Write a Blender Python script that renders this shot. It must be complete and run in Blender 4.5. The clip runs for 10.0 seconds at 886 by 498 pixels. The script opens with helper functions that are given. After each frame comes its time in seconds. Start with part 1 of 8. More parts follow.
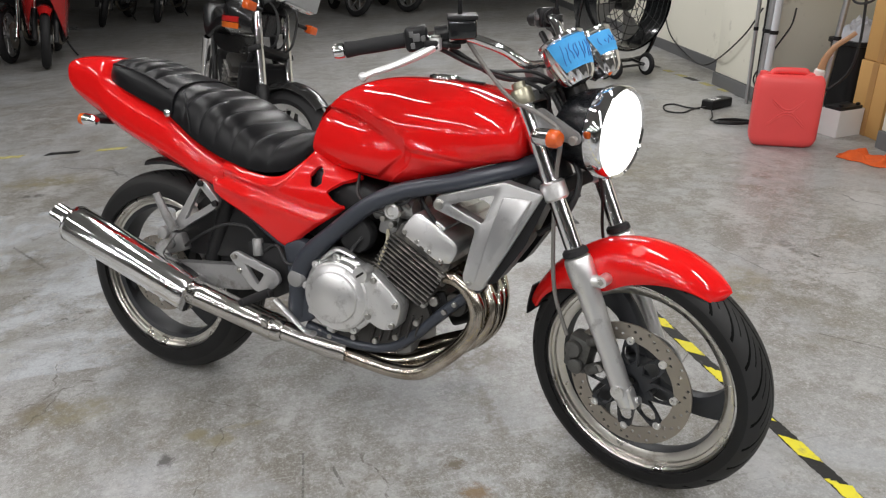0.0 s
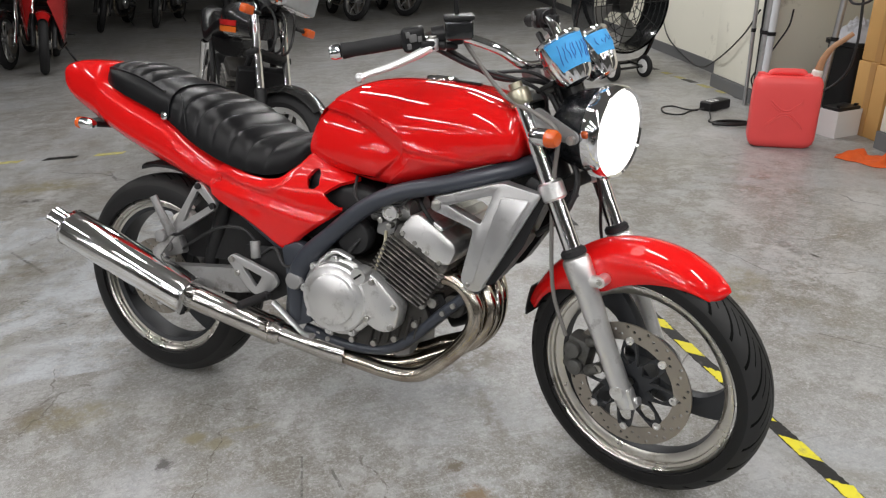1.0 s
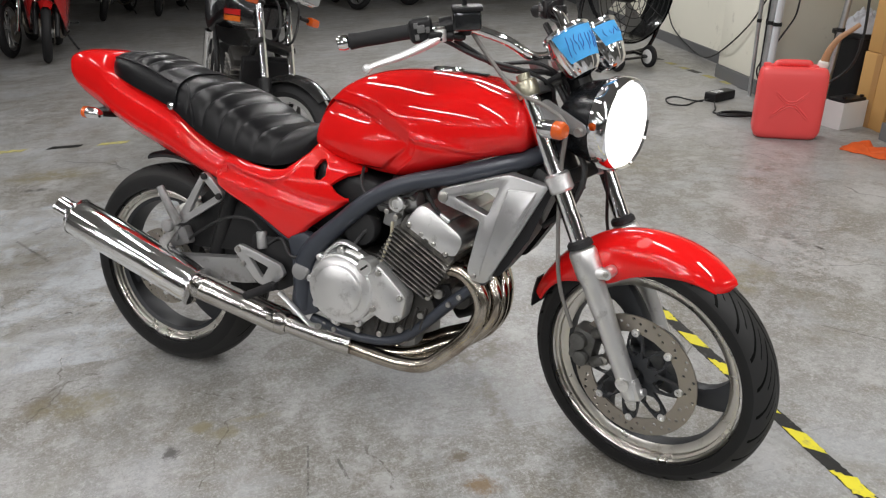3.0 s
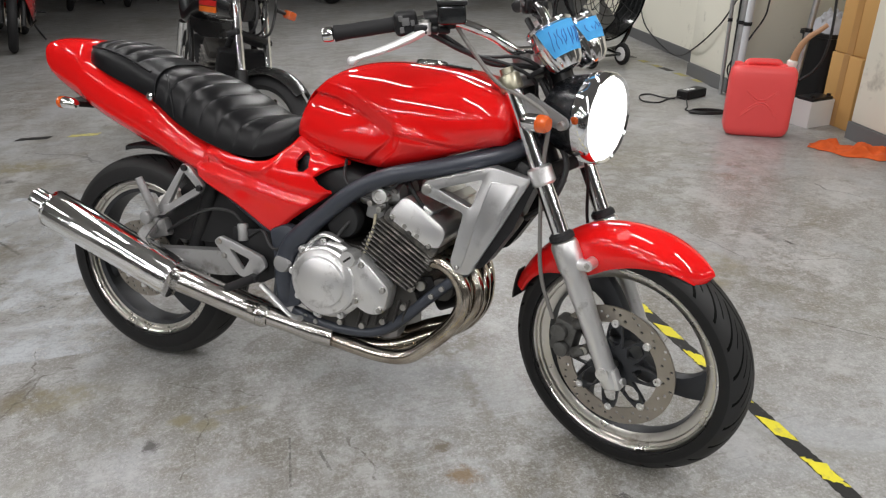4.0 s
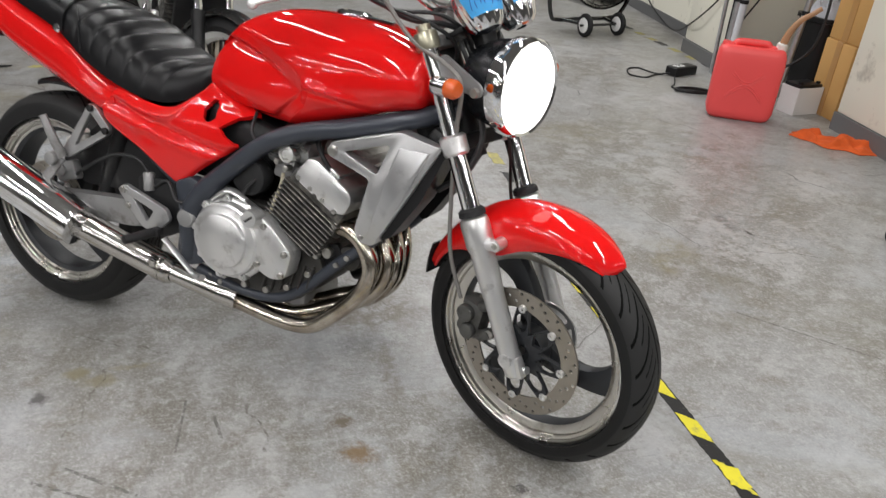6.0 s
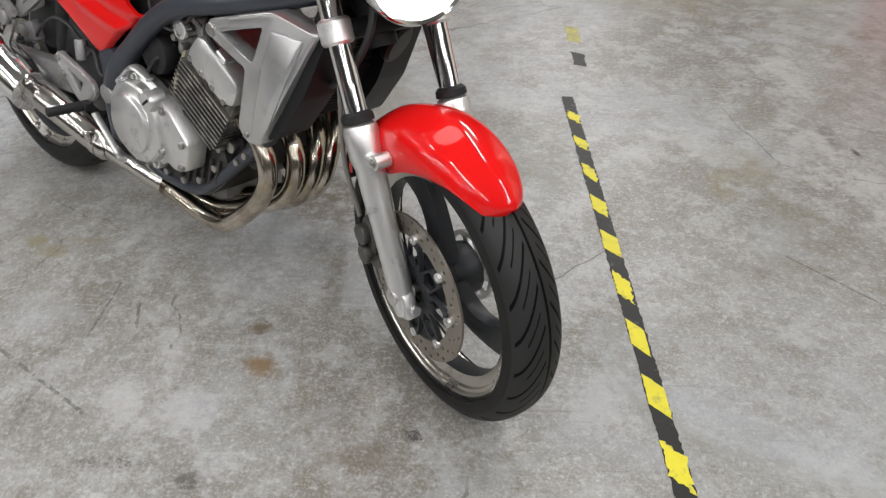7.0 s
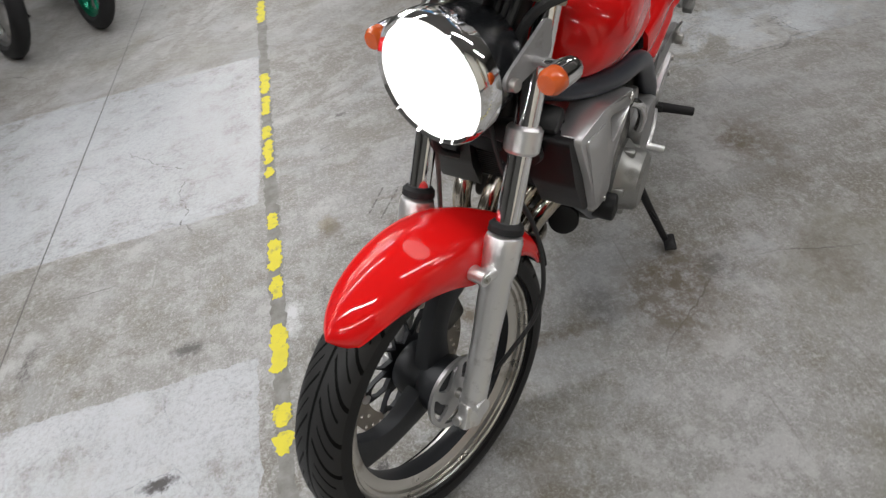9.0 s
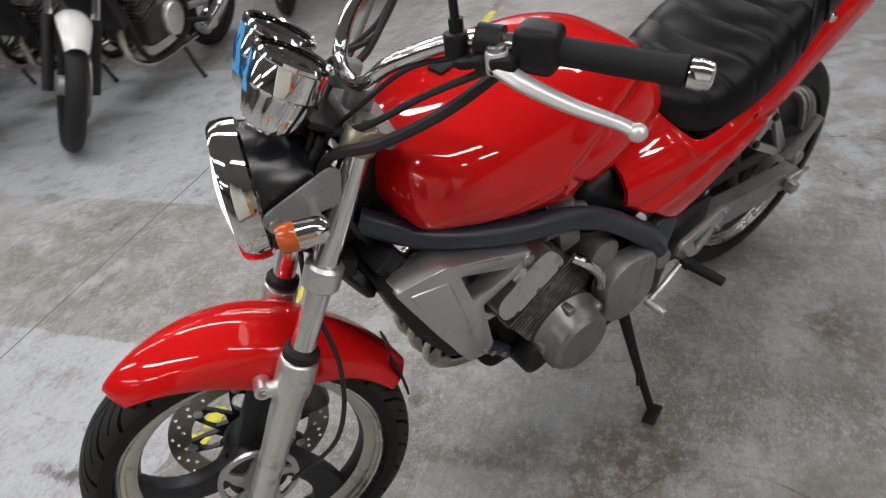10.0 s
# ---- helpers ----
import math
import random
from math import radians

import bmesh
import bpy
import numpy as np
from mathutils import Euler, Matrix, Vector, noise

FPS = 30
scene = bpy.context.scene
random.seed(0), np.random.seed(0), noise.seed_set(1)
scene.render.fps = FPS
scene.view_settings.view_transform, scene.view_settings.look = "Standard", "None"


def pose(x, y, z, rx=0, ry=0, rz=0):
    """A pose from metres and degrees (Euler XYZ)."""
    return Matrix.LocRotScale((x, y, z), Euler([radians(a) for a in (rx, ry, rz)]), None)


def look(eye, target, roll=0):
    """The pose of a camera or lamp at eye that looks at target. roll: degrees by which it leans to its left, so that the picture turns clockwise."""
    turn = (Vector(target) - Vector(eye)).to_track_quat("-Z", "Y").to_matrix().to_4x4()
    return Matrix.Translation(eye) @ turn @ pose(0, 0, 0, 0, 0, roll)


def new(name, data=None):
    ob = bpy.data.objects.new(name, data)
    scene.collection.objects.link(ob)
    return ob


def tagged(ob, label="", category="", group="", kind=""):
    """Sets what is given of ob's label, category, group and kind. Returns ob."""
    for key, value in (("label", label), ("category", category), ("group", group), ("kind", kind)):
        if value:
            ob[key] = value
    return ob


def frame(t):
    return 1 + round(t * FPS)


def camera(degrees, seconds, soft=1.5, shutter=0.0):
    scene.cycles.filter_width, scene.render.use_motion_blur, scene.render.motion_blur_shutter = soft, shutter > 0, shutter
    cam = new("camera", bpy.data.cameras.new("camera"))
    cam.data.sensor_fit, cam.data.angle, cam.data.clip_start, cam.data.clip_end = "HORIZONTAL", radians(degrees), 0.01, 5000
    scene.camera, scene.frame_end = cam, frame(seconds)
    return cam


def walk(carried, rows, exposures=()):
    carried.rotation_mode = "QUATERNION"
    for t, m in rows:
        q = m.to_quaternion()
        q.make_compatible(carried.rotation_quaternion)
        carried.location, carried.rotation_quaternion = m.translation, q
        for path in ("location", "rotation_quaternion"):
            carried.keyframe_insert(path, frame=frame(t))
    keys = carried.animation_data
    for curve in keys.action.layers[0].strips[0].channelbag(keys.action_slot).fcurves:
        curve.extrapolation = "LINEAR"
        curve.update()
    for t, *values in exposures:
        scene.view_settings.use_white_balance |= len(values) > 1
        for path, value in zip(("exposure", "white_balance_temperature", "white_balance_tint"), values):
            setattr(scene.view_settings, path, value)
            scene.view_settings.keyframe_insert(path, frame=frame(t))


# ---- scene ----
cam = camera(63.9, 10.0, soft=1.25, shutter=0.2)
PATH = [
    (0, (0.384, 0.367, 1.243), (0.14, 2.171, 0.415), -1.5),
    (0.5, (0.386, 0.368, 1.239), (0.144, 2.176, 0.418), -1.7),
    (1, (0.387, 0.369, 1.235), (0.144, 2.178, 0.417), -1.8),
    (1.5, (0.384, 0.373, 1.235), (0.135, 2.178, 0.411), -1.9),
    (2, (0.383, 0.373, 1.236), (0.126, 2.176, 0.408), -1.7),
    (3.5, (0.365, 0.357, 1.24), (0.14, 2.153, 0.389), -1.5),
    (4, (0.353, 0.348, 1.237), (0.184, 2.148, 0.382), -0.5),
    (4.5, (0.365, 0.349, 1.24), (0.2, 2.149, 0.385), -0.1),
    (5, (0.368, 0.396, 1.236), (0.106, 2.192, 0.396), -0.3),
    (5.5, (0.425, 0.429, 1.245), (0.198, 2.212, 0.368), 1.0),
    (6, (0.545, 0.471, 1.217), (0.39, 2.223, 0.264), 3.9),
    (6.2, (0.596, 0.528, 1.199), (0.445, 2.231, 0.162), 4.7),
    (7.3, (1.155, 0.996, 1.189), (0.388, 2.224, -0.191), -4.0),
    (7.5, (1.23, 1.083, 1.203), (0.331, 2.124, -0.248), -8.4),
    (8, (1.392, 1.42, 1.195), (0.122, 1.94, -0.259), -15.3),
    (8.5, (1.497, 1.77, 1.243), (-0.041, 1.886, -0.03), -11.4),
    (9, (1.469, 2.126, 1.268), (-0.03, 1.671, 0.025), -13.9),
    (9.5, (1.281, 2.443, 1.296), (-0.183, 1.75, 0.124), -12.9),
    (10, (1.03, 2.703, 1.29), (-0.173, 1.586, 0.149), -9.7),
]
walk(cam, [(t, look(eye, target, roll)) for t, eye, target, roll in PATH], [(0, 0.11), (6.2, 0.11), (7.5, 0.08), (8.5, 0.05), (9, -0.12), (9.5, -0.34), (10, -0.24)])

# ---- light: closed hall under fluorescent battens ----
world = bpy.data.worlds.new("world")
scene.world = world
world.use_nodes = True
world.node_tree.nodes["Background"].inputs[0].default_value = (0.8, 0.9, 1.0, 1)
world.node_tree.nodes["Background"].inputs[1].default_value = 0.05

HALL = pose(0, 0, 0, 0, 0, 20)          # the building's own axes: u along, v across
CEILING_Z = 3.0


def uv(u, v, z=0.0):
    return HALL @ Vector((u, v, z))


# rows that run through the hall from end to end, few over the far side: u, v, watts
BATTENS = [(4.4 - 2.2 * k, 0.1, 40.0) for k in range(7)] + [(5.8 - 1.9 * k, -2.7, 28.0) for k in range(7)]
BATTENS += [(1.7, 3.1, 23.0), (-0.5, 3.1, 23.0), (-2.7, 3.1, 26.0), (2.5, 5.6, 54.0), (2.4, 8.0, 50.0), (0.1, 6.4, 32.0), (-2.8, 6.0, 18.0)]
for u, v, watts in BATTENS:
    tube_lamp = bpy.data.lights.new("batten_lamp", "AREA")
    tube_lamp.shape, tube_lamp.size, tube_lamp.size_y = "RECTANGLE", 2.3, 0.11
    tube_lamp.energy, tube_lamp.color = watts, (1.0, 0.985, 0.975)
    new("batten_lamp", tube_lamp).matrix_world = HALL @ pose(u, v, CEILING_Z - 0.085, 0, 0, 90)


# ---- mesh helpers ----
BASE = [Matrix()]                      # where the parts that are being built go, if nothing else is said


def part(name, bm, material, parent=None, label="", xf=None, sharp=35):
    """Links a bmesh as one mesh object, under a thing or a part."""
    bm.transform(BASE[0] if xf is None else xf)
    bmesh.ops.recalc_face_normals(bm, faces=bm.faces[:])
    me = bpy.data.meshes.new(name)
    bm.to_mesh(me)
    bm.free()
    for p in me.polygons:
        p.use_smooth = True
    me.set_sharp_from_angle(angle=radians(sharp))
    me.materials.append(material)
    ob = new(name, me)
    if parent is not None:
        ob.parent = parent
    if label:
        tagged(ob, label)
    return ob


def thing(name, m, label, category, group="", kind=""):
    ob = new(name)
    ob.matrix_world = m
    ob.empty_display_size = 0.1
    return tagged(ob, label, category, group, kind)


def box(bm, sx, sy, sz, m=None, bevel=0.0, seg=2):
    r = bmesh.ops.create_cube(bm, size=1.0, matrix=(m or Matrix()) @ Matrix.Diagonal((sx, sy, sz, 1)))
    if bevel:
        es = {e for v in r["verts"] for e in v.link_edges}
        bmesh.ops.bevel(bm, geom=list(es), offset=bevel, segments=seg, affect="EDGES", profile=0.5)
    return bm


def axes(p0, p1):
    d = Vector(p1) - Vector(p0)
    q = d.to_track_quat("Z", "Y").to_matrix().to_4x4()
    return Matrix.Translation(Vector(p0)) @ q, d.length


def lathe(bm, prof, p0, p1, seg=32, cap=True):
    """A turned body: prof holds (radius, height) along p0 to p1, height 0 to 1."""
    m, ln = axes(p0, p1)
    rings = []
    for r, h in prof:
        rings.append([bm.verts.new(m @ Vector((r * math.cos(2 * math.pi * i / seg), r * math.sin(2 * math.pi * i / seg), h * ln))) for i in range(seg)])
    for a, b in zip(rings, rings[1:]):
        for i in range(seg):
            bm.faces.new((a[i], a[(i + 1) % seg], b[(i + 1) % seg], b[i]))
    if cap:
        if prof[0][0] > 1e-5:
            bm.faces.new(rings[0][::-1])
        if prof[-1][0] > 1e-5:
            bm.faces.new(rings[-1])
    return bm


def rod(bm, p0, p1, r, r1=None, seg=16, ease=0.0):
    r1 = r if r1 is None else r1
    if ease:
        ln = (Vector(p1) - Vector(p0)).length
        e = ease / ln
        return lathe(bm, [(r - ease, 0), (r - ease * 0.3, e * 0.3), (r, e), (r1, 1 - e), (r1 - ease * 0.3, 1 - e * 0.3), (r1 - ease, 1)], p0, p1, seg)
    return lathe(bm, [(r, 0), (r1, 1)], p0, p1, seg)


def spline(pts, n=8):
    """A Catmull-Rom curve through pts."""
    P = [Vector(p) for p in pts]
    P = [2 * P[0] - P[1], *P, 2 * P[-1] - P[-2]]
    out = []
    for a, b, c, d in zip(P, P[1:], P[2:], P[3:]):
        for i in range(n):
            t = i / n
            out.append(0.5 * (2 * b + (c - a) * t + (2 * a - 5 * b + 4 * c - d) * t * t + (3 * b - a - 3 * c + d) * t ** 3))
    out.append(P[-2])
    return out


def tube(bm, pts, r, seg=12, n=8, flat=1.0, smooth=True):
    """A pipe of radius r (a number, or one per point) along a curve through pts."""
    c = spline(pts, n) if smooth else [Vector(p) for p in pts]
    rad = [r] * len(c) if not isinstance(r, (list, tuple)) else [float(q) for q in np.interp(np.linspace(0, len(r) - 1, len(c)), range(len(r)), r)]
    side = None
    rings = []
    for i, p in enumerate(c):
        t = (c[min(i + 1, len(c) - 1)] - c[max(i - 1, 0)]).normalized()
        if side is None:
            side = t.cross(Vector((0, 0, 1)) if abs(t.z) < 0.9 else Vector((0, 1, 0))).normalized()
        side = (side - t * side.dot(t)).normalized()
        up = side.cross(t)
        rings.append([bm.verts.new(p + rad[i] * (math.cos(a) * side + flat * math.sin(a) * up)) for a in (2 * math.pi * k / seg for k in range(seg))])
    for a, b in zip(rings, rings[1:]):
        for k in range(seg):
            bm.faces.new((a[k], a[(k + 1) % seg], b[(k + 1) % seg], b[k]))
    bm.faces.new(rings[0][::-1])
    bm.faces.new(rings[-1])
    return bm


def plate(bm, outline, y0, y1, holes=(), bevel=0.0, m=None):
    """A plate cut from the x-z plane between y0 and y1, with holes, its rims eased."""
    loops = [outline, *holes]
    lower = []
    edges = []
    for lp in loops:
        vs = [bm.verts.new((x, y0, z)) for x, z in lp]
        es = [bm.edges.new((vs[i], vs[(i + 1) % len(vs)])) for i in range(len(vs))]
        edges += es
    r = bmesh.ops.triangle_fill(bm, edges=edges, use_beauty=True, use_dissolve=True)
    faces = [g for g in r["geom"] if isinstance(g, bmesh.types.BMFace)]
    e = bmesh.ops.extrude_face_region(bm, geom=faces)
    nv = [g for g in e["geom"] if isinstance(g, bmesh.types.BMVert)]
    for v in nv:
        v.co.y = y1
    if bevel:
        top = [ed for ed in bm.edges if all(v in nv for v in ed.verts) and len(ed.link_faces) == 2 and any(abs(f.normal.y) < 0.5 or True for f in ed.link_faces) and ed.calc_face_angle(0) > 0.5]
        bmesh.ops.bevel(bm, geom=top, offset=bevel, segments=2, affect="EDGES", profile=0.5, clamp_overlap=True)
    if m is not None:
        bm.transform(m)
    return bm


def rounded(pts, r, n=4):
    """A closed outline with its corners rounded off."""
    out = []
    k = len(pts)
    for i in range(k):
        p, a, b = (Vector(pts[j % k]).to_2d() for j in (i, i - 1, i + 1))
        da, db = (a - p), (b - p)
        ra = min(r, da.length * 0.45)
        rb = min(r, db.length * 0.45)
        s, e = p + da.normalized() * ra, p + db.normalized() * rb
        for j in range(n + 1):
            t = j / n
            out.append(tuple((1 - t) ** 2 * s + 2 * t * (1 - t) * p + t * t * e))
    return out


def skin(bm, rings, closed=True, caps=True):
    """Joins rings of points, all of one length, into a skin."""
    vs = [[bm.verts.new(p) for p in r] for r in rings]
    n = len(vs[0])
    for a, b in zip(vs, vs[1:]):
        for i in range(n if closed else n - 1):
            bm.faces.new((a[i], a[(i + 1) % n], b[(i + 1) % n], b[i]))
    if caps and closed:
        bm.faces.new(vs[0][::-1])
        bm.faces.new(vs[-1])
    return bm


def thicken(bm, t):
    """Gives an open skin a thickness."""
    bmesh.ops.recalc_face_normals(bm, faces=bm.faces[:])
    bmesh.ops.solidify(bm, geom=bm.faces[:], thickness=t)
    return bm


def lerp(table, x):
    """Smooth reading of a table of (x, value)."""
    xs, ys = zip(*table)
    if x <= xs[0]:
        return ys[0]
    if x >= xs[-1]:
        return ys[-1]
    i = max(k for k in range(len(xs)) if xs[k] <= x)
    h = xs[i + 1] - xs[i]
    t = (x - xs[i]) / h
    s = [(ys[min(k + 1, len(xs) - 1)] - ys[max(k - 1, 0)]) / (xs[min(k + 1, len(xs) - 1)] - xs[max(k - 1, 0)]) for k in (i, i + 1)]
    return (2 * t ** 3 - 3 * t * t + 1) * ys[i] + (t ** 3 - 2 * t * t + t) * h * s[0] + (-2 * t ** 3 + 3 * t * t) * ys[i + 1] + (t ** 3 - t * t) * h * s[1]


def mirror_y(bm):
    """Adds the mirrored half (y to -y)."""
    g = bmesh.ops.duplicate(bm, geom=bm.verts[:] + bm.edges[:] + bm.faces[:])
    for v in g["geom"]:
        if isinstance(v, bmesh.types.BMVert):
            v.co.y = -v.co.y
    return bm


FLIP = Matrix.Diagonal((1, -1, 1, 1))


# ---- materials ----
def mat(name, color, rough=0.5, metal=0.0, vary=0.15, scale=6.0, bump=0.0, bscale=150.0, coat=0.0, rvary=0.1, dirt=None, dirt_amount=0.0, dirt_scale=9.0, emit=0.0):
    """A painted, cast or moulded surface: two scales of variation, fine relief and, if asked, patches of dirt."""
    m = bpy.data.materials.new(name)
    m.use_nodes = True
    n, l = m.node_tree.nodes, m.node_tree.links
    p = n["Principled BSDF"]
    tc = n.new("ShaderNodeTexCoord")
    big, fine = n.new("ShaderNodeTexNoise"), n.new("ShaderNodeTexNoise")
    big.inputs["Scale"].default_value, big.inputs["Detail"].default_value = scale, 5
    fine.inputs["Scale"].default_value, fine.inputs["Detail"].default_value = bscale, 3
    l.new(tc.outputs["Object"], big.inputs["Vector"])
    l.new(tc.outputs["Object"], fine.inputs["Vector"])
    mix = n.new("ShaderNodeMix")
    mix.data_type = "RGBA"
    c = Vector(color)
    mix.inputs["A"].default_value = (*(c * (1 - vary)), 1)
    mix.inputs["B"].default_value = (*(c * (1 + vary)), 1)
    l.new(big.outputs["Fac"], mix.inputs["Factor"])
    last = mix.outputs["Result"]
    if dirt:
        dn = n.new("ShaderNodeTexNoise")
        dn.inputs["Scale"].default_value, dn.inputs["Detail"].default_value = dirt_scale, 8
        dn.inputs["Roughness"].default_value = 0.65
        l.new(tc.outputs["Object"], dn.inputs["Vector"])
        rr = n.new("ShaderNodeMapRange")
        rr.inputs["From Min"].default_value, rr.inputs["From Max"].default_value = 0.62 - 0.3 * dirt_amount, 0.75
        l.new(dn.outputs["Fac"], rr.inputs["Value"])
        dm = n.new("ShaderNodeMix")
        dm.data_type = "RGBA"
        dm.inputs["B"].default_value = (*dirt, 1)
        l.new(rr.outputs["Result"], dm.inputs["Factor"])
        l.new(last, dm.inputs["A"])
        last = dm.outputs["Result"]
    l.new(last, p.inputs["Base Color"])
    rg = n.new("ShaderNodeMapRange")
    rg.inputs["To Min"].default_value, rg.inputs["To Max"].default_value = max(0.02, rough - rvary), min(1, rough + rvary)
    l.new(big.outputs["Fac"], rg.inputs["Value"])
    l.new(rg.outputs["Result"], p.inputs["Roughness"])
    p.inputs["Metallic"].default_value = metal
    p.inputs["Coat Weight"].default_value = coat
    p.inputs["Coat Roughness"].default_value = 0.04
    if bump:
        b = n.new("ShaderNodeBump")
        b.inputs["Strength"].default_value, b.inputs["Distance"].default_value = bump, 0.002
        l.new(fine.outputs["Fac"], b.inputs["Height"])
        l.new(b.outputs["Normal"], p.inputs["Normal"])
    if emit:
        p.inputs["Emission Color"].default_value = (1, 0.98, 0.95, 1)
        p.inputs["Emission Strength"].default_value = emit
    return m


RED = mat("red_paint", (0.68, 0.009, 0.009), 0.6, 0.0, 0.05, 3, coat=1.0, rvary=0.05)
RED.node_tree.nodes["Principled BSDF"].inputs["Specular IOR Level"].default_value = 0.0
RED.node_tree.nodes["Principled BSDF"].inputs["Coat IOR"].default_value = 1.5
RED.node_tree.nodes["Principled BSDF"].inputs["Coat Roughness"].default_value = 0.006


def ripple(m, scale, depth):
    """Slow waves in moulded, painted panels, which bend what they mirror."""
    n, l = m.node_tree.nodes, m.node_tree.links
    p = n["Principled BSDF"]
    tc = next(k for k in n if k.type == "TEX_COORD")
    t, b = n.new("ShaderNodeTexNoise"), n.new("ShaderNodeBump")
    t.inputs["Scale"].default_value, t.inputs["Detail"].default_value = scale, 1.0
    b.inputs["Strength"].default_value, b.inputs["Distance"].default_value = 1.0, depth
    l.new(tc.outputs["Object"], t.inputs["Vector"])
    l.new(t.outputs["Fac"], b.inputs["Height"])
    l.new(b.outputs["Normal"], p.inputs["Normal"])
    l.new(b.outputs["Normal"], p.inputs["Coat Normal"])


ripple(RED, 7.0, 0.0025)
CHROME = mat("chrome", (0.86, 0.86, 0.87), 0.05, 1.0, 0.04, 5, rvary=0.04)
MUFFLER = mat("brushed_chrome", (0.92, 0.92, 0.915), 0.11, 1.0, 0.05, 6, rvary=0.03)
STAINLESS = mat("stainless", (0.60, 0.58, 0.55), 0.16, 1.0, 0.12, 12, bump=0.03, rvary=0.07)
PIPE = mat("burnt_stainless", (0.55, 0.50, 0.43), 0.19, 1.0, 0.25, 10, rvary=0.12, dirt=(0.16, 0.11, 0.07), dirt_amount=0.6, dirt_scale=14)
CASE = mat("grimy_crankcase", (0.055, 0.053, 0.05), 0.5, 0.5, 0.2, 9, bump=0.3, bscale=300, dirt=(0.05, 0.045, 0.04), dirt_amount=0.5, dirt_scale=14)
ALLOY = mat("cast_alloy", (0.78, 0.78, 0.78), 0.32, 0.9, 0.10, 10, bump=0.25, bscale=400, rvary=0.08, dirt=(0.40, 0.39, 0.38), dirt_amount=0.2, dirt_scale=26)
ALLOY_DULL = mat("dull_alloy", (0.33, 0.33, 0.33), 0.5, 0.7, 0.12, 9, bump=0.3, bscale=300, dirt=(0.14, 0.13, 0.12), dirt_amount=0.3, dirt_scale=22)
SILVER = mat("silver_paint", (0.56, 0.56, 0.565), 0.33, 0.85, 0.08, 9, bump=0.05, bscale=900, rvary=0.06, dirt=(0.36, 0.36, 0.36), dirt_amount=0.15, dirt_scale=16)
FINS = mat("blackened_fins", (0.075, 0.073, 0.07), 0.5, 0.5, 0.2, 15, bump=0.3, bscale=300, dirt=(0.30, 0.28, 0.25), dirt_amount=0.55, dirt_scale=30)
FRAME = mat("frame_paint", (0.042, 0.048, 0.062), 0.35, 0.2, 0.12, 6, rvary=0.08)
BLACK = mat("black_plastic", (0.011, 0.011, 0.012), 0.42, 0.0, 0.2, 8, bump=0.15, bscale=500)
GLOSS_BLACK = mat("gloss_black", (0.012, 0.013, 0.014), 0.15, 0.0, 0.1, 5, rvary=0.05, coat=0.5)
SHELL_BLACK = mat("shell_black", (0.010, 0.011, 0.013), 0.26, 0.0, 0.1, 5, rvary=0.05)
RUBBER = mat("rubber", (0.015, 0.015, 0.016), 0.62, 0.0, 0.2, 12, bump=0.2, bscale=350)
VINYL = mat("black_vinyl", (0.006, 0.006, 0.007), 0.35, 0.0, 0.2, 7, bump=0.10, bscale=700, rvary=0.06)
WHEEL_DARK = mat("charcoal_cast", (0.026, 0.028, 0.032), 0.45, 0.3, 0.15, 8, bump=0.1, bscale=400)
RIM_LIP = mat("machined_rim", (0.66, 0.64, 0.60), 0.29, 1.0, 0.08, 14, rvary=0.08, dirt=(0.36, 0.32, 0.27), dirt_amount=0.2, dirt_scale=20)
DISC = mat("brake_disc", (0.36, 0.33, 0.29), 0.38, 0.9, 0.12, 16, bump=0.1, bscale=500, rvary=0.08)
AMBER = mat("amber_lens", (0.62, 0.10, 0.012), 0.18, 0.0, 0.08, 20, coat=0.6)
FORK_CAP = mat("olive_anodised", (0.40, 0.38, 0.29), 0.36, 0.85, 0.12, 14)
BOLT = mat("bolt_steel", (0.45, 0.44, 0.42), 0.35, 1.0, 0.15, 30)
LENS = mat("lit_headlight", (0.9, 0.9, 0.9), 0.2, 0.0, 0.02, 5, emit=1.9)
BLUE_TAPE = mat("blue_masking_tape", (0.06, 0.36, 0.74), 0.7, 0.0, 0.1, 40, bump=0.3, bscale=250)
INK = mat("ink", (0.02, 0.04, 0.30), 0.6, 0.0, 0.1, 30)
DIAL = mat("dial_glass", (0.02, 0.02, 0.02), 0.08, 0.0, 0.1, 5, coat=1.0)
CABLE = mat("black_cable", (0.015, 0.015, 0.016), 0.5, 0.0, 0.2, 20)
HOSE = mat("grey_hose", (0.20, 0.19, 0.18), 0.45, 0.1, 0.1, 30)

for m_ in (BLACK, RUBBER):
    m_.node_tree.nodes["Principled BSDF"].inputs["Specular IOR Level"].default_value = 0.3
VINYL.node_tree.nodes["Principled BSDF"].inputs["Specular IOR Level"].default_value = 0.24


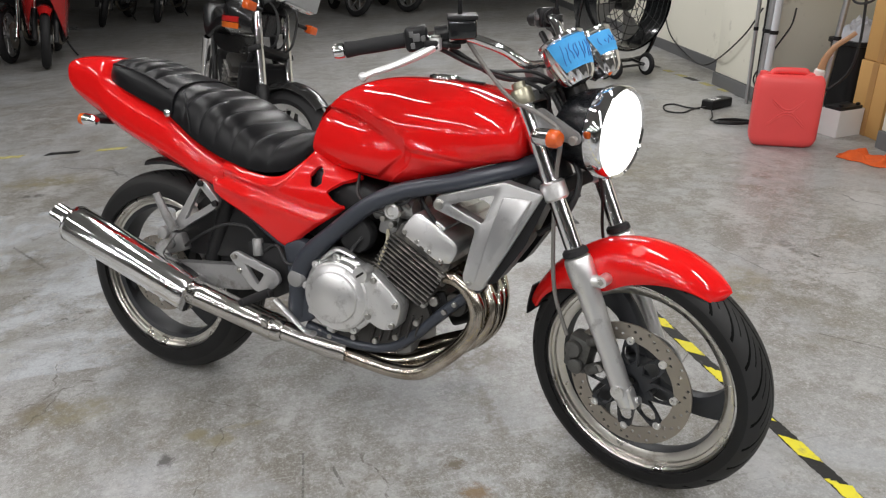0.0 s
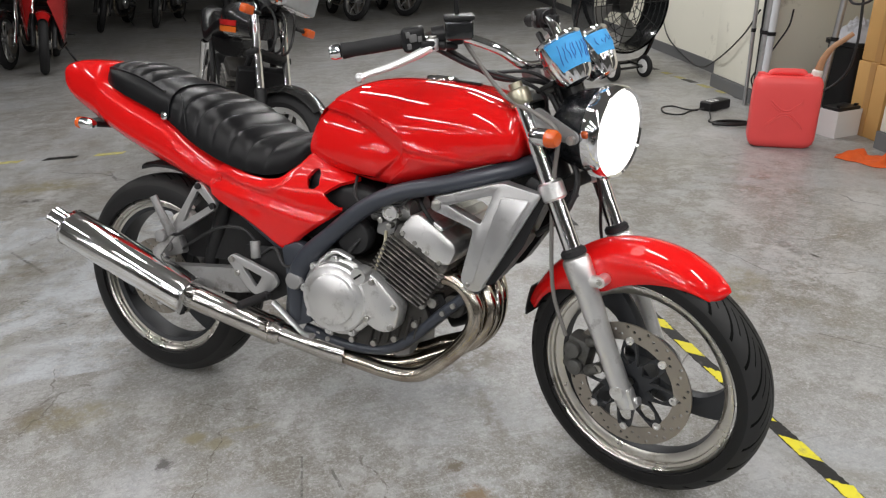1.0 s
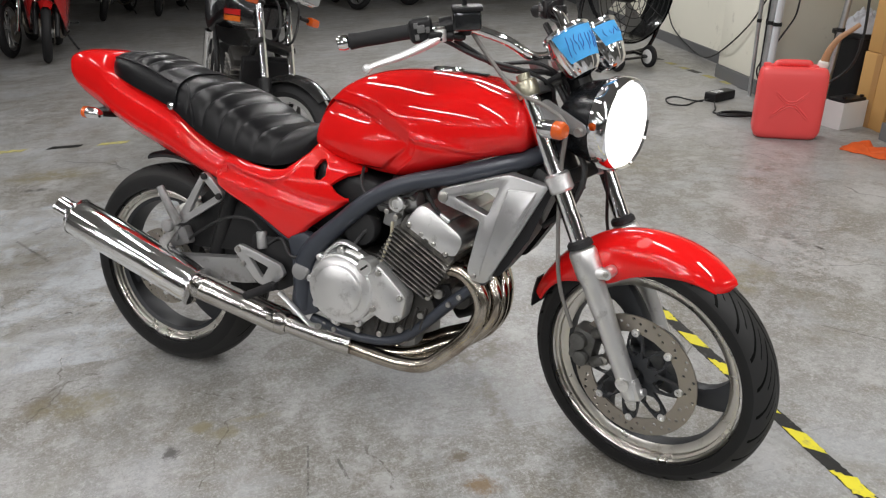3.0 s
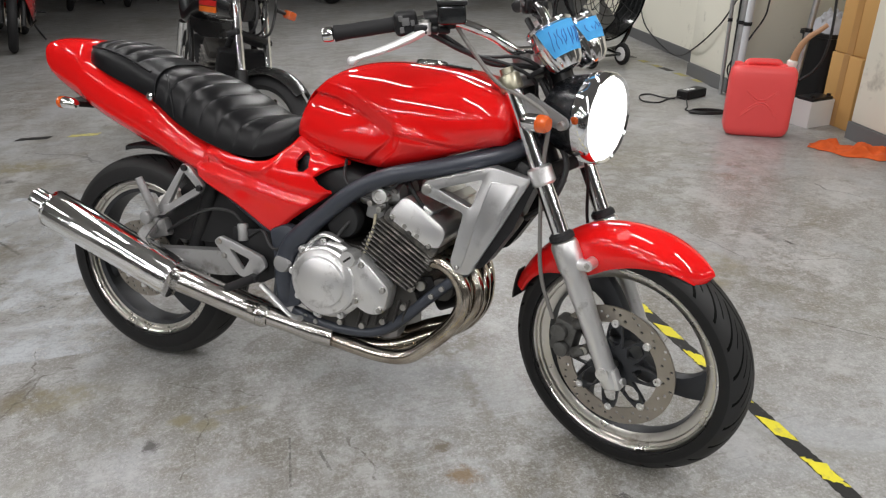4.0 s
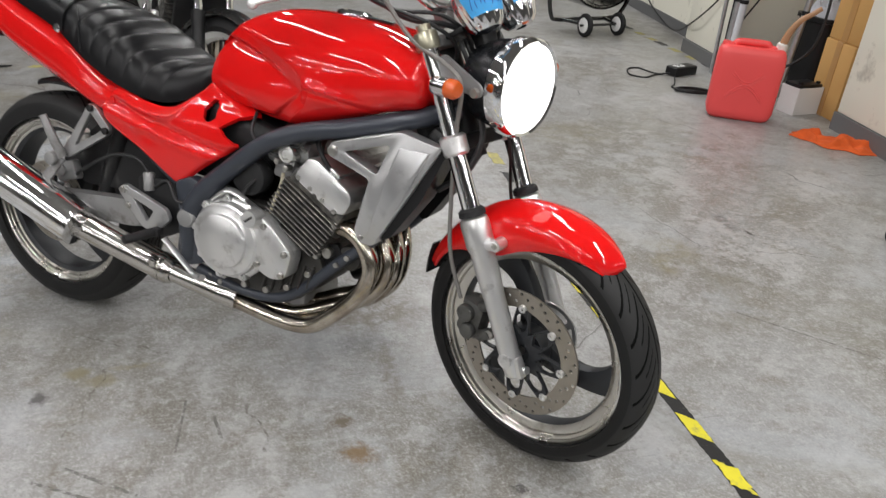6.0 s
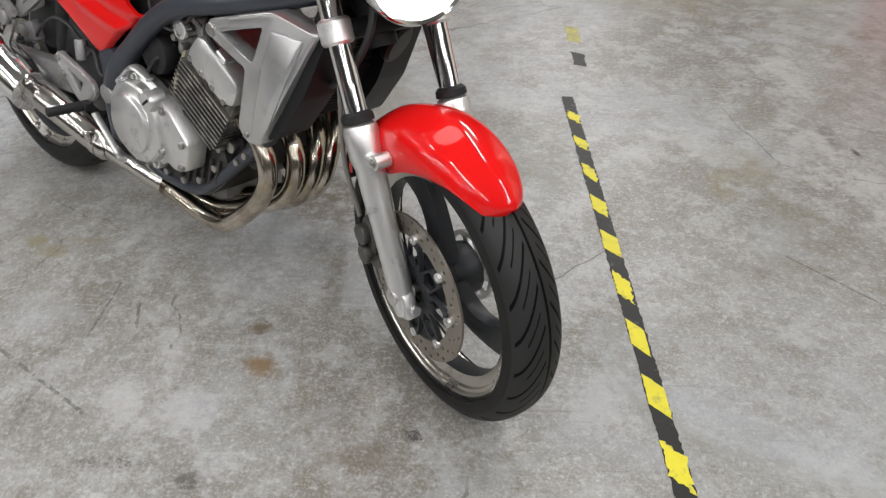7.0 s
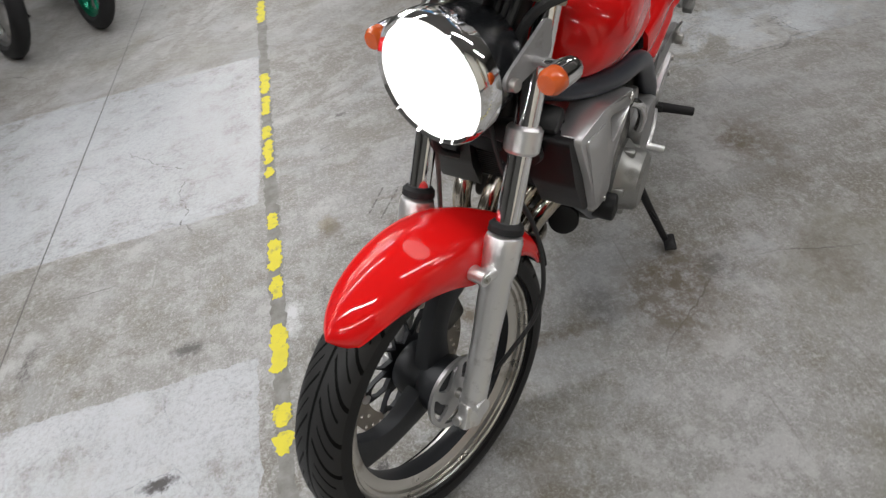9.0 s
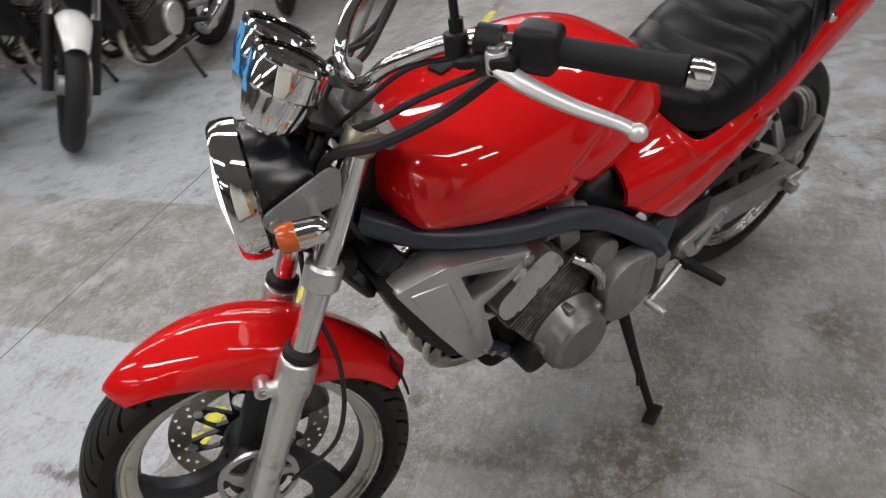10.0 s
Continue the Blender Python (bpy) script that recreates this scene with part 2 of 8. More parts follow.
# ---- the hall ----
BROWN, RUST, DARK, OLIVE, PALE = (0.11, 0.085, 0.055), (0.17, 0.105, 0.045), (0.045, 0.04, 0.038), (0.20, 0.175, 0.10), (0.55, 0.56, 0.58)
STAINS = [
    (0.80, 1.59, 0.030, 0.026, BROWN, 0.75), (0.83, 1.48, 0.045, 0.034, RUST, 0.65), (0.08, 1.79, 0.026, 0.026, DARK, 0.6), (0.21, 1.84, 0.05, 0.03, OLIVE, 0.5),
    (-0.30, 2.10, 0.12, 0.06, BROWN, 0.45), (-0.83, 4.36, 0.28, 0.14, OLIVE, 0.6), (-0.86, 4.13, 0.07, 0.035, DARK, 0.7), (2.46, 2.51, 0.035, 0.10, DARK, 0.4),
    (2.50, 2.41, 0.015, 0.03, DARK, 0.7), (2.90, 3.34, 0.06, 0.06, BROWN, 0.5), (1.17, 1.31, 0.020, 0.014, DARK, 0.85), (0.75, 1.20, 0.024, 0.022, DARK, 0.55),
    (1.06, 1.26, 0.09, 0.035, BROWN, 0.4), (0.23, 1.26, 0.05, 0.035, OLIVE, 0.5), (0.515, 0.37, 0.09, 0.020, DARK, 0.8), (0.63, 0.84, 0.03, 0.05, DARK, 0.6),
    (0.18, 0.16, 0.10, 0.020, DARK, 0.5), (1.05, 0.81, 0.02, 0.05, DARK, 0.7), (0.62, 1.13, 0.085, 0.035, PALE, 0.8), (2.02, 2.21, 0.05, 0.08, OLIVE, 0.5),
    (0.85, 2.14, 0.11, 0.10, BROWN, 0.55), (0.17, 1.47, 0.012, 0.12, BROWN, 0.45), (0.37, 1.41, 0.010, 0.16, DARK, 0.35), (-0.49, 1.37, 0.022, 0.022, DARK, 0.6),
    (0.93, 2.06, 0.20, 0.13, BROWN, 0.6), (0.89, 1.90, 0.10, 0.06, DARK, 0.35), (0.88, 2.22, 0.07, 0.05, DARK, 0.4), (0.39, 2.54, 0.07, 0.05, BROWN, 0.6), (0.48, 2.55, 0.25, 0.10, BROWN, 0.3),
    (0.96, 2.47, 0.14, 0.06, BROWN, 0.4), (1.36, 2.56, 0.10, 0.08, BROWN, 0.4), (0.15, 1.88, 0.035, 0.03, OLIVE, 0.6), (0.29, 1.89, 0.09, 0.012, OLIVE, 0.5), (0.95, 1.75, 0.03, 0.16, BROWN, 0.5),
    (-0.21, 2.08, 0.16, 0.07, OLIVE, 0.5), (-0.65, 3.20, 0.20, 0.14, BROWN, 0.4), (2.11, 2.32, 0.10, 0.12, OLIVE, 0.4), (1.18, 0.81, 0.025, 0.11, DARK, 0.7), (0.26, 1.27, 0.05, 0.04, BROWN, 0.5),
    (0.01, -0.32, 0.04, 0.08, DARK, 0.4), (0.60, 1.23, 0.10, 0.008, DARK, 0.5), (1.29, 1.63, 0.09, 0.06, BROWN, 0.3),
    (1.9, 0.4, 0.2, 0.12, BROWN, 0.3), (0.4, 2.6, 0.22, 0.10, BROWN, 0.35), (2.2, 3.6, 0.3, 0.2, OLIVE, 0.3), (-1.4, 2.4, 0.3, 0.15, OLIVE, 0.35),
]


def floor_material():
    m = bpy.data.materials.new("worn_concrete")
    m.use_nodes = True
    n, l = m.node_tree.nodes, m.node_tree.links
    p = n["Principled BSDF"]
    tc = n.new("ShaderNodeTexCoord")

    def noise_node(scale, detail=6, rough=0.6, dist=0.0):
        t = n.new("ShaderNodeTexNoise")
        t.inputs["Scale"].default_value, t.inputs["Detail"].default_value = scale, detail
        t.inputs["Roughness"].default_value, t.inputs["Distortion"].default_value = rough, dist
        l.new(tc.outputs["Object"], t.inputs["Vector"])
        return t.outputs["Fac"]

    def ramp(fac, a, b):
        r = n.new("ShaderNodeMapRange")
        r.interpolation_type = "SMOOTHSTEP"
        r.inputs["From Min"].default_value, r.inputs["From Max"].default_value = a, b
        l.new(fac, r.inputs["Value"])
        return r.outputs["Result"]

    def mixed(fac, a, b):
        k = n.new("ShaderNodeMix")
        k.data_type = "RGBA"
        for socket, value in (("A", a), ("B", b)):
            if isinstance(value, tuple):
                k.inputs[socket].default_value = (*value, 1)
            else:
                l.new(value, k.inputs[socket])
        l.new(fac, k.inputs["Factor"])
        return k.outputs["Result"]

    def math2(op, a, b):
        k = n.new("ShaderNodeMath")
        k.operation = op
        for i, value in enumerate((a, b)):
            if isinstance(value, (int, float)):
                k.inputs[i].default_value = value
            else:
                l.new(value, k.inputs[i])
        return k.outputs[0]

    sep = n.new("ShaderNodeSeparateXYZ")
    l.new(tc.outputs["Object"], sep.inputs[0])
    u, v = sep.outputs[0], sep.outputs[1]
    # old concrete: grey with brown traffic film, fine sandy speckle, pits and scratches
    col = mixed(ramp(noise_node(1.1, 5, 0.65), 0.36, 0.64), (0.165, 0.154, 0.132), (0.275, 0.275, 0.272))
    col = mixed(math2("MULTIPLY", ramp(noise_node(9, 10, 0.78), 0.46, 0.58), 0.75), col, (0.345, 0.345, 0.343))
    col = mixed(math2("MULTIPLY", ramp(noise_node(3.4, 10, 0.8), 0.50, 0.62), 0.65), col, (0.148, 0.130, 0.094))
    col = mixed(math2("MULTIPLY", ramp(noise_node(150, 5, 0.75), 0.48, 0.62), 0.40), col, (0.46, 0.46, 0.457))
    col = mixed(math2("MULTIPLY", ramp(noise_node(120, 5, 0.75), 0.52, 0.64), 0.4), col, (0.115, 0.108, 0.090))

    col = mixed(math2("MULTIPLY", ramp(noise_node(62, 7, 0.8), 0.51, 0.61), 0.46), col, (0.50, 0.50, 0.498))
    col = mixed(math2("MULTIPLY", ramp(noise_node(55, 7, 0.8, 0.3), 0.55, 0.64), 0.40), col, (0.125, 0.117, 0.10))
    col = mixed(math2("MULTIPLY", ramp(noise_node(2.3, 10, 0.76), 0.535, 0.61), 0.55), col, (0.44, 0.44, 0.44))

    col = mixed(math2("MULTIPLY", ramp(noise_node(1.7, 8, 0.7, 0.5), 0.50, 0.64), 0.5), col, (0.36, 0.375, 0.395))
    col = mixed(math2("MULTIPLY", ramp(noise_node(1.25, 9, 0.72, 0.8), 0.53, 0.66), 0.5), col, (0.185, 0.178, 0.138))
    col = mixed(math2("MULTIPLY", ramp(noise_node(28, 7, 0.75), 0.50, 0.64), 0.22), col, (0.17, 0.163, 0.148))

    def scratches(turn, squeeze, limit):
        mp = n.new("ShaderNodeMapping")
        mp.inputs["Rotation"].default_value = (0, 0, radians(turn))
        mp.inputs["Scale"].default_value = (squeeze, 60.0, 1.0)
        l.new(tc.outputs["Object"], mp.inputs["Vector"])
        t = n.new("ShaderNodeTexNoise")
        t.inputs["Scale"].default_value, t.inputs["Detail"].default_value, t.inputs["Distortion"].default_value = 1.0, 3, 0.4
        l.new(mp.outputs["Vector"], t.inputs["Vector"])
        return ramp(t.outputs["Fac"], limit, limit + 0.05)

    for turn, shade, amount in ((12, (0.13, 0.125, 0.115), 0.35), (-38, (0.42, 0.42, 0.415), 0.35), (71, (0.14, 0.13, 0.115), 0.3)):
        col = mixed(math2("MULTIPLY", scratches(turn, 2.2, 0.68), amount), col, shade)
    # hairline cracks
    vor = n.new("ShaderNodeTexVoronoi")
    vor.feature = "DISTANCE_TO_EDGE"
    vor.inputs["Scale"].default_value = 0.9
    warp = n.new("ShaderNodeMix")
    warp.data_type = "RGBA"
    warp.inputs["Factor"].default_value = 0.16
    wn = n.new("ShaderNodeTexNoise")
    wn.inputs["Scale"].default_value, wn.inputs["Detail"].default_value = 3.0, 8
    l.new(tc.outputs["Object"], wn.inputs["Vector"])
    l.new(tc.outputs["Object"], warp.inputs["A"])
    l.new(wn.outputs["Color"], warp.inputs["B"])
    l.new(warp.outputs["Result"], vor.inputs["Vector"])
    crack = math2("MULTIPLY", math2("LESS_THAN", vor.outputs["Distance"], 0.0016), ramp(noise_node(2.2, 3), 0.48, 0.60))
    col = mixed(math2("MULTIPLY", crack, 0.7), col, (0.08, 0.075, 0.07))
    # bays with remains of pale grey paint
    wob = math2("MULTIPLY", math2("SUBTRACT", noise_node(9, 8, 0.7), 0.5), 0.07)
    uw = math2("ADD", u, wob)
    bay_a = math2("MULTIPLY", math2("GREATER_THAN", uw, -1.34), math2("LESS_THAN", uw, 0.0))
    bay_b = math2("MULTIPLY", math2("GREATER_THAN", uw, 0.74), math2("LESS_THAN", uw, 1.45))
    bays = math2("MULTIPLY", math2("ADD", bay_a, bay_b), math2("LESS_THAN", math2("ADD", v, wob), 1.04))
    bay_c = math2("MULTIPLY", math2("MULTIPLY", math2("GREATER_THAN", uw, -1.6), math2("LESS_THAN", uw, -0.10)), math2("MULTIPLY", math2("GREATER_THAN", math2("ADD", v, wob), 2.30), math2("LESS_THAN", math2("ADD", v, wob), 3.85)))
    bays = math2("MAXIMUM", bays, math2("MULTIPLY", bay_c, ramp(noise_node(4.2, 9, 0.75, 0.4), 0.44, 0.58)))
    worn = math2("MULTIPLY", ramp(noise_node(6, 10, 0.78), 0.30, 0.52), math2("ADD", math2("MULTIPLY", ramp(noise_node(70, 6, 0.8), 0.36, 0.56), 0.45), 0.55))
    paint = math2("MULTIPLY", bays, worn)
    col = mixed(math2("MULTIPLY", paint, 0.80), col, (0.48, 0.505, 0.535))
    col = mixed(math2("MULTIPLY", ramp(noise_node(48, 8, 0.8), 0.56, 0.66), 0.22), col, (0.17, 0.165, 0.155))
    # oil, rust and rubber stains, scuffs, a paint splash: u, v, half sizes, colour, strength
    wob_u = math2("MULTIPLY", math2("SUBTRACT", noise_node(32, 8, 0.8), 0.5), 0.11)
    wob_v = math2("MULTIPLY", math2("SUBTRACT", noise_node(35, 8, 0.8), 0.5), 0.11)
    ragged_noise = ramp(noise_node(17, 9, 0.82), 0.40, 0.56)
    us, vs = math2("ADD", u, wob_u), math2("ADD", v, wob_v)
    for cu, cv, ru, rv, shade, amount in STAINS:
        du, dv = math2("MULTIPLY", math2("SUBTRACT", us, cu), 1 / ru), math2("MULTIPLY", math2("SUBTRACT", vs, cv), 1 / rv)
        d = math2("SQRT", math2("ADD", math2("MULTIPLY", du, du), math2("MULTIPLY", dv, dv)), 0.0)
        near = n.new("ShaderNodeMapRange")
        near.inputs["From Min"].default_value, near.inputs["From Max"].default_value = 1.10, 0.50
        near.inputs["To Max"].default_value = min(0.9, amount * 1.3)
        l.new(d, near.inputs["Value"])
        spread = near.outputs["Result"]
        if max(ru, rv) > 0.055:
            spread = math2("MULTIPLY", spread, ragged_noise)
        col = mixed(spread, col, shade)
    # black scratches
    for u0, v0, u1, v1, wide in ((0.19, 1.54, 0.50, 1.34, 0.004), (0.13, 1.51, 0.28, 1.43, 0.0035), (0.11, 1.46, 0.25, 1.39, 0.0035), (0.43, 1.73, 0.42, 1.55, 0.003), (0.50, 1.66, 0.52, 1.58, 0.004), (-0.75, 3.42, -0.55, 3.15, 0.006), (2.1, 1.9, 2.4, 1.6, 0.003)):
        ln = math.hypot(u1 - u0, v1 - v0)
        cx, cy = (u1 - u0) / ln, (v1 - v0) / ln
        pu, pv = math2("SUBTRACT", u, u0), math2("SUBTRACT", v, v0)
        on = math2("ADD", math2("MULTIPLY", pu, cx), math2("MULTIPLY", pv, cy))
        off = math2("ABSOLUTE", math2("ADD", math2("SUBTRACT", math2("MULTIPLY", pu, cy), math2("MULTIPLY", pv, cx)), math2("MULTIPLY", wob_u, 0.08)), 0.0)
        mark = math2("MULTIPLY", math2("LESS_THAN", off, wide), math2("MULTIPLY", math2("GREATER_THAN", on, 0.0), math2("LESS_THAN", on, ln)))
        col = mixed(math2("MULTIPLY", math2("MULTIPLY", mark, ramp(noise_node(45, 5, 0.7), 0.38, 0.55)), 0.75), col, (0.07, 0.066, 0.06))
    # wandering cracks in the film: start, heading, length, waver
    for u0, v0, turn, ln, sway, wide in ((-0.33, 2.02, 62, 0.20, 0.10, 0.0035), (-0.40, 2.12, 20, 0.24, 0.12, 0.004), (-0.28, 2.20, 98, 0.16, 0.10, 0.003), (-0.55, 2.55, 35, 0.45, 0.16, 0.003), (-0.62, 2.62, 80, 0.40, 0.16, 0.003), (-0.75, 3.35, 50, 0.50, 0.18, 0.0035), (-0.40, 3.05, 12, 0.42, 0.16, 0.003), (0.36, 1.92, 150, 0.30, 0.10, 0.003), (0.62, 1.52, 100, 0.18, 0.08, 0.003), (0.16, 1.62, 75, 0.30, 0.10, 0.0025), (-0.66, 0.50, 40, 0.35, 0.12, 0.003), (-0.30, 0.75, 8, 0.30, 0.10, 0.003)):
        cx, cy = math.cos(radians(turn)), math.sin(radians(turn))
        pu, pv = math2("SUBTRACT", u, u0), math2("SUBTRACT", v, v0)
        on = math2("ADD", math2("MULTIPLY", pu, cx), math2("MULTIPLY", pv, cy))
        wave = math2("MULTIPLY", math2("SUBTRACT", noise_node(5.5, 3, 0.6), 0.5), sway * 2)
        off = math2("ABSOLUTE", math2("ADD", math2("SUBTRACT", math2("MULTIPLY", pu, cy), math2("MULTIPLY", pv, cx)), wave), 0.0)
        mark = math2("MULTIPLY", math2("LESS_THAN", off, wide), math2("MULTIPLY", math2("GREATER_THAN", on, 0.0), math2("LESS_THAN", on, ln)))
        col = mixed(math2("MULTIPLY", math2("MULTIPLY", mark, ramp(noise_node(38, 5, 0.7), 0.36, 0.58)), 0.7), col, (0.075, 0.066, 0.050))
    # joint of the slab
    joint = math2("LESS_THAN", math2("ABSOLUTE", math2("SUBTRACT", math2("ADD", v, math2("MULTIPLY", wob_v, 0.12)), 0.285), 0.0), 0.0028)
    col = mixed(math2("MULTIPLY", joint, 0.8), col, (0.07, 0.065, 0.06))
    l.new(col, p.inputs["Base Color"])
    rg = n.new("ShaderNodeMapRange")
    rg.inputs["To Min"].default_value, rg.inputs["To Max"].default_value = 0.20, 0.52
    l.new(noise_node(6, 6, 0.7), rg.inputs["Value"])
    l.new(math2("SUBTRACT", rg.outputs["Result"], math2("MULTIPLY", bays, 0.20)), p.inputs["Roughness"])
    b = n.new("ShaderNodeBump")
    b.inputs["Strength"].default_value, b.inputs["Distance"].default_value = 0.25, 0.005
    l.new(math2("ADD", noise_node(90, 5, 0.7), math2("MULTIPLY", noise_node(12, 4), 0.6)), b.inputs["Height"])
    l.new(b.outputs["Normal"], p.inputs["Normal"])
    return m


WALL = mat("cream_wall_paint", (0.78, 0.76, 0.66), 0.6, 0.0, 0.05, 2, bump=0.15, bscale=120, dirt=(0.36, 0.34, 0.28), dirt_amount=0.1, dirt_scale=4)
PLINTH = mat("grey_plinth_paint", (0.13, 0.132, 0.135), 0.5, 0.0, 0.1, 5)
CEIL = mat("ceiling_board", (0.24, 0.24, 0.235), 0.8, 0.0, 0.05, 1.5)
DARK_WALL = mat("dark_closing_wall", (0.12, 0.118, 0.11), 0.7, 0.0, 0.12, 1.5, bump=0.1, bscale=60)
ENAMEL = mat("white_enamel", (0.75, 0.75, 0.74), 0.35, 0.0, 0.04, 6)

EAST = pose(0, 0, 0, 0, 0, 12)          # the cluttered east side stands a little askew
U0, U1, V0, V1 = -10.0, 4.4, -6.0, 15.0
bm = bmesh.new()
bmesh.ops.create_grid(bm, x_segments=2, y_segments=2, size=1, matrix=Matrix.Translation(((U0 + U1) / 2, (V0 + V1) / 2, 0)) @ Matrix.Diagonal(((U1 - U0) / 2 + 3.0, (V1 - V0) / 2 + 0.2, 1, 1)))
floor = part("floor", bm, floor_material())
floor.matrix_world = HALL
tagged(floor, "worn grey concrete floor with oil stains and paint remains", "floor", kind="structure")


def slab(name, u0, u1, v0, v1, z0, z1, material, label, category, bevel=0.0, m=HALL):
    bm = box(bmesh.new(), u1 - u0, v1 - v0, z1 - z0, Matrix.Translation(((u0 + u1) / 2, (v0 + v1) / 2, (z0 + z1) / 2)), bevel)
    ob = part(name, bm, material)
    ob.matrix_world = m
    return tagged(ob, label, category, kind="structure")


slab("ceiling", U0 - 0.2, U1 + 3.0, V0 - 0.2, V1 + 0.2, CEILING_Z, CEILING_Z + 0.15, CEIL, "grey board ceiling of the workshop hall", "ceiling")
slab("wall_east", 3.41, 3.61, 5.98, V1 + 1.5, 0.10, CEILING_Z, WALL, "cream painted wall with hanging cables", "wall", m=EAST)
slab("baseboard_wall", 3.398, 3.61, 5.99, V1 + 1.5, 0, 0.10, PLINTH, "grey painted baseboard", "baseboard", m=EAST)
slab("pillar", 3.155, 4.3, 5.31, 5.98, 0.10, CEILING_Z, WALL, "cream painted square pillar on a grey plinth", "pillar", 0.012, EAST)
slab("baseboard_pillar", 3.145, 4.3, 5.30, 5.985, 0, 0.10, PLINTH, "grey painted plinth of the pillar", "baseboard", m=EAST)
slab("wall_east_south", 3.305, 4.3, 2.3, 4.09, 0.10, CEILING_Z, WALL, "plain cream painted wall", "wall", 0.012, EAST)
slab("baseboard_south", 3.295, 4.3, 2.29, 4.095, 0, 0.10, PLINTH, "grey painted baseboard", "baseboard", m=EAST)
slab("wall_alcove", 4.1, 4.4, 4.09, 5.31, 0, CEILING_Z, WALL, "cream painted back of the alcove", "wall", m=EAST)
# unseen walls added to close the hall, dark so that mirrored battens stand out
slab("wall_east_far", U1 + 2.8, U1 + 3.0, V0, V1, 0, CEILING_Z, DARK_WALL, "unseen plain wall, kept dark for the reflections", "wall")
slab("wall_north", U0 - 0.2, U1 + 3.0, V1, V1 + 0.2, 0, CEILING_Z, DARK_WALL, "unseen dark back wall closing the unlit part of the hall", "wall")
slab("wall_south", U0 - 0.2, U1 + 3.0, V0 - 0.2, V0, 0, CEILING_Z, DARK_WALL, "unseen plain wall, kept dark for the reflections", "wall")
slab("wall_west", U0 - 0.2, U0, V0, V1, 0, CEILING_Z, DARK_WALL, "unseen plain wall, kept dark for the reflections", "wall")

for u, v, watts in BATTENS:
    batten = thing("ceiling_light", HALL @ pose(u, v, CEILING_Z, 0, 0, 90), "white enamelled fluorescent batten on the ceiling", "ceiling light", "battens on the ceiling")
    part("housing", plate(bmesh.new(), [(-0.13, -0.002), (-0.13, -0.02), (-0.08, -0.075), (0.08, -0.075), (0.13, -0.02), (0.13, -0.002)], -1.19, 1.19, m=pose(0, 0, 0, 0, 0, 90)), ENAMEL, batten)


# ---- the red motorcycle; x forward, y to its left, from the rear wheel's contact ----
WB, R_FRONT, R_REAR, RAKE, STEER = 1.402, 0.2894, 0.3105, 24.4, -19.1
AXIS = Vector((-math.sin(radians(RAKE)), 0, math.cos(radians(RAKE))))
FWD = Vector((math.cos(radians(RAKE)), 0, math.sin(radians(RAKE))))
AXLE = Vector((WB, -0.0058, R_FRONT + 0.0008))
HEAD = AXLE - FWD * 0.045
TURNED = Matrix.Translation(HEAD) @ Matrix.Rotation(radians(STEER), 4, AXIS) @ Matrix.Translation(-HEAD)
# the body sits a little further on and nods forward; the parts on the yokes likewise
BODY = Matrix(((1.0116, 0, 0.0342, 0.0186), (0, 1, 0, 0), (-0.0253, 0, 0.9934, 0.025), (0, 0, 0, 1)))
TURNED_B = TURNED @ Matrix(((0.9844, 0, 0.0122, 0.056), (0, 1, 0, 0.008), (-0.0083, 0.021, 0.9673, 0.0205), (0, 0, 0, 1)))
TURNED_H = TURNED @ Matrix(((0.9844, 0, 0.0122, 0.0302), (0, 1, 0, 0.007), (-0.0083, 0, 0.9673, 0.015), (0, 0, 0, 1)))
bike = thing("motorcycle", pose(-0.700, 2.1717, 0, 0, 0, -16.67) @ pose(0, 0, 0, -10.25), "red naked motorcycle leaning on its side stand, headlight lit", "motorcycle")


def on_fork(s, y, f=0.0):
    """A point of the fork: s along it from the axle, y across, f forward of it."""
    return AXLE + AXIS * s + FWD * f + Vector((0, y, 0))


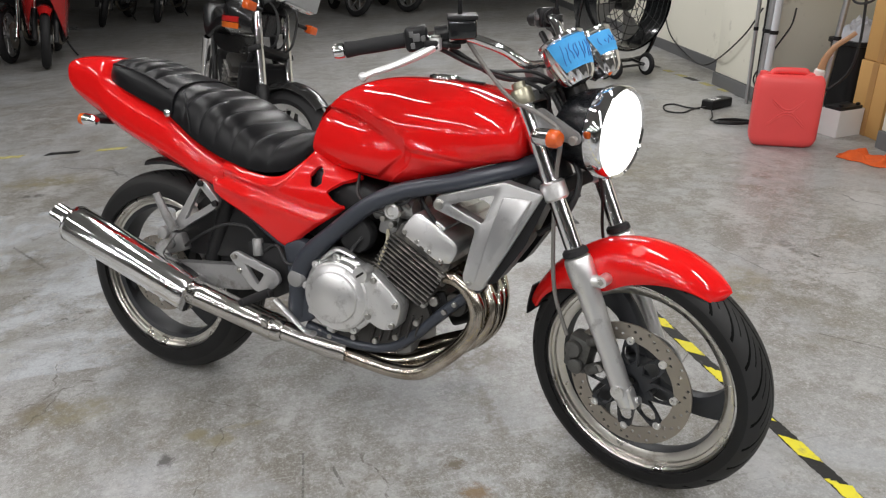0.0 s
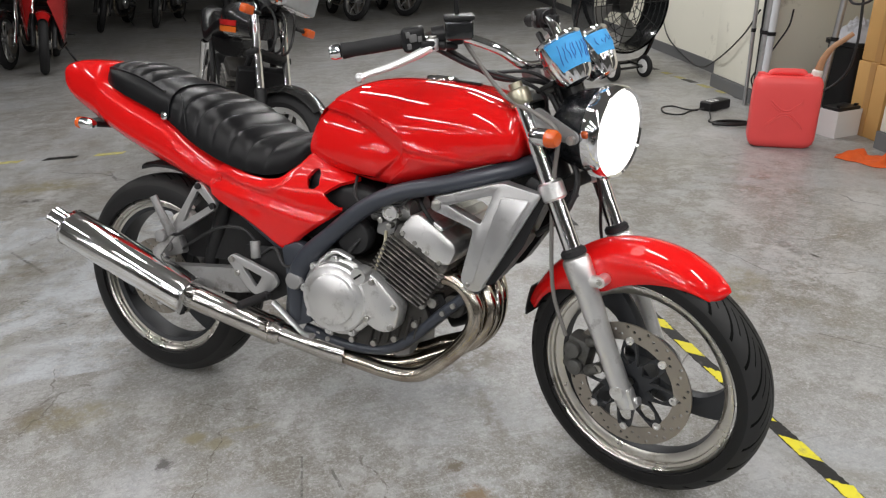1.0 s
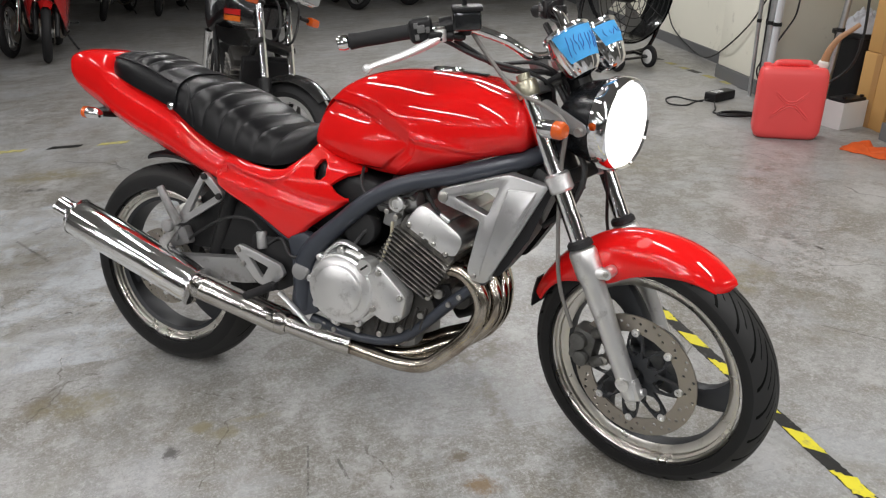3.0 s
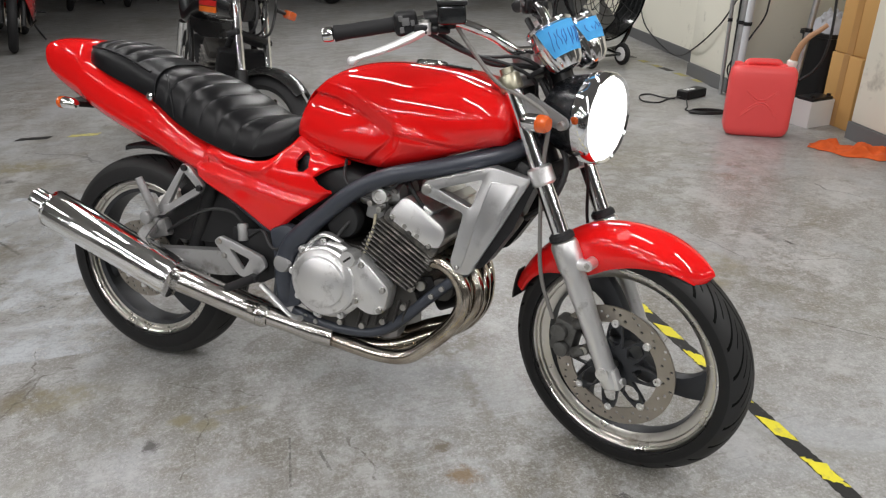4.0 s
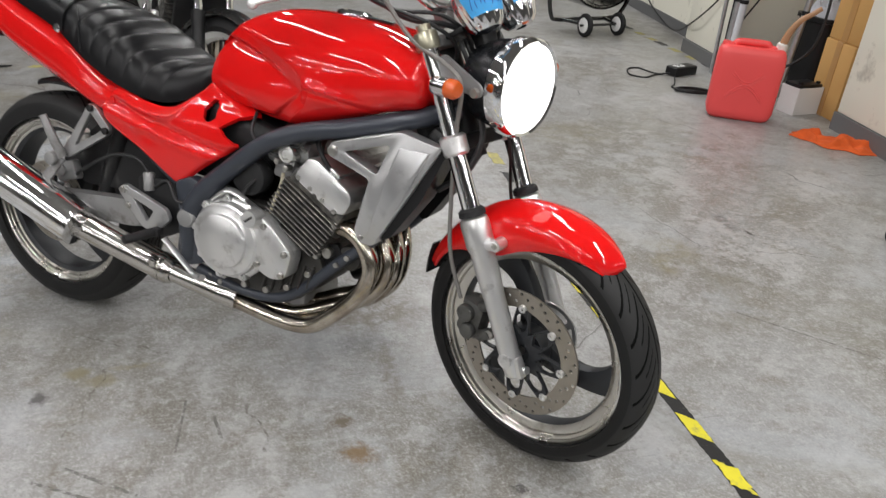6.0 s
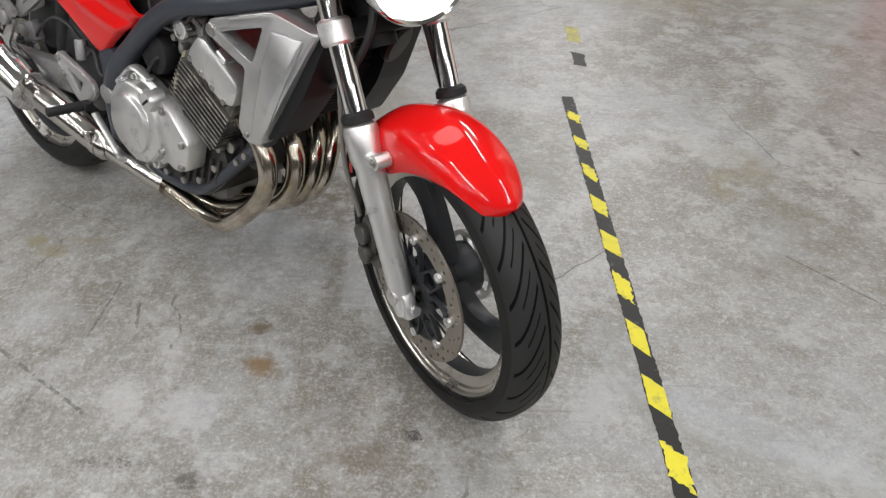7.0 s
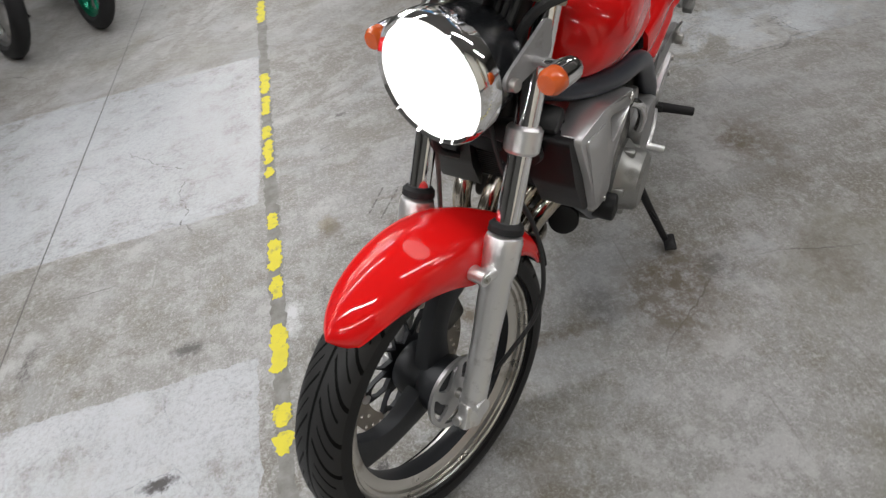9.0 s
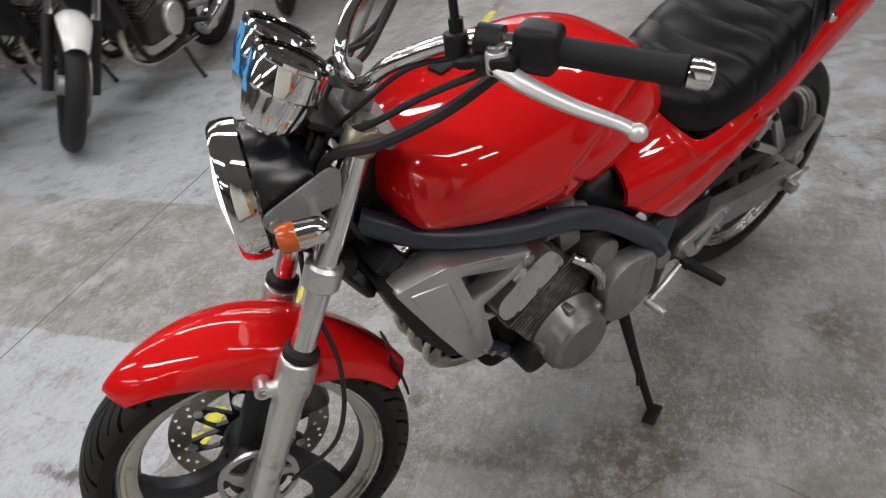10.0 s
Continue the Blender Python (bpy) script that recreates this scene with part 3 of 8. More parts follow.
def tyre_material(radius, centre, teeth, name):
    m = mat(name, (0.007, 0.007, 0.0075), 0.55, 0.0, 0.2, 12, bump=0.15, bscale=350)
    n, l = m.node_tree.nodes, m.node_tree.links
    p = n["Principled BSDF"]
    tc = next(k for k in n if k.type == "TEX_COORD")
    sep = n.new("ShaderNodeSeparateXYZ")
    l.new(tc.outputs["Object"], sep.inputs[0])

    def op(kind, a, b=0.0):
        k = n.new("ShaderNodeMath")
        k.operation = kind
        for i, value in enumerate((a, b)):
            if isinstance(value, (int, float)):
                k.inputs[i].default_value = value
            else:
                l.new(value, k.inputs[i])
        return k.outputs[0]

    x, z, y = op("SUBTRACT", sep.outputs[0], centre[0]), op("SUBTRACT", sep.outputs[2], centre[2]), op("ABSOLUTE", sep.outputs[1])
    ang = op("MULTIPLY", op("ARCTAN2", z, x), teeth / (2 * math.pi))
    rad = op("SQRT", op("ADD", op("MULTIPLY", x, x), op("MULTIPLY", z, z)))
    side = op("GREATER_THAN", sep.outputs[1], 0.0)

    def grooves(shift, slope, width, y0, y1):
        f = op("FRACT", op("ADD", op("ADD", ang, op("MULTIPLY", y, slope)), op("ADD", shift, op("MULTIPLY", side, 0.5))))
        near = op("LESS_THAN", op("ABSOLUTE", op("SUBTRACT", f, 0.5)), width)
        return op("MULTIPLY", near, op("MULTIPLY", op("GREATER_THAN", y, y0), op("LESS_THAN", y, y1)))

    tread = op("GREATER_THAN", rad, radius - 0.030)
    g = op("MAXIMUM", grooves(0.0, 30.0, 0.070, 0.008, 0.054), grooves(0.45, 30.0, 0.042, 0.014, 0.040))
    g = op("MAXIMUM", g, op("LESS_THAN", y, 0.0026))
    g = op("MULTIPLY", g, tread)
    b = n.new("ShaderNodeBump")
    b.invert = True
    b.inputs["Strength"].default_value, b.inputs["Distance"].default_value = 1.0, 0.006
    l.new(g, b.inputs["Height"])
    old = next(k for k in n if k.type == "BUMP" and k != b)
    l.new(old.outputs["Normal"], b.inputs["Normal"])
    l.new(b.outputs["Normal"], p.inputs["Normal"])
    # shade inside the grooves painted in: near-black colour and, below, less specular
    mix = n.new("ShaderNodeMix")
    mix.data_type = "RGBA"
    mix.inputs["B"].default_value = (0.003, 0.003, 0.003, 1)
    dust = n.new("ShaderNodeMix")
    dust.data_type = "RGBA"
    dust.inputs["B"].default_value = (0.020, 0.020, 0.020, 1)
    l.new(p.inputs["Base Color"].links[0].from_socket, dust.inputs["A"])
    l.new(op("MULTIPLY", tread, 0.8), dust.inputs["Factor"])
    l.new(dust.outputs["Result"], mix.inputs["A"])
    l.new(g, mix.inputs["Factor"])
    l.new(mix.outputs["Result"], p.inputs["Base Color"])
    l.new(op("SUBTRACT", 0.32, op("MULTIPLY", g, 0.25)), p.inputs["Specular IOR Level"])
    return m


def wheel(name, c, radius, half, rimhalf, xf, spoke_turn, discside):
    """A cast three-spoke wheel; its rim carries tyre, spokes, hub and disc."""
    c = Vector(c)
    p0, p1 = c + Vector((0, -1, 0)), c + Vector((0, 1, 0))
    H = lambda y: (y + 1) / 2

    def ring(prof, seg=96, closed=True):
        bm = bmesh.new()
        m, _ = axes(p0, p1)
        rr = [[bm.verts.new(m @ Vector((r * math.cos(2 * math.pi * i / seg), r * math.sin(2 * math.pi * i / seg), 1 + y))) for i in range(seg)] for r, y in prof]
        pairs = list(zip(rr, rr[1:])) + ([(rr[-1], rr[0])] if closed else [])
        for a, b in pairs:
            for i in range(seg):
                bm.faces.new((a[i], a[(i + 1) % seg], b[(i + 1) % seg], b[i]))
        return bm

    rim_r, g = 0.236, 0.007
    prof = [(r + g if r < rim_r else r, y) for r, y in [(rim_r, -rimhalf), (rim_r, -rimhalf + 0.006), (0.216, -rimhalf + 0.012), (0.205, -rimhalf + 0.024), (0.203, rimhalf - 0.024), (0.216, rimhalf - 0.012),
            (rim_r, rimhalf - 0.006), (rim_r, rimhalf), (0.2225, rimhalf + 0.002), (0.2195, rimhalf - 0.001), (0.2185, rimhalf - 0.007), (0.212, rimhalf - 0.0075), (0.2105, rimhalf - 0.015), (0.203, rimhalf - 0.0155), (0.192, rimhalf - 0.022), (0.187, 0),
            (0.192, -rimhalf + 0.022), (0.203, -rimhalf + 0.0155), (0.2105, -rimhalf + 0.015), (0.212, -rimhalf + 0.0075), (0.2185, -rimhalf + 0.007), (0.2195, -rimhalf + 0.001), (0.2225, -rimhalf - 0.002)]]
    dark = 0.211 if half > 0.06 else 0.200
    rim = part(name, ring(prof), RIM_LIP, bike, "cast wheel with a bright machined rim", xf)
    rim.data.materials.append(WHEEL_DARK)
    for k, f in enumerate(rim.data.polygons):
        if k // 96 > 6 and prof[k // 96][0] < dark and prof[(k // 96 + 1) % len(prof)][0] < dark:
            f.material_index = 1
    d = radius - 0.236
    tp = [(0.231, -rimhalf + 0.010), (0.239, -rimhalf - 0.003)]
    for a in range(-100, 101, 10):
        t = radians(a)
        w = half * math.copysign(abs(math.sin(t)) ** 0.8, math.sin(t))
        tp.append((radius - d * 0.80 * (1 - math.copysign(abs(math.cos(t)) ** 0.85, math.cos(t))), w))
    tp += [(0.239, rimhalf + 0.003), (0.231, rimhalf - 0.010)]
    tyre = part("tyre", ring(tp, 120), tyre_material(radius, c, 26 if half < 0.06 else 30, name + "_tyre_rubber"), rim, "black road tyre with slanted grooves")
    tyre.matrix_basis = xf or Matrix()
    # hub and spokes
    part("hub", lathe(bmesh.new(), [(0.03, 0), (0.052, 0.02), (0.056, 0.3), (0.045, 0.5), (0.056, 0.7), (0.052, 0.98), (0.03, 1)], c + Vector((0, -0.055, 0)), c + Vector((0, 0.055, 0)), 32), WHEEL_DARK, rim, "charcoal cast hub", xf)
    for k in range(3):
        a = radians(spoke_turn + 120 * k)
        rings = []
        for i in range(9):
            t = i / 8
            r = 0.04 + 0.162 * t
            bend = a + 0.35 * t * t
            w = 0.034 - 0.010 * math.sin(math.pi * t) + 0.016 * t ** 4
            th = 0.024 - 0.006 * t
            cx, cz = math.cos(bend), math.sin(bend)
            px, pz = -cz, cx
            row = []
            for j in range(10):
                q = 2 * math.pi * j / 10
                e = math.copysign(abs(math.cos(q)) ** 0.7, math.cos(q)) * w
                row.append(c + Vector((cx * r + px * e, math.copysign(abs(math.sin(q)) ** 0.7, math.sin(q)) * th, cz * r + pz * e)))
            rings.append(row)
        part("spoke", skin(bmesh.new(), rings), WHEEL_DARK, rim, "charcoal cast spoke", xf)
    return rim


def brake_disc(parent, c, y, r_out, r_in, xf, spider):
    """A drilled floating disc on a dark spider with bobbins."""
    c = Vector(c)
    n = 60
    outer = [(r_out * math.cos(2 * math.pi * i / n), r_out * math.sin(2 * math.pi * i / n)) for i in range(n)]
    inner = [(r_in * math.cos(2 * math.pi * i / n), r_in * math.sin(2 * math.pi * i / n)) for i in range(n)]
    holes = [inner]
    for k in range(54):
        a = 2 * math.pi * k / 54
        rr = r_in + (r_out - r_in) * (0.35, 0.6, 0.82)[k % 3]
        holes.append([(rr * math.cos(a) + 0.0042 * math.cos(q), rr * math.sin(a) + 0.0042 * math.sin(q)) for q in (j * math.pi / 3 for j in range(6))])
    m = Matrix.Translation(c)
    d = part("brake_disc", plate(bmesh.new(), outer, y - 0.0022, y + 0.0022, holes, m=m), DISC, parent, "drilled steel brake disc, lightly tarnished", xf)
    arms = 8
    pts = []
    for k in range(arms):
        a = 2 * math.pi * k / arms
        for da, rr in ((-0.13, r_in + 0.001), (0.13, r_in + 0.001), (0.20, r_in - 0.018), (2 * math.pi / arms / 2, spider + 0.010), (2 * math.pi / arms - 0.20, r_in - 0.018)):
            pts.append((rr * math.cos(a + da), rr * math.sin(a + da)))
    hole = [(0.03 * math.cos(2 * math.pi * i / 24), 0.03 * math.sin(2 * math.pi * i / 24)) for i in range(24)]
    slots = []
    for k in range(arms):
        a = 2 * math.pi * (k + 0.0) / arms
        slots.append([(rr * math.cos(a + da), rr * math.sin(a + da)) for da, rr in ((0, spider + 0.002), (0.24, spider + 0.020), (0.20, r_in - 0.024), (0.10, r_in - 0.013), (0, r_in - 0.010), (-0.10, r_in - 0.013), (-0.20, r_in - 0.024), (-0.24, spider + 0.020))])
    part("carrier", plate(bmesh.new(), pts, y - 0.006, y + 0.004, [hole, *slots], m=m), WHEEL_DARK, d, "charcoal disc carrier", xf)
    for k in range(arms):
        a = 2 * math.pi * k / arms
        q = c + Vector(((r_in + 0.002) * math.cos(a), y, (r_in + 0.002) * math.sin(a)))
        part("bobbin", lathe(bmesh.new(), [(0.0040, 0.2), (0.0045, 0), (0.0084, 0.02), (0.0090, 0.1), (0.0090, 0.95), (0.004, 1)], q + Vector((0, -0.009, 0)), q + Vector((0, 0.006, 0)), 16), ALLOY, d, xf=xf)
    return d


front_wheel = wheel("front_wheel", AXLE, R_FRONT, 0.052, 0.040, TURNED, 100, -1)
brake_disc(front_wheel, AXLE, -0.066, 0.149, 0.108, TURNED, 0.046)
part("axle", rod(bmesh.new(), AXLE + Vector((0, -0.118, 0)), AXLE + Vector((0, 0.112, 0)), 0.0095, seg=16), BOLT, front_wheel, xf=TURNED)
# left hub cap with five curved windows between narrow spokes
n = 48
cap_out = [(0.071 * math.cos(2 * math.pi * i / n), 0.071 * math.sin(2 * math.pi * i / n)) for i in range(n)]
cap_holes = []
for k in range(5):
    a0 = 0.4 + 2 * math.pi * k / 5
    arc = [(0.062, 0.42 + 0.92 * i / 6) for i in range(7)] + [(0.056, 1.34), (0.044, 1.08), (0.034, 0.86), (0.030, 0.62), (0.032, 0.40), (0.044, 0.34), (0.056, 0.34)]
    cap_holes.append([(r * math.cos(a0 + a), r * math.sin(a0 + a)) for r, a in arc])
part("hub_cap", plate(bmesh.new(), cap_out, 0.055, 0.062, cap_holes, m=Matrix.Translation(AXLE)), SILVER, front_wheel, "silver hub cap with curved windows", TURNED)
rear_wheel = wheel("rear_wheel", (0.003, -0.014, R_REAR - 0.004), 0.3055, 0.066, 0.053, None, 60, -1)
brake_disc(rear_wheel, (0, 0, R_REAR), -0.078, 0.115, 0.078, None, 0.04)
part("axle", rod(bmesh.new(), (0, -0.135, R_REAR), (0, 0.135, R_REAR), 0.010), BOLT, rear_wheel)
part("sprocket", plate(bmesh.new(), [((0.098 if i % 2 else 0.091) * math.cos(2 * math.pi * i / 80), (0.098 if i % 2 else 0.091) * math.sin(2 * math.pi * i / 80)) for i in range(80)], 0.074, 0.080, [[(0.04 * math.cos(2 * math.pi * i / 24), 0.04 * math.sin(2 * math.pi * i / 24)) for i in range(24)]], m=Matrix.Translation((0, 0, R_REAR))), BOLT, rear_wheel)

# fork, clamps and front fender
for y in (-0.097, 0.097):
    leg = part("fork_leg", lathe(bmesh.new(), [(0.010, 0), (0.019, 0.015), (0.022, 0.06), (0.0225, 0.12), (0.0235, 0.5), (0.026, 0.66), (0.026, 0.78), (0.0305, 0.82), (0.0315, 0.96), (0.029, 0.985), (0.022, 1)], on_fork(-0.045, y), on_fork(0.318, y), 28), ALLOY, bike, "cast alloy fork leg", TURNED)
    part("wiper", lathe(bmesh.new(), [(0.021, 0), (0.029, 0.15), (0.0285, 0.7), (0.0225, 1)], on_fork(0.316, y), on_fork(0.336, y), 28), RUBBER, leg, "black rubber dust seal", TURNED)
    s = math.copysign(1, y)
    bm = bmesh.new()
    box(bm, 0.036, 0.026, 0.050, Matrix.Translation(on_fork(-0.022, y, 0.008)) @ pose(0, 0, 0, 0, -RAKE, 0), 0.006)
    rod(bm, on_fork(-0.032, y - s * 0.006, 0.018), on_fork(-0.032, y - s * 0.006, 0.032), 0.009, seg=12)
    rod(bm, on_fork(0.0, y + s * 0.024), on_fork(0.0, y - s * 0.02), 0.016, seg=20)
    part("axle_lug", bm, ALLOY, leg, xf=TURNED)
    bm = bmesh.new()
    rod(bm, on_fork(0.258, y + s * 0.004, 0.012), on_fork(0.250, y + s * 0.004, 0.046), 0.015, 0.013, 14)
    rod(bm, on_fork(0.251, y + s * 0.013, 0.046), on_fork(0.251, y - s * 0.016, 0.046), 0.0135, seg=16)
    part("fender_lug", bm, ALLOY, leg, xf=TURNED)
    part("fender_bolt", lathe(bmesh.new(), [(0.0075, 0), (0.0075, 0.8), (0.004, 0.82), (0.004, 1)], on_fork(0.251, y + s * 0.006, 0.046), on_fork(0.251, y + s * 0.018, 0.046), 12), BOLT, leg, xf=TURNED)
    part("fork_tube", rod(bmesh.new(), on_fork(0.31, y), on_fork(0.700, y), 0.0195, seg=28), CHROME, bike, "polished chrome fork tube", TURNED)
    part("fork_cap", lathe(bmesh.new(), [(0.0235, 0), (0.0250, 0.08), (0.0250, 0.62), (0.0225, 0.70), (0.0150, 0.74), (0.0150, 1)], on_fork(0.664, y), on_fork(0.714, y), 28), FORK_CAP, bike, "alloy fork clamp with cap bolt", TURNED)
    part("lower_clamp", lathe(bmesh.new(), [(0.024, 0), (0.0285, 0.12), (0.0285, 0.88), (0.024, 1)], on_fork(0.447, y), on_fork(0.490, y), 28), ALLOY, bike, "cast alloy fork clamp", TURNED)
bm = bmesh.new()
box(bm, 0.055, 0.16, 0.034, Matrix.Translation(on_fork(0.468, 0, -0.03)) @ pose(0, 0, 0, 0, -RAKE, 0), 0.008)
part("lower_yoke", bm, BLACK, bike, xf=TURNED)
bm = bmesh.new()
box(bm, 0.07, 0.17, 0.026, Matrix.Translation(on_fork(0.678, 0, -0.025)) @ pose(0, 0, 0, 0, -RAKE, 0), 0.008)
part("upper_yoke", bm, ALLOY_DULL, bike, xf=TURNED)
bm = rod(bmesh.new(), on_fork(0.43, 0, -0.045), on_fork(0.665, 0, -0.045), 0.034, seg=24)
box(bm, 0.10, 0.07, 0.14, Matrix.Translation(on_fork(0.54, 0, -0.10)) @ pose(0, 0, 0, 0, -RAKE, 0), 0.02)
part("headstock", bm, BLACK, bike)


def fender_ring(a, half, rr, skirt, th=0.0):
    """One cross section of the front fender at angle a: a crown with skirts running down the sides."""
    row = []
    for j in range(33):
        t = -1 + 2 * j / 32
        if abs(t) < 0.55:
            k = t / 0.55
            y, r = half * 0.94 * math.sin(k * math.pi / 2 * 0.92), rr - 0.030 * (1 - math.cos(k * math.pi / 2))
            r += 0.004 * math.exp(-(k / 0.22) ** 2)
        else:
            k = (abs(t) - 0.55) / 0.45
            y, r = math.copysign(half * (0.935 + 0.065 * math.sin(k * math.pi)), t), rr - 0.030 - (skirt - 0.030) * k
        row.append(AXLE + Vector((math.cos(a) * r, y, math.sin(a) * r)))
    return row


rings = []
for i in range(49):
    turn = 54.6 + (158 - 54.6) * (i / 48) ** 1.5
    deg = 53 + (158 - 53) * (i / 48) ** 1.5
    half = lerp([(53, 0.009), (53.4, 0.019), (54.3, 0.029), (56, 0.038), (60, 0.050), (68, 0.064), (85, 0.076), (105, 0.080), (130, 0.072), (150, 0.062), (158, 0.052)], deg)
    rr = lerp([(53, 0.306), (55, 0.311), (63, 0.317), (80, 0.321), (100, 0.323), (112, 0.322), (125, 0.317), (163, 0.322)], deg)
    skirt = lerp([(51, 0.031), (58, 0.036), (67, 0.044), (78, 0.060), (95, 0.085), (108, 0.100), (122, 0.085), (140, 0.050), (163, 0.036)], deg)
    rings.append(fender_ring(radians(turn), half, rr, skirt))
bm = skin(bmesh.new(), rings, closed=False)
front_fender = part("front_fender", thicken(bm, 0.003), RED, bike, "glossy red front fender with fine scratches", TURNED)
bm = bmesh.new()
skin(bm, [[AXLE + Vector((math.cos(radians(d)) * (0.316 - 0.004 * i), y, math.sin(radians(d)) * (0.316 - 0.004 * i))) for y in (-0.048, -0.03, 0, 0.03, 0.048)] for i, d in enumerate((150, 154, 158, 162, 165))], closed=False)
part("mud_flap", thicken(bm, 0.004), RUBBER, front_fender, "dark rubber mud flap", TURNED)
# front caliper
bm = bmesh.new()
cal = AXLE + Vector((-0.118, -0.075, 0.045))
box(bm, 0.062, 0.050, 0.092, Matrix.Translation(cal) @ pose(0, 0, 0, 0, 12, 0), 0.012)
rod(bm, cal + Vector((-0.004, -0.022, 0.018)), cal + Vector((-0.004, -0.040, 0.018)), 0.021, ease=0.004)
rod(bm, cal + Vector((0.004, -0.022, -0.024)), cal + Vector((0.004, -0.040, -0.024)), 0.019, ease=0.004)
rod(bm, cal + Vector((0.03, -0.02, 0.045)), cal + Vector((0.055, -0.02, 0.055)), 0.013)
rod(bm, cal + Vector((0.03, -0.02, -0.030)), cal + Vector((0.060, -0.02, -0.012)), 0.013)
caliper = part("front_caliper", bm, mat("grimy_caliper", (0.13, 0.13, 0.125), 0.45, 0.7, 0.2, 14, bump=0.3, bscale=300, dirt=(0.05, 0.045, 0.04), dirt_amount=0.5, dirt_scale=30), bike, "dark grey brake caliper on the fork leg", TURNED)
for dx, dz in ((0.055, 0.055), (0.060, -0.012)):
    q = cal + Vector((dx, -0.03, dz))
    part("caliper_bolt", rod(bmesh.new(), q, q + Vector((0, 0.03, 0)), 0.011, seg=12, ease=0.002), BOLT, caliper, xf=TURNED)

# headlight, brackets, indicators, gauges
HL = Vector((1.272, 0, 0.858))
headlight = part("headlight", lathe(bmesh.new(), [(0.02, 0), (0.055, 0.02), (0.078, 0.14), (0.090, 0.38), (0.097, 0.75), (0.098, 1)], HL + Vector((-0.125, 0, 0)), HL, 48), SHELL_BLACK, bike, "round headlight with gloss black shell", TURNED_H)
part("rim", lathe(bmesh.new(), [(0.098, 0), (0.1035, 0.1), (0.1050, 0.5), (0.1035, 0.85), (0.098, 1.0), (0.093, 0.9), (0.093, 0.2)], HL + Vector((-0.030, 0, 0)), HL + Vector((0.014, 0, 0)), 64, cap=False), CHROME, headlight, "chrome headlight rim", TURNED_H)
part("lens", lathe(bmesh.new(), [(0.0935, 0), (0.083, 0.35), (0.06, 0.68), (0.03, 0.92), (0.0, 1)], HL + Vector((0.004, 0, 0)), HL + Vector((0.026, 0, 0)), 48), LENS, headlight, "lit glass lens", TURNED_H)
for s in (-1, 1):
    out = rounded([(1.132, 0.912), (1.146, 0.918), (1.242, 0.872), (1.248, 0.858), (1.238, 0.845), (1.140, 0.862)], 0.010)
    bracket = part("headlight_bracket", plate(bmesh.new(), out, s * 0.104, s * 0.110, [[(1.232 + 0.007 * math.cos(q), 0.857 + 0.007 * math.sin(q)) for q in (j * math.pi / 4 for j in range(8))]], m=None), ALLOY_DULL, bike, "grey headlight bracket", TURNED_H)
    part("bracket_bolt", rod(bmesh.new(), (1.232, s * 0.100, 0.857), (1.232, s * 0.120, 0.857), 0.010, seg=14, ease=0.002), BOLT, bracket, xf=TURNED_H)
    c = Vector((1.180, s * 0.168, 0.870))
    ind = part("front_indicator", lathe(bmesh.new(), [(0.008, 0), (0.015, 0.05), (0.0195, 0.25), (0.0195, 0.5), (0.0198, 1)], c + Vector((-0.012, 0, 0)), c + Vector((0.030, 0, 0)), 26), CHROME, bike, "chrome bullet indicator with amber lens", TURNED_H)
    part("stalk", rod(bmesh.new(), (1.178, s * 0.106, 0.868), (1.180, s * 0.155, 0.870), 0.0085, seg=14), CHROME, ind, xf=TURNED_H)
    part("lens", lathe(bmesh.new(), [(0.0195, 0), (0.0202, 0.1), (0.0192, 0.7), (0.0145, 0.95), (0, 1)], c + Vector((0.030, 0, 0)), c + Vector((0.055, 0, 0)), 26), AMBER, ind, "amber lens", TURNED_H)
GAUGE_AXIS = Vector((-0.56, 0, 0.83)).normalized()
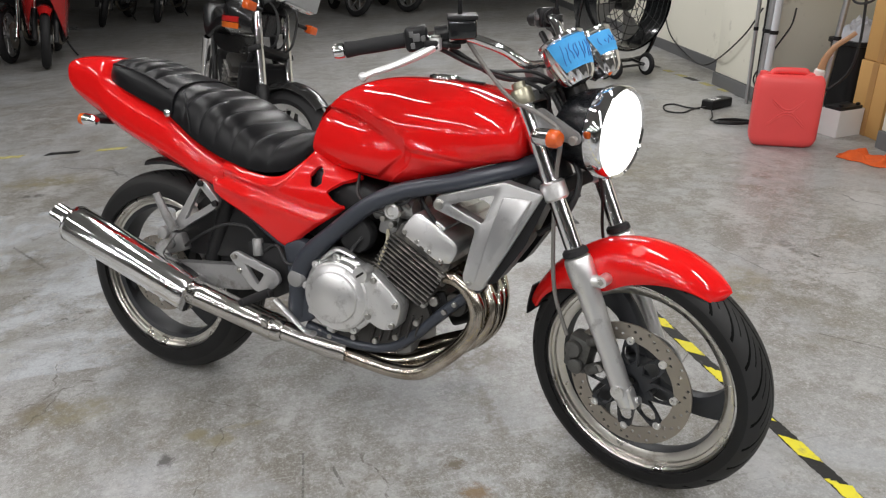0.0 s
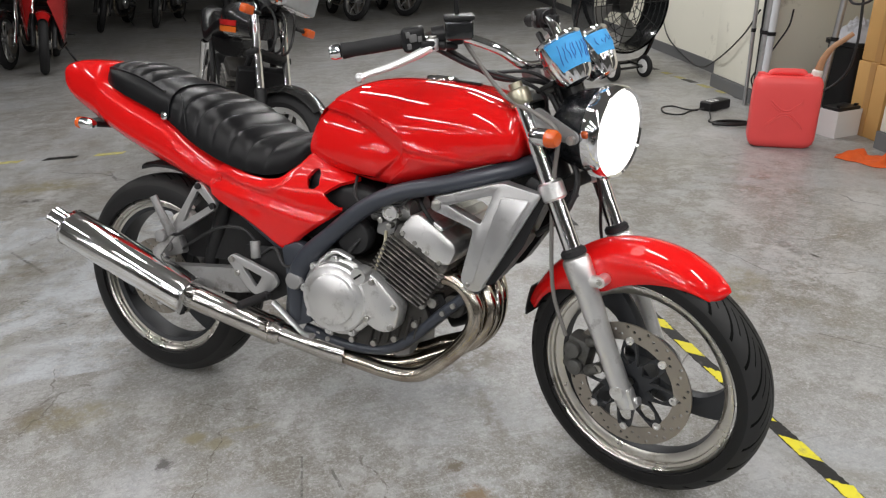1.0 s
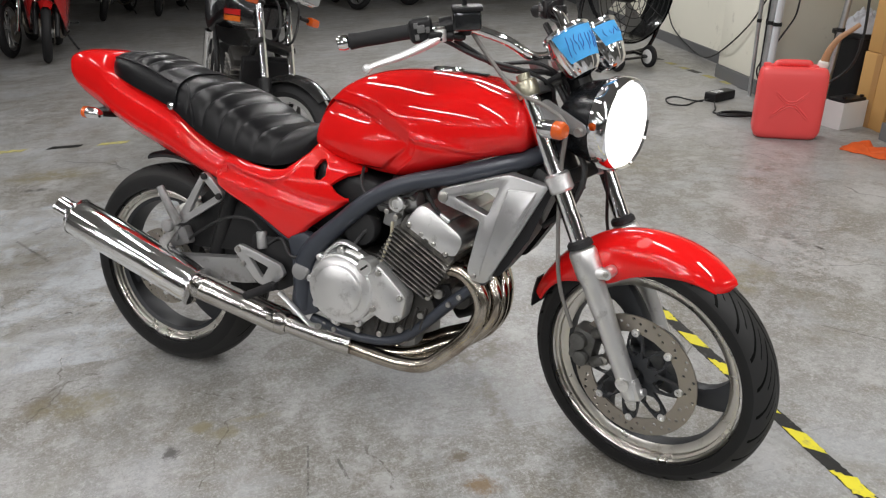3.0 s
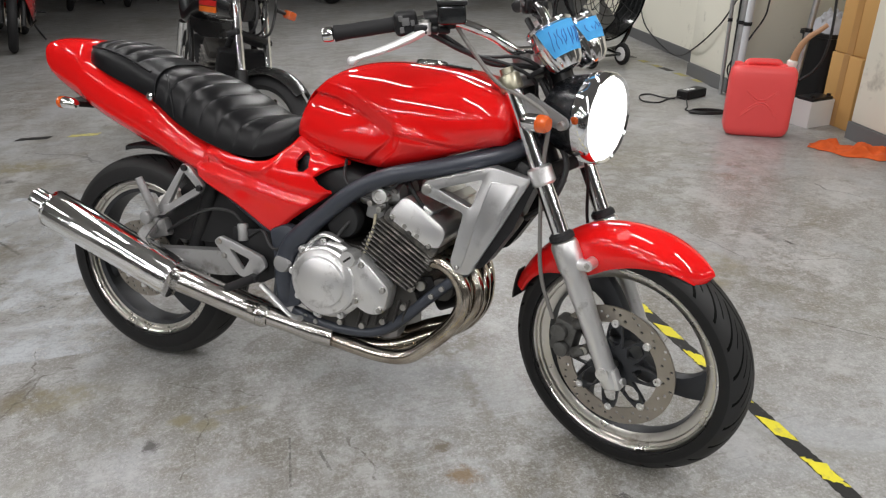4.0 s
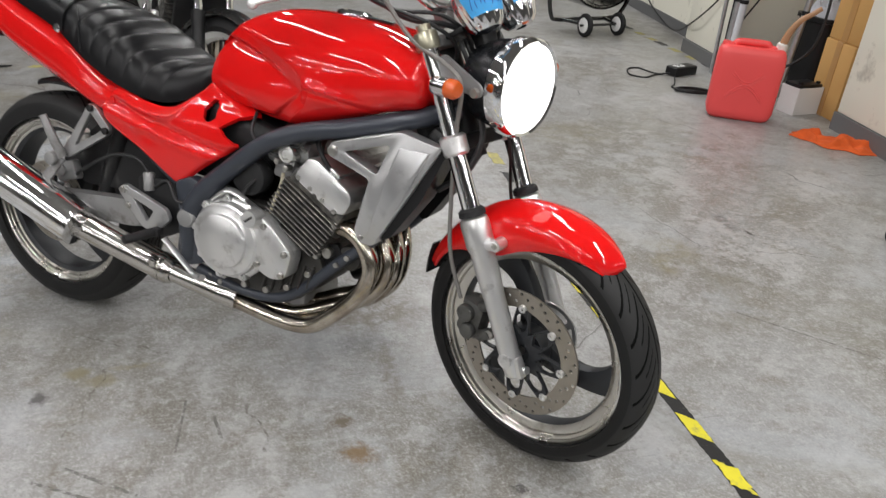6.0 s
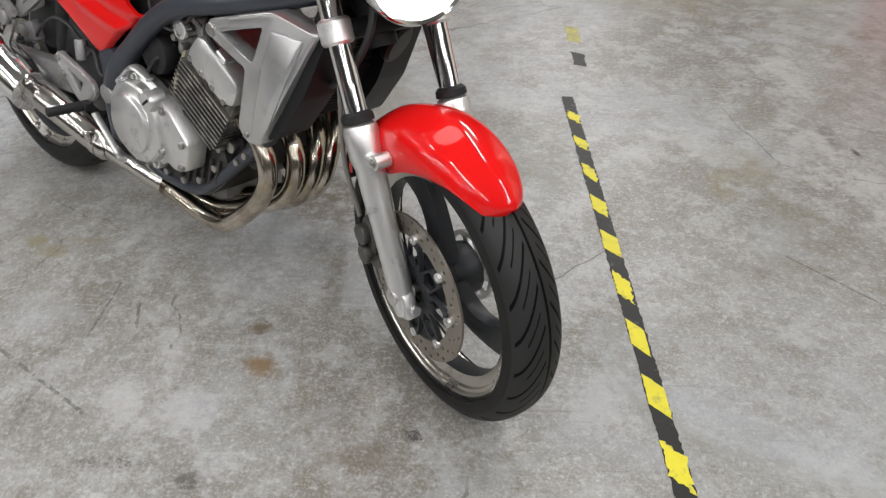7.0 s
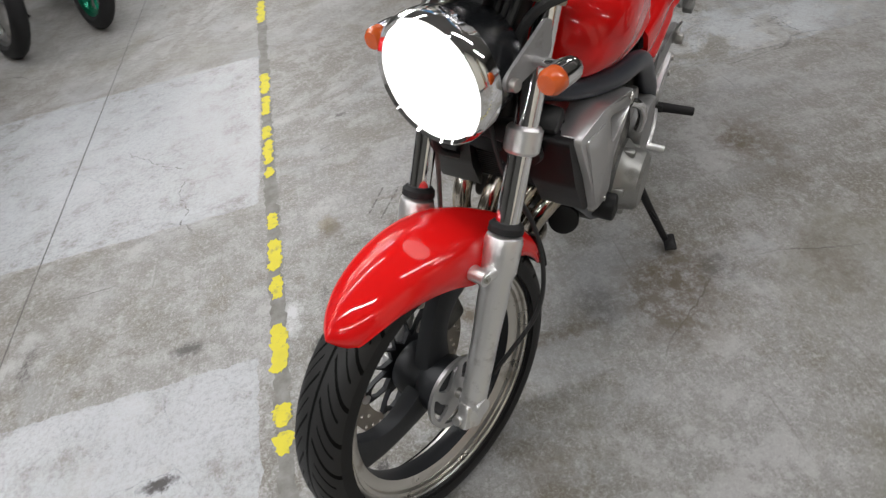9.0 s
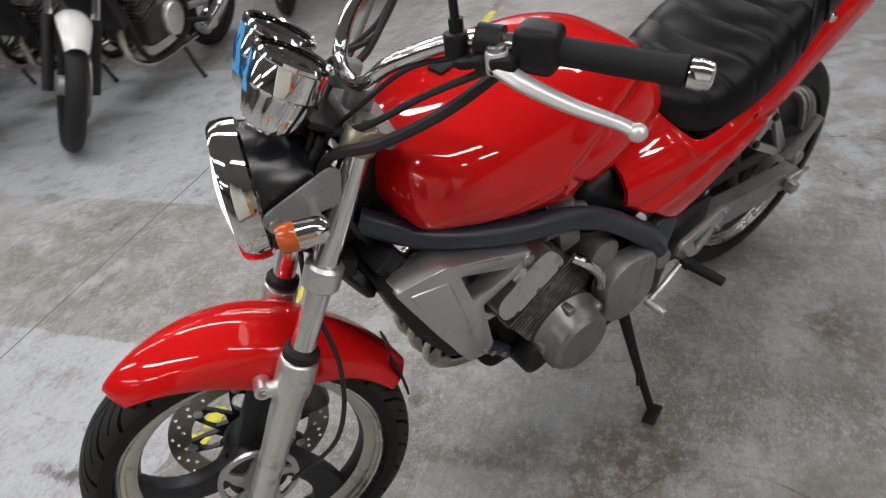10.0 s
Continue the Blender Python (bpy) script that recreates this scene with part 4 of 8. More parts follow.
for s in (-1, 1):
    top = Vector((1.150, s * 0.056, 1.055))
    low = top - GAUGE_AXIS * 0.105
    gbm = lathe(bmesh.new(), [(0.012, 0), (0.028, 0.03), (0.037, 0.14), (0.043, 0.34), (0.0465, 0.52), (0.0475, 0.56), (0.0495, 0.58), (0.0505, 0.95), (0.048, 1.0), (0.044, 0.97)], low, top, 96, cap=False)
    for q in gbm.verts:
        # shallow flutes round the lower cup
        rel = q.co - low
        h = rel.dot(GAUGE_AXIS)
        out_ = rel - GAUGE_AXIS * h
        if 0.010 < h < 0.056:
            ang = math.atan2(out_.y, out_.dot(Vector((GAUGE_AXIS.z, 0, -GAUGE_AXIS.x))))
            q.co += out_.normalized() * 0.0013 * math.cos(16 * ang)
    g = part("gauge", gbm, CHROME, bike, "chrome instrument cup with blue tape", TURNED_H)
    part("dial", lathe(bmesh.new(), [(0.0445, 0), (0.044, 0.5), (0.0, 1)], top - GAUGE_AXIS * 0.006, top - GAUGE_AXIS * 0.003, 40), DIAL, g, "dark dial under glass", TURNED_H)
    part("bezel", lathe(bmesh.new(), [(0.0495, 0), (0.0525, 0.3), (0.0525, 0.7), (0.0485, 1.0), (0.0445, 0.8)], top - GAUGE_AXIS * 0.010, top + GAUGE_AXIS * 0.002, 48, cap=False), CHROME, g, "chrome bezel", TURNED_H)
    # a strip of tape wrapped on the front of the cup, with a scrawl
    ln = (top - low).length
    ahead = Vector((GAUGE_AXIS.z, 0, -GAUGE_AXIS.x))
    on_cup = lambda r, a, h: low + GAUGE_AXIS * (h * ln) + r * (math.cos(a) * ahead + math.sin(a) * Vector((0, -1, 0)))
    a0, a1, h0, h1 = (-0.45, 1.55, 0.27, 0.90) if s < 0 else (-0.25, 1.00, 0.42, 0.88)
    CUP = [(0.30, 0.0425), (0.34, 0.0445), (0.52, 0.0480), (0.58, 0.0505), (0.88, 0.0515), (0.91, 0.0532), (1.05, 0.0532)]
    bm = bmesh.new()
    rows_ = []
    for i in range(13):
        h = h0 + (h1 - h0) * i / 12
        skew = 0.22 * (i / 12 - 0.5)
        rows_.append([on_cup(lerp(CUP, h), a, h) for a in (a0 + skew + (a1 - a0) * j / 20 for j in range(21))])
    skin(bm, rows_, closed=False)
    tape = part("tape", thicken(bm, 0.0005), BLUE_TAPE, g, "strip of blue masking tape with handwriting", TURNED_H)
    random.seed(5 + s)
    for k in range(9 if s < 0 else 5):
        a = a0 + (a1 - a0) * (0.12 + 0.76 * (k + 0.3 * random.random()) / (9 if s < 0 else 5))
        pts = []
        ha, hb = h0 + 0.10 + 0.12 * random.random(), h1 - 0.10 - 0.12 * random.random()
        lean_ = random.uniform(-0.16, 0.16)
        for j in range(4):
            h = ha + (hb - ha) * j / 3
            r = lerp(CUP, h) + 0.0008
            aa = a + lean_ * (j / 3 - 0.5) + random.uniform(-0.05, 0.05)
            pts.append(on_cup(r, aa, h))
        part("pen_stroke", tube(bmesh.new(), pts, 0.0007, 5, 3), INK, tape, xf=TURNED_H)
bm = bmesh.new()
box(bm, 0.05, 0.15, 0.012, Matrix.Translation((1.135, 0, 0.955)) @ pose(0, 0, 0, 0, -30, 0), 0.004)
box(bm, 0.03, 0.05, 0.10, Matrix.Translation((1.165, 0, 0.93)) @ pose(0, 0, 0, 0, -25, 0), 0.006)
part("gauge_bracket", bm, BLACK, bike, xf=TURNED_H)
BASE[0] = BODY


# handlebar and controls
BAR = [(0.772, 0.350, 1.045), (0.885, 0.245, 1.063), (0.945, 0.185, 1.068), (1.015, 0.120, 1.035), (1.048, 0.075, 0.998), (1.058, 0.03, 0.990)]
bar_pts = BAR + [(x, -y, z) for x, y, z in BAR[::-1]]
handlebar = part("handlebar", tube(bmesh.new(), bar_pts, 0.0111, 16, 6), CHROME, bike, "chrome tubular handlebar", TURNED_B)
for s in (-1, 1):
    e0, e1 = Vector((0.772, s * 0.350, 1.045)), Vector((0.872, s * 0.257, 1.062))
    d = (e0 - e1).normalized()
    ln = (e0 - e1).length
    grip = part("grip", lathe(bmesh.new(), [(0.014, 0), (0.0195, 0.01), (0.0195, 0.05), (0.0162, 0.06), (0.0158, 0.25), (0.0165, 0.5), (0.0158, 0.8), (0.0172, 0.93), (0.0178, 0.99), (0.012, 1)], e1, e0, 24), RUBBER, bike, "black rubber grip", TURNED_B)
    part("bar_end", lathe(bmesh.new(), [(0.010, 0), (0.0155, 0.08), (0.0165, 0.5), (0.014, 0.9), (0.008, 1)], e0, e0 + d * 0.026, 20), CHROME, grip, "chrome bar end", TURNED_B)
    q = e1 - d * 0.024
    m, _ = axes(q, e1)
    bm = bmesh.new()
    box(bm, 0.046, 0.052, 0.050, m @ pose(0, 0, 0.006), 0.010, 3)
    sw = part("switch_box", bm, BLACK, bike, "black switch housing", TURNED_B)
    bm = bmesh.new()
    box(bm, 0.010, 0.016, 0.016, m @ pose(0.024, 0.004, 0.006), 0.002)
    part("switch", bm, mat("switch_grey", (0.12, 0.12, 0.12), 0.5), sw, xf=TURNED_B)
    piv = Vector((0.928, s * 0.232, 1.052))
    bm = bmesh.new()
    m2, _ = axes(piv, e1 - d * 0.07)
    rod(bm, q - d * 0.030 + Vector((0.005, 0, 0)), q - d * 0.058 + Vector((0.005, 0, 0)), 0.019, seg=18)
    box(bm, 0.030, 0.050, 0.020, Matrix.Translation(piv + Vector((-0.012, 0, 0))) @ pose(0, 0, 0, 0, 0, -s * 40), 0.005)
    perch = part("lever_perch", bm, BLACK, bike, "black lever perch", TURNED_B)
    lev = [piv + Vector((0.004, 0, 0)), Vector((0.912, s * 0.262, 1.035)), Vector((0.875, s * 0.300, 1.014)), Vector((0.840, s * 0.335, 1.000)), Vector((0.826, s * 0.352, 0.992))]
    bm = tube(bmesh.new(), lev, [0.0135, 0.0130, 0.0108, 0.0090, 0.0088], 12, 6, 0.75)
    bmesh.ops.create_uvsphere(bm, u_segments=16, v_segments=10, radius=0.0105, matrix=Matrix.Translation(lev[-1]))
    rod(bm, piv + Vector((0, 0, -0.012)), piv + Vector((0, 0, 0.014)), 0.013, seg=18, ease=0.002)
    part("lever", bm, mat("polished_lever", (0.80, 0.80, 0.80), 0.38, 0.6, 0.05, 8) if s < 0 else bpy.data.materials["polished_lever"], bike, "polished alloy hand lever", TURNED_B)
    part("pivot_bolt", rod(bmesh.new(), piv + Vector((0, 0, 0.012)), piv + Vector((0, 0, 0.020)), 0.0105, seg=20, ease=0.002), BOLT, perch, "bright lever pivot bolt", TURNED_B)
    part("mirror_boss", rod(bmesh.new(), (0.957, s * 0.186, 1.050), (0.957, s * 0.186, 1.080), 0.0145, seg=16, ease=0.003), BLACK, perch, xf=TURNED_B)
    part("cable_adjuster", lathe(bmesh.new(), [(0.008, 0), (0.0105, 0.1), (0.0105, 0.35), (0.007, 0.4), (0.0085, 0.5), (0.0085, 0.8), (0.005, 1)], piv + Vector((0.006, -s * 0.012, 0)), piv + Vector((0.036, -s * 0.040, -0.006)), 14), BLACK, perch, xf=TURNED_B)
    bm = bmesh.new()
    for dy_, dz_ in ((-0.012, 0.010), (0.012, 0.010), (0.0, -0.014)):
        box(bm, 0.006, 0.012, 0.009, m @ pose(0.0245, dy_, 0.006 + dz_), 0.0015)
    part("switch_row", bm, bpy.data.materials["switch_grey"], sw, xf=TURNED_B)
    bm = rod(bmesh.new(), Vector((0.955, s * 0.185, 1.060)), Vector((0.958, s * 0.187, 1.155)), 0.0052, seg=10)
    rod(bm, Vector((0.955, s * 0.185, 1.075)), Vector((0.955, s * 0.185, 1.095)), 0.009, seg=6)
    part("mirror_stem", bm, BLACK, bike, "black mirror stem", TURNED_B)
bm = bmesh.new()
RES = Vector((0.966, -0.190, 1.083))
box(bm, 0.060, 0.070, 0.042, Matrix.Translation(RES) @ pose(0, 0, 0, 0, 0, 42), 0.008, 3)
res = part("brake_reservoir", bm, GLOSS_BLACK, bike, "black brake fluid reservoir", TURNED_B)
bm = bmesh.new()
box(bm, 0.064, 0.074, 0.010, Matrix.Translation(RES + Vector((0, 0, 0.024))) @ pose(0, 0, 0, 0, 0, 42), 0.003)
part("lid", bm, BLACK, res, xf=TURNED_B)
for s in (-1, 1):
    bm = bmesh.new()
    box(bm, 0.040, 0.026, 0.045, Matrix.Translation((1.052, s * 0.042, 0.972)) @ pose(0, 0, 0, 0, -RAKE, 0), 0.007)
    part("bar_clamp", bm, ALLOY_DULL, bike, "grey handlebar clamp", TURNED_B)

# fuel tank
TANK_TOP = [(0.475, 0.775), (0.50, 0.825), (0.54, 0.862), (0.60, 0.896), (0.68, 0.918), (0.78, 0.924), (0.90, 0.918), (0.98, 0.902), (1.015, 0.890), (1.036, 0.872), (1.048, 0.835)]
TANK_LOW = [(0.475, 0.705), (0.52, 0.694), (0.60, 0.679), (0.68, 0.668), (0.74, 0.669), (0.80, 0.683), (0.86, 0.704), (0.93, 0.730), (1.00, 0.754), (1.034, 0.764), (1.048, 0.784)]
TANK_HALF = [(0.475, 0.080), (0.50, 0.106), (0.55, 0.128), (0.62, 0.146), (0.72, 0.160), (0.82, 0.167), (0.92, 0.168), (0.97, 0.164), (1.005, 0.155), (1.031, 0.140), (1.042, 0.122), (1.048, 0.098)]
RECESS = [(0.44, 0.862), (0.565, 0.862), (0.615, 0.856), (0.68, 0.836), (0.745, 0.808), (0.794, 0.777), (0.803, 0.752), (0.788, 0.722), (0.750, 0.690), (0.71, 0.655), (0.44, 0.655)]


def inside_depth(poly, x, z):
    """How deep (x, z) lies inside a convex outline, negative outside."""
    best = 1e9
    for (ax, az), (bx, bz) in zip(poly, poly[1:] + poly[:1]):
        ln = math.hypot(bx - ax, bz - az)
        best = min(best, ((bx - ax) * (az - z) - (ax - x) * (bz - az)) / ln * 1.0)
    return best


NX, NA = 200, 168
rings = []
for i in range(NX):
    x = 0.475 + (1.048 - 0.475) * i / (NX - 1)
    zt, zl, hw = lerp(TANK_TOP, x), lerp(TANK_LOW, x), lerp(TANK_HALF, x)
    zb = zl + 0.36 * (zt - zl)
    row = []
    for j in range(NA):
        a = 2 * math.pi * j / NA
        cy, cz = math.cos(a), math.sin(a)
        if cz >= 0:
            y = hw * math.copysign(abs(cy) ** 0.60, cy)
            z = zb + (zt - zb) * abs(cz) ** 0.86
        else:
            y = hw * math.copysign(abs(cy) ** 0.30, cy) * (1 - 0.05 * abs(cz))
            z = zb - (zb - zl) * abs(cz) ** 0.9
        dep = inside_depth(RECESS, x, z)
        if dep > -0.006 and abs(y) > 0.05:
            # a proud lip, a band that falls inwards, then the knee pad, which faces a little upwards
            lip = math.exp(-((dep + 0.001) / 0.004) ** 2)
            t, band, pad = min(1, max(0, dep / 0.005)), min(1, max(0, (dep - 0.004) / 0.026)), min(1, max(0, (dep - 0.028) / 0.006))
            fall = 0.004 * t * t * (3 - 2 * t) + 0.011 * band - 0.0035 * pad * pad * (3 - 2 * pad) - 0.0012 * lip
            fall += pad * (0.16 * (z - 0.745) + 1.1 * (z - 0.735) ** 2)
            y -= math.copysign(fall, y)
        # the shoulder line that runs forward from the recess
        if x > 0.78:
            t = (x - 0.78) / 0.24
            zc = 0.772 - 0.022 * t
            y += math.copysign((0.007 * math.exp(-((z - zc) / 0.009) ** 2) - 0.004 * math.exp(-((z - zc + 0.020) / 0.012) ** 2)) * max(0, 1 - t), y)
        row.append(Vector((x, y, z)))
    rings.append(row)
tank = part("fuel_tank", skin(bmesh.new(), rings), RED, bike, "glossy red fuel tank with knee recesses", sharp=60)
part("filler_cap", lathe(bmesh.new(), [(0.040, 0), (0.042, 0.3), (0.040, 0.8), (0.030, 1.0), (0.028, 0.85), (0, 0.9)], (0.800, 0, 0.914), (0.801, 0, 0.932), 40), CHROME, tank, "chrome fuel filler cap")
bm = bmesh.new()
box(bm, 0.06, 0.03, 0.008, pose(0.875, -0.02, 0.922, 0, 4, 10), 0.003)
part("badge_strip", bm, BLACK, tank)

# seat in two steps, pleated across
SEAT_TOP = [(-0.215, 0.862), (-0.207, 0.886), (-0.178, 0.903), (-0.10, 0.905), (-0.03, 0.890), (0.03, 0.868), (0.086, 0.852), (0.145, 0.843), (0.222, 0.822), (0.278, 0.797), (0.334, 0.768), (0.40, 0.752), (0.46, 0.764), (0.492, 0.775)]
SEAT_LOW = [(-0.215, 0.842), (-0.18, 0.840), (-0.10, 0.815), (0.0, 0.785), (0.07, 0.762), (0.16, 0.715), (0.26, 0.676), (0.36, 0.655), (0.43, 0.663), (0.47, 0.690), (0.492, 0.715)]
SEAT_HALF = [(-0.215, 0.050), (-0.185, 0.088), (-0.12, 0.110), (0.0, 0.122), (0.07, 0.132), (0.16, 0.146), (0.26, 0.150), (0.36, 0.142), (0.43, 0.122), (0.47, 0.100), (0.492, 0.080)]


CROWN = 0.66


def seat_mesh(x0, x1, pleats, reach):
    n = int((x1 - x0) / 0.0018)
    rr = []
    for i in range(n + 1):
        x = x0 + (x1 - x0) * i / n
        zt, zl, hw = lerp(SEAT_TOP, x), lerp(SEAT_LOW, x), lerp(SEAT_HALF, x)
        row = []
        for j in range(56):
            t = j / 55 * 2 - 1
            a = t * math.pi / 2 * 1.0
            y = hw * math.copysign(abs(math.sin(a)) ** 0.75, a)
            z = zl + (zt - zl) * abs(math.cos(a)) ** CROWN
            bow = x + 0.035 * (abs(y) / 0.14) ** 2
            wgt = max(0.0, 1 - (abs(t) / reach) ** 8)
            for px in pleats:
                dent = wgt * math.exp(-abs((bow - px) / 0.0065) ** 1.3)
                z -= 0.0046 * dent * (0.35 + 0.65 * math.cos(a))
                y -= math.copysign(0.0040 * dent * abs(math.sin(a)), y)
            row.append(Vector((x, y, z)))
        row += [Vector((x, hw * 0.7, zl - 0.01)), Vector((x, -hw * 0.7, zl - 0.01))]
        rr.append(row)
    return skin(bmesh.new(), rr)


seat = part("seat", seat_mesh(0.060, 0.490, [0.155, 0.215, 0.270, 0.322, 0.372, 0.420], 0.97), VINYL, bike, "black vinyl seat with cross pleats", sharp=50)
part("pillion_cushion", seat_mesh(-0.215, 0.064, [-0.17, -0.125, -0.08, -0.035, 0.01], 0.64), VINYL, seat, "raised black vinyl rear cushion", sharp=50)
for s in (-1, 1):
    for x0, x1, turn in ((-0.205, 0.045, 0.95),):
        welt = []
        for i in range(15):
            x = x0 + (x1 - x0) * i / 14
            a = turn
            welt.append((x, s * (lerp(SEAT_HALF, x) * math.sin(a) ** 0.75 + 0.001), lerp(SEAT_LOW, x) + (lerp(SEAT_TOP, x) - lerp(SEAT_LOW, x)) * math.cos(a) ** CROWN))
        part("welt", tube(bmesh.new(), welt, 0.0034, 8, 3), VINYL, seat)
for s in (-1, 1):
    seam = []
    for i in range(9):
        a = 0.75 + 0.80 * i / 8
        x = 0.088 + 0.060 * (i / 8) ** 0.7
        seam.append((x, s * (lerp(SEAT_HALF, x) * math.sin(a) ** 0.75 + 0.0005), lerp(SEAT_LOW, x) + (lerp(SEAT_TOP, x) - lerp(SEAT_LOW, x)) * math.cos(a) ** CROWN))
    part("welt", tube(bmesh.new(), seam, 0.0026, 8, 3), VINYL, seat)
strap = []
for i in range(4):
    x = 0.052 + 0.009 * i
    zt, zl, hw = lerp(SEAT_TOP, x) + 0.004, lerp(SEAT_LOW, x) + 0.012, lerp(SEAT_HALF, x) + 0.003
    strap.append([Vector((x, hw * math.copysign(abs(math.sin(a)) ** 0.75, a), zl + (zt - zl) * abs(math.cos(a)) ** CROWN)) for a in ((j / 40 * 2 - 1) * math.pi / 2 for j in range(41))])
part("strap", thicken(skin(bmesh.new(), strap, closed=False), 0.003), VINYL, seat, "black strap across the seat")
for s in (-1, 1):
    q = Vector((0.066, s * 0.137, 0.774))
    part("strap_button", lathe(bmesh.new(), [(0.011, 0), (0.011, 0.5), (0.006, 0.95), (0, 1)], q, q + Vector((0, s * 0.010, 0)), 18), CHROME, seat, "chrome strap button")

# tail cowl: a shell under the seat, closed over behind it
COWL_TOP = [(-0.395, 0.858), (-0.388, 0.878), (-0.36, 0.892), (-0.30, 0.900), (-0.22, 0.893), (-0.19, 0.862), (-0.10, 0.822), (0.0, 0.792), (0.07, 0.768), (0.16, 0.720), (0.26, 0.672)]
COWL_LOW = [(-0.395, 0.836), (-0.380, 0.806), (-0.34, 0.765), (-0.25, 0.722), (-0.15, 0.680), (-0.03, 0.638), (0.08, 0.604), (0.18, 0.576), (0.235, 0.570), (0.26, 0.60)]
COWL_HALF = [(-0.395, 0.036), (-0.385, 0.060), (-0.36, 0.080), (-0.28, 0.100), (-0.18, 0.116), (-0.05, 0.130), (0.07, 0.140), (0.16, 0.148), (0.26, 0.150)]
rings = []
for i in range(97):
    x = -0.395 + 0.655 * i / 96
    zt, zl, hw = lerp(COWL_TOP, x), lerp(COWL_LOW, x), lerp(COWL_HALF, x)
    zm = zl + 0.50 * (zt - zl)
    fade = min(1, max(0, (x + 0.36) / 0.10))
    row = []
    for j in range(96):
        a = 2 * math.pi * j / 96
        e = 0.66 if math.sin(a) > 0 else 0.80
        z = zm + ((zt - zm) if math.sin(a) > 0 else (zm - zl)) * math.copysign(abs(math.sin(a)) ** e, math.sin(a))
        y = hw * math.copysign(abs(math.cos(a)) ** 0.66, math.cos(a)) * (1.0 if math.sin(a) > 0 else 1 - 0.16 * abs(math.sin(a)) ** 2)
        h = (z - zl) / (zt - zl)
        # a swage along the lower flank and a hollow over it
        y += math.copysign(fade * (0.0034 * math.exp(-((h - 0.34) / 0.060) ** 2) - 0.0020 * math.exp(-((h - 0.52) / 0.10) ** 2) + 0.0014 * math.exp(-((h - 0.74) / 0.06) ** 2)), y)
        row.append(Vector((x, y, z)))
    rings.append(row)
part("tail_cowl", skin(bmesh.new(), rings), RED, bike, "glossy red tail cowl")
# side covers: strips between an upper and a lower edge, bulged, with a shoulder
SIDE_LOW = [(0.232, 0.578), (0.262, 0.562), (0.340, 0.530), (0.400, 0.496), (0.440, 0.470), (0.456, 0.466), (0.480, 0.482), (0.520, 0.518), (0.570, 0.556), (0.612, 0.588), (0.620, 0.596)]
SIDE_UP = [(0.232, 0.640), (0.262, 0.672), (0.340, 0.652), (0.430, 0.652), (0.470, 0.690), (0.500, 0.722), (0.530, 0.712), (0.560, 0.698), (0.600, 0.688), (0.645, 0.676)]


GAP_LOW = [(0.232, 0.600), (0.40, 0.600), (0.48, 0.640), (0.512, 0.664), (0.519, 0.648), (0.530, 0.640), (0.542, 0.640), (0.552, 0.650), (0.556, 0.648), (0.572, 0.632), (0.585, 0.616), (0.605, 0.606), (0.622, 0.598)]
GAP_UP = [(0.232, 0.600), (0.40, 0.600), (0.48, 0.640), (0.512, 0.664), (0.519, 0.684), (0.530, 0.687), (0.542, 0.676), (0.552, 0.650), (0.556, 0.648), (0.572, 0.632), (0.585, 0.646), (0.605, 0.660), (0.645, 0.6752)]


def straight(table, x):
    xs, ys = zip(*table)
    return float(np.interp(x, xs, ys))


def side_y(x, z):
    """How far out the side cover stands: a ridge under the top edge, a hollow, a full lower lobe, its rims rolled in."""
    zl, zu = lerp(SIDE_LOW, x), lerp(SIDE_UP, x)
    y = 0.160 - 0.16 * (x - 0.43) ** 2 - 1.3 * (z - 0.572) ** 2
    ridge = z - min(zu, 0.690) + 0.022
    y += 0.0055 * math.exp(-(ridge / 0.009) ** 2)
    crease = z - (0.622 - 0.17 * (x - 0.30) + 0.9 * max(0, x - 0.50) ** 2)
    y -= 0.0050 * math.exp(-(crease / 0.011) ** 2)
    y += 0.0045 * math.exp(-((crease + 0.026) / 0.012) ** 2)
    y += 0.0040 * math.exp(-((x - 0.335) / 0.018) ** 2 - ((z - 0.590) / 0.020) ** 2)
    y -= 0.0030 * math.exp(-((x - 0.375) / 0.022) ** 2 - ((z - 0.575) / 0.022) ** 2)
    edge = min(z - zl, zu - z)
    roll = 1 - min(1.0, max(0.0, edge / 0.014))
    y -= 0.010 * roll * roll
    tz, tx = min(1.0, max(0.0, (z - 0.630) / 0.060)), min(1.0, max(0.0, (x - 0.40) / 0.09))
    y -= 0.034 * tz * tz * (3 - 2 * tz) * tx * tx * (3 - 2 * tx)
    return y


def side_columns():
    xs = list(np.linspace(0.232, 0.512, 64)) + [0.515, 0.519, 0.524, 0.530, 0.536, 0.542, 0.548, 0.552, 0.556, 0.562, 0.567, 0.572, 0.578, 0.585, 0.595, 0.605, 0.614, 0.622]
    return [float(x) for x in xs], [0.628, 0.636, 0.645]


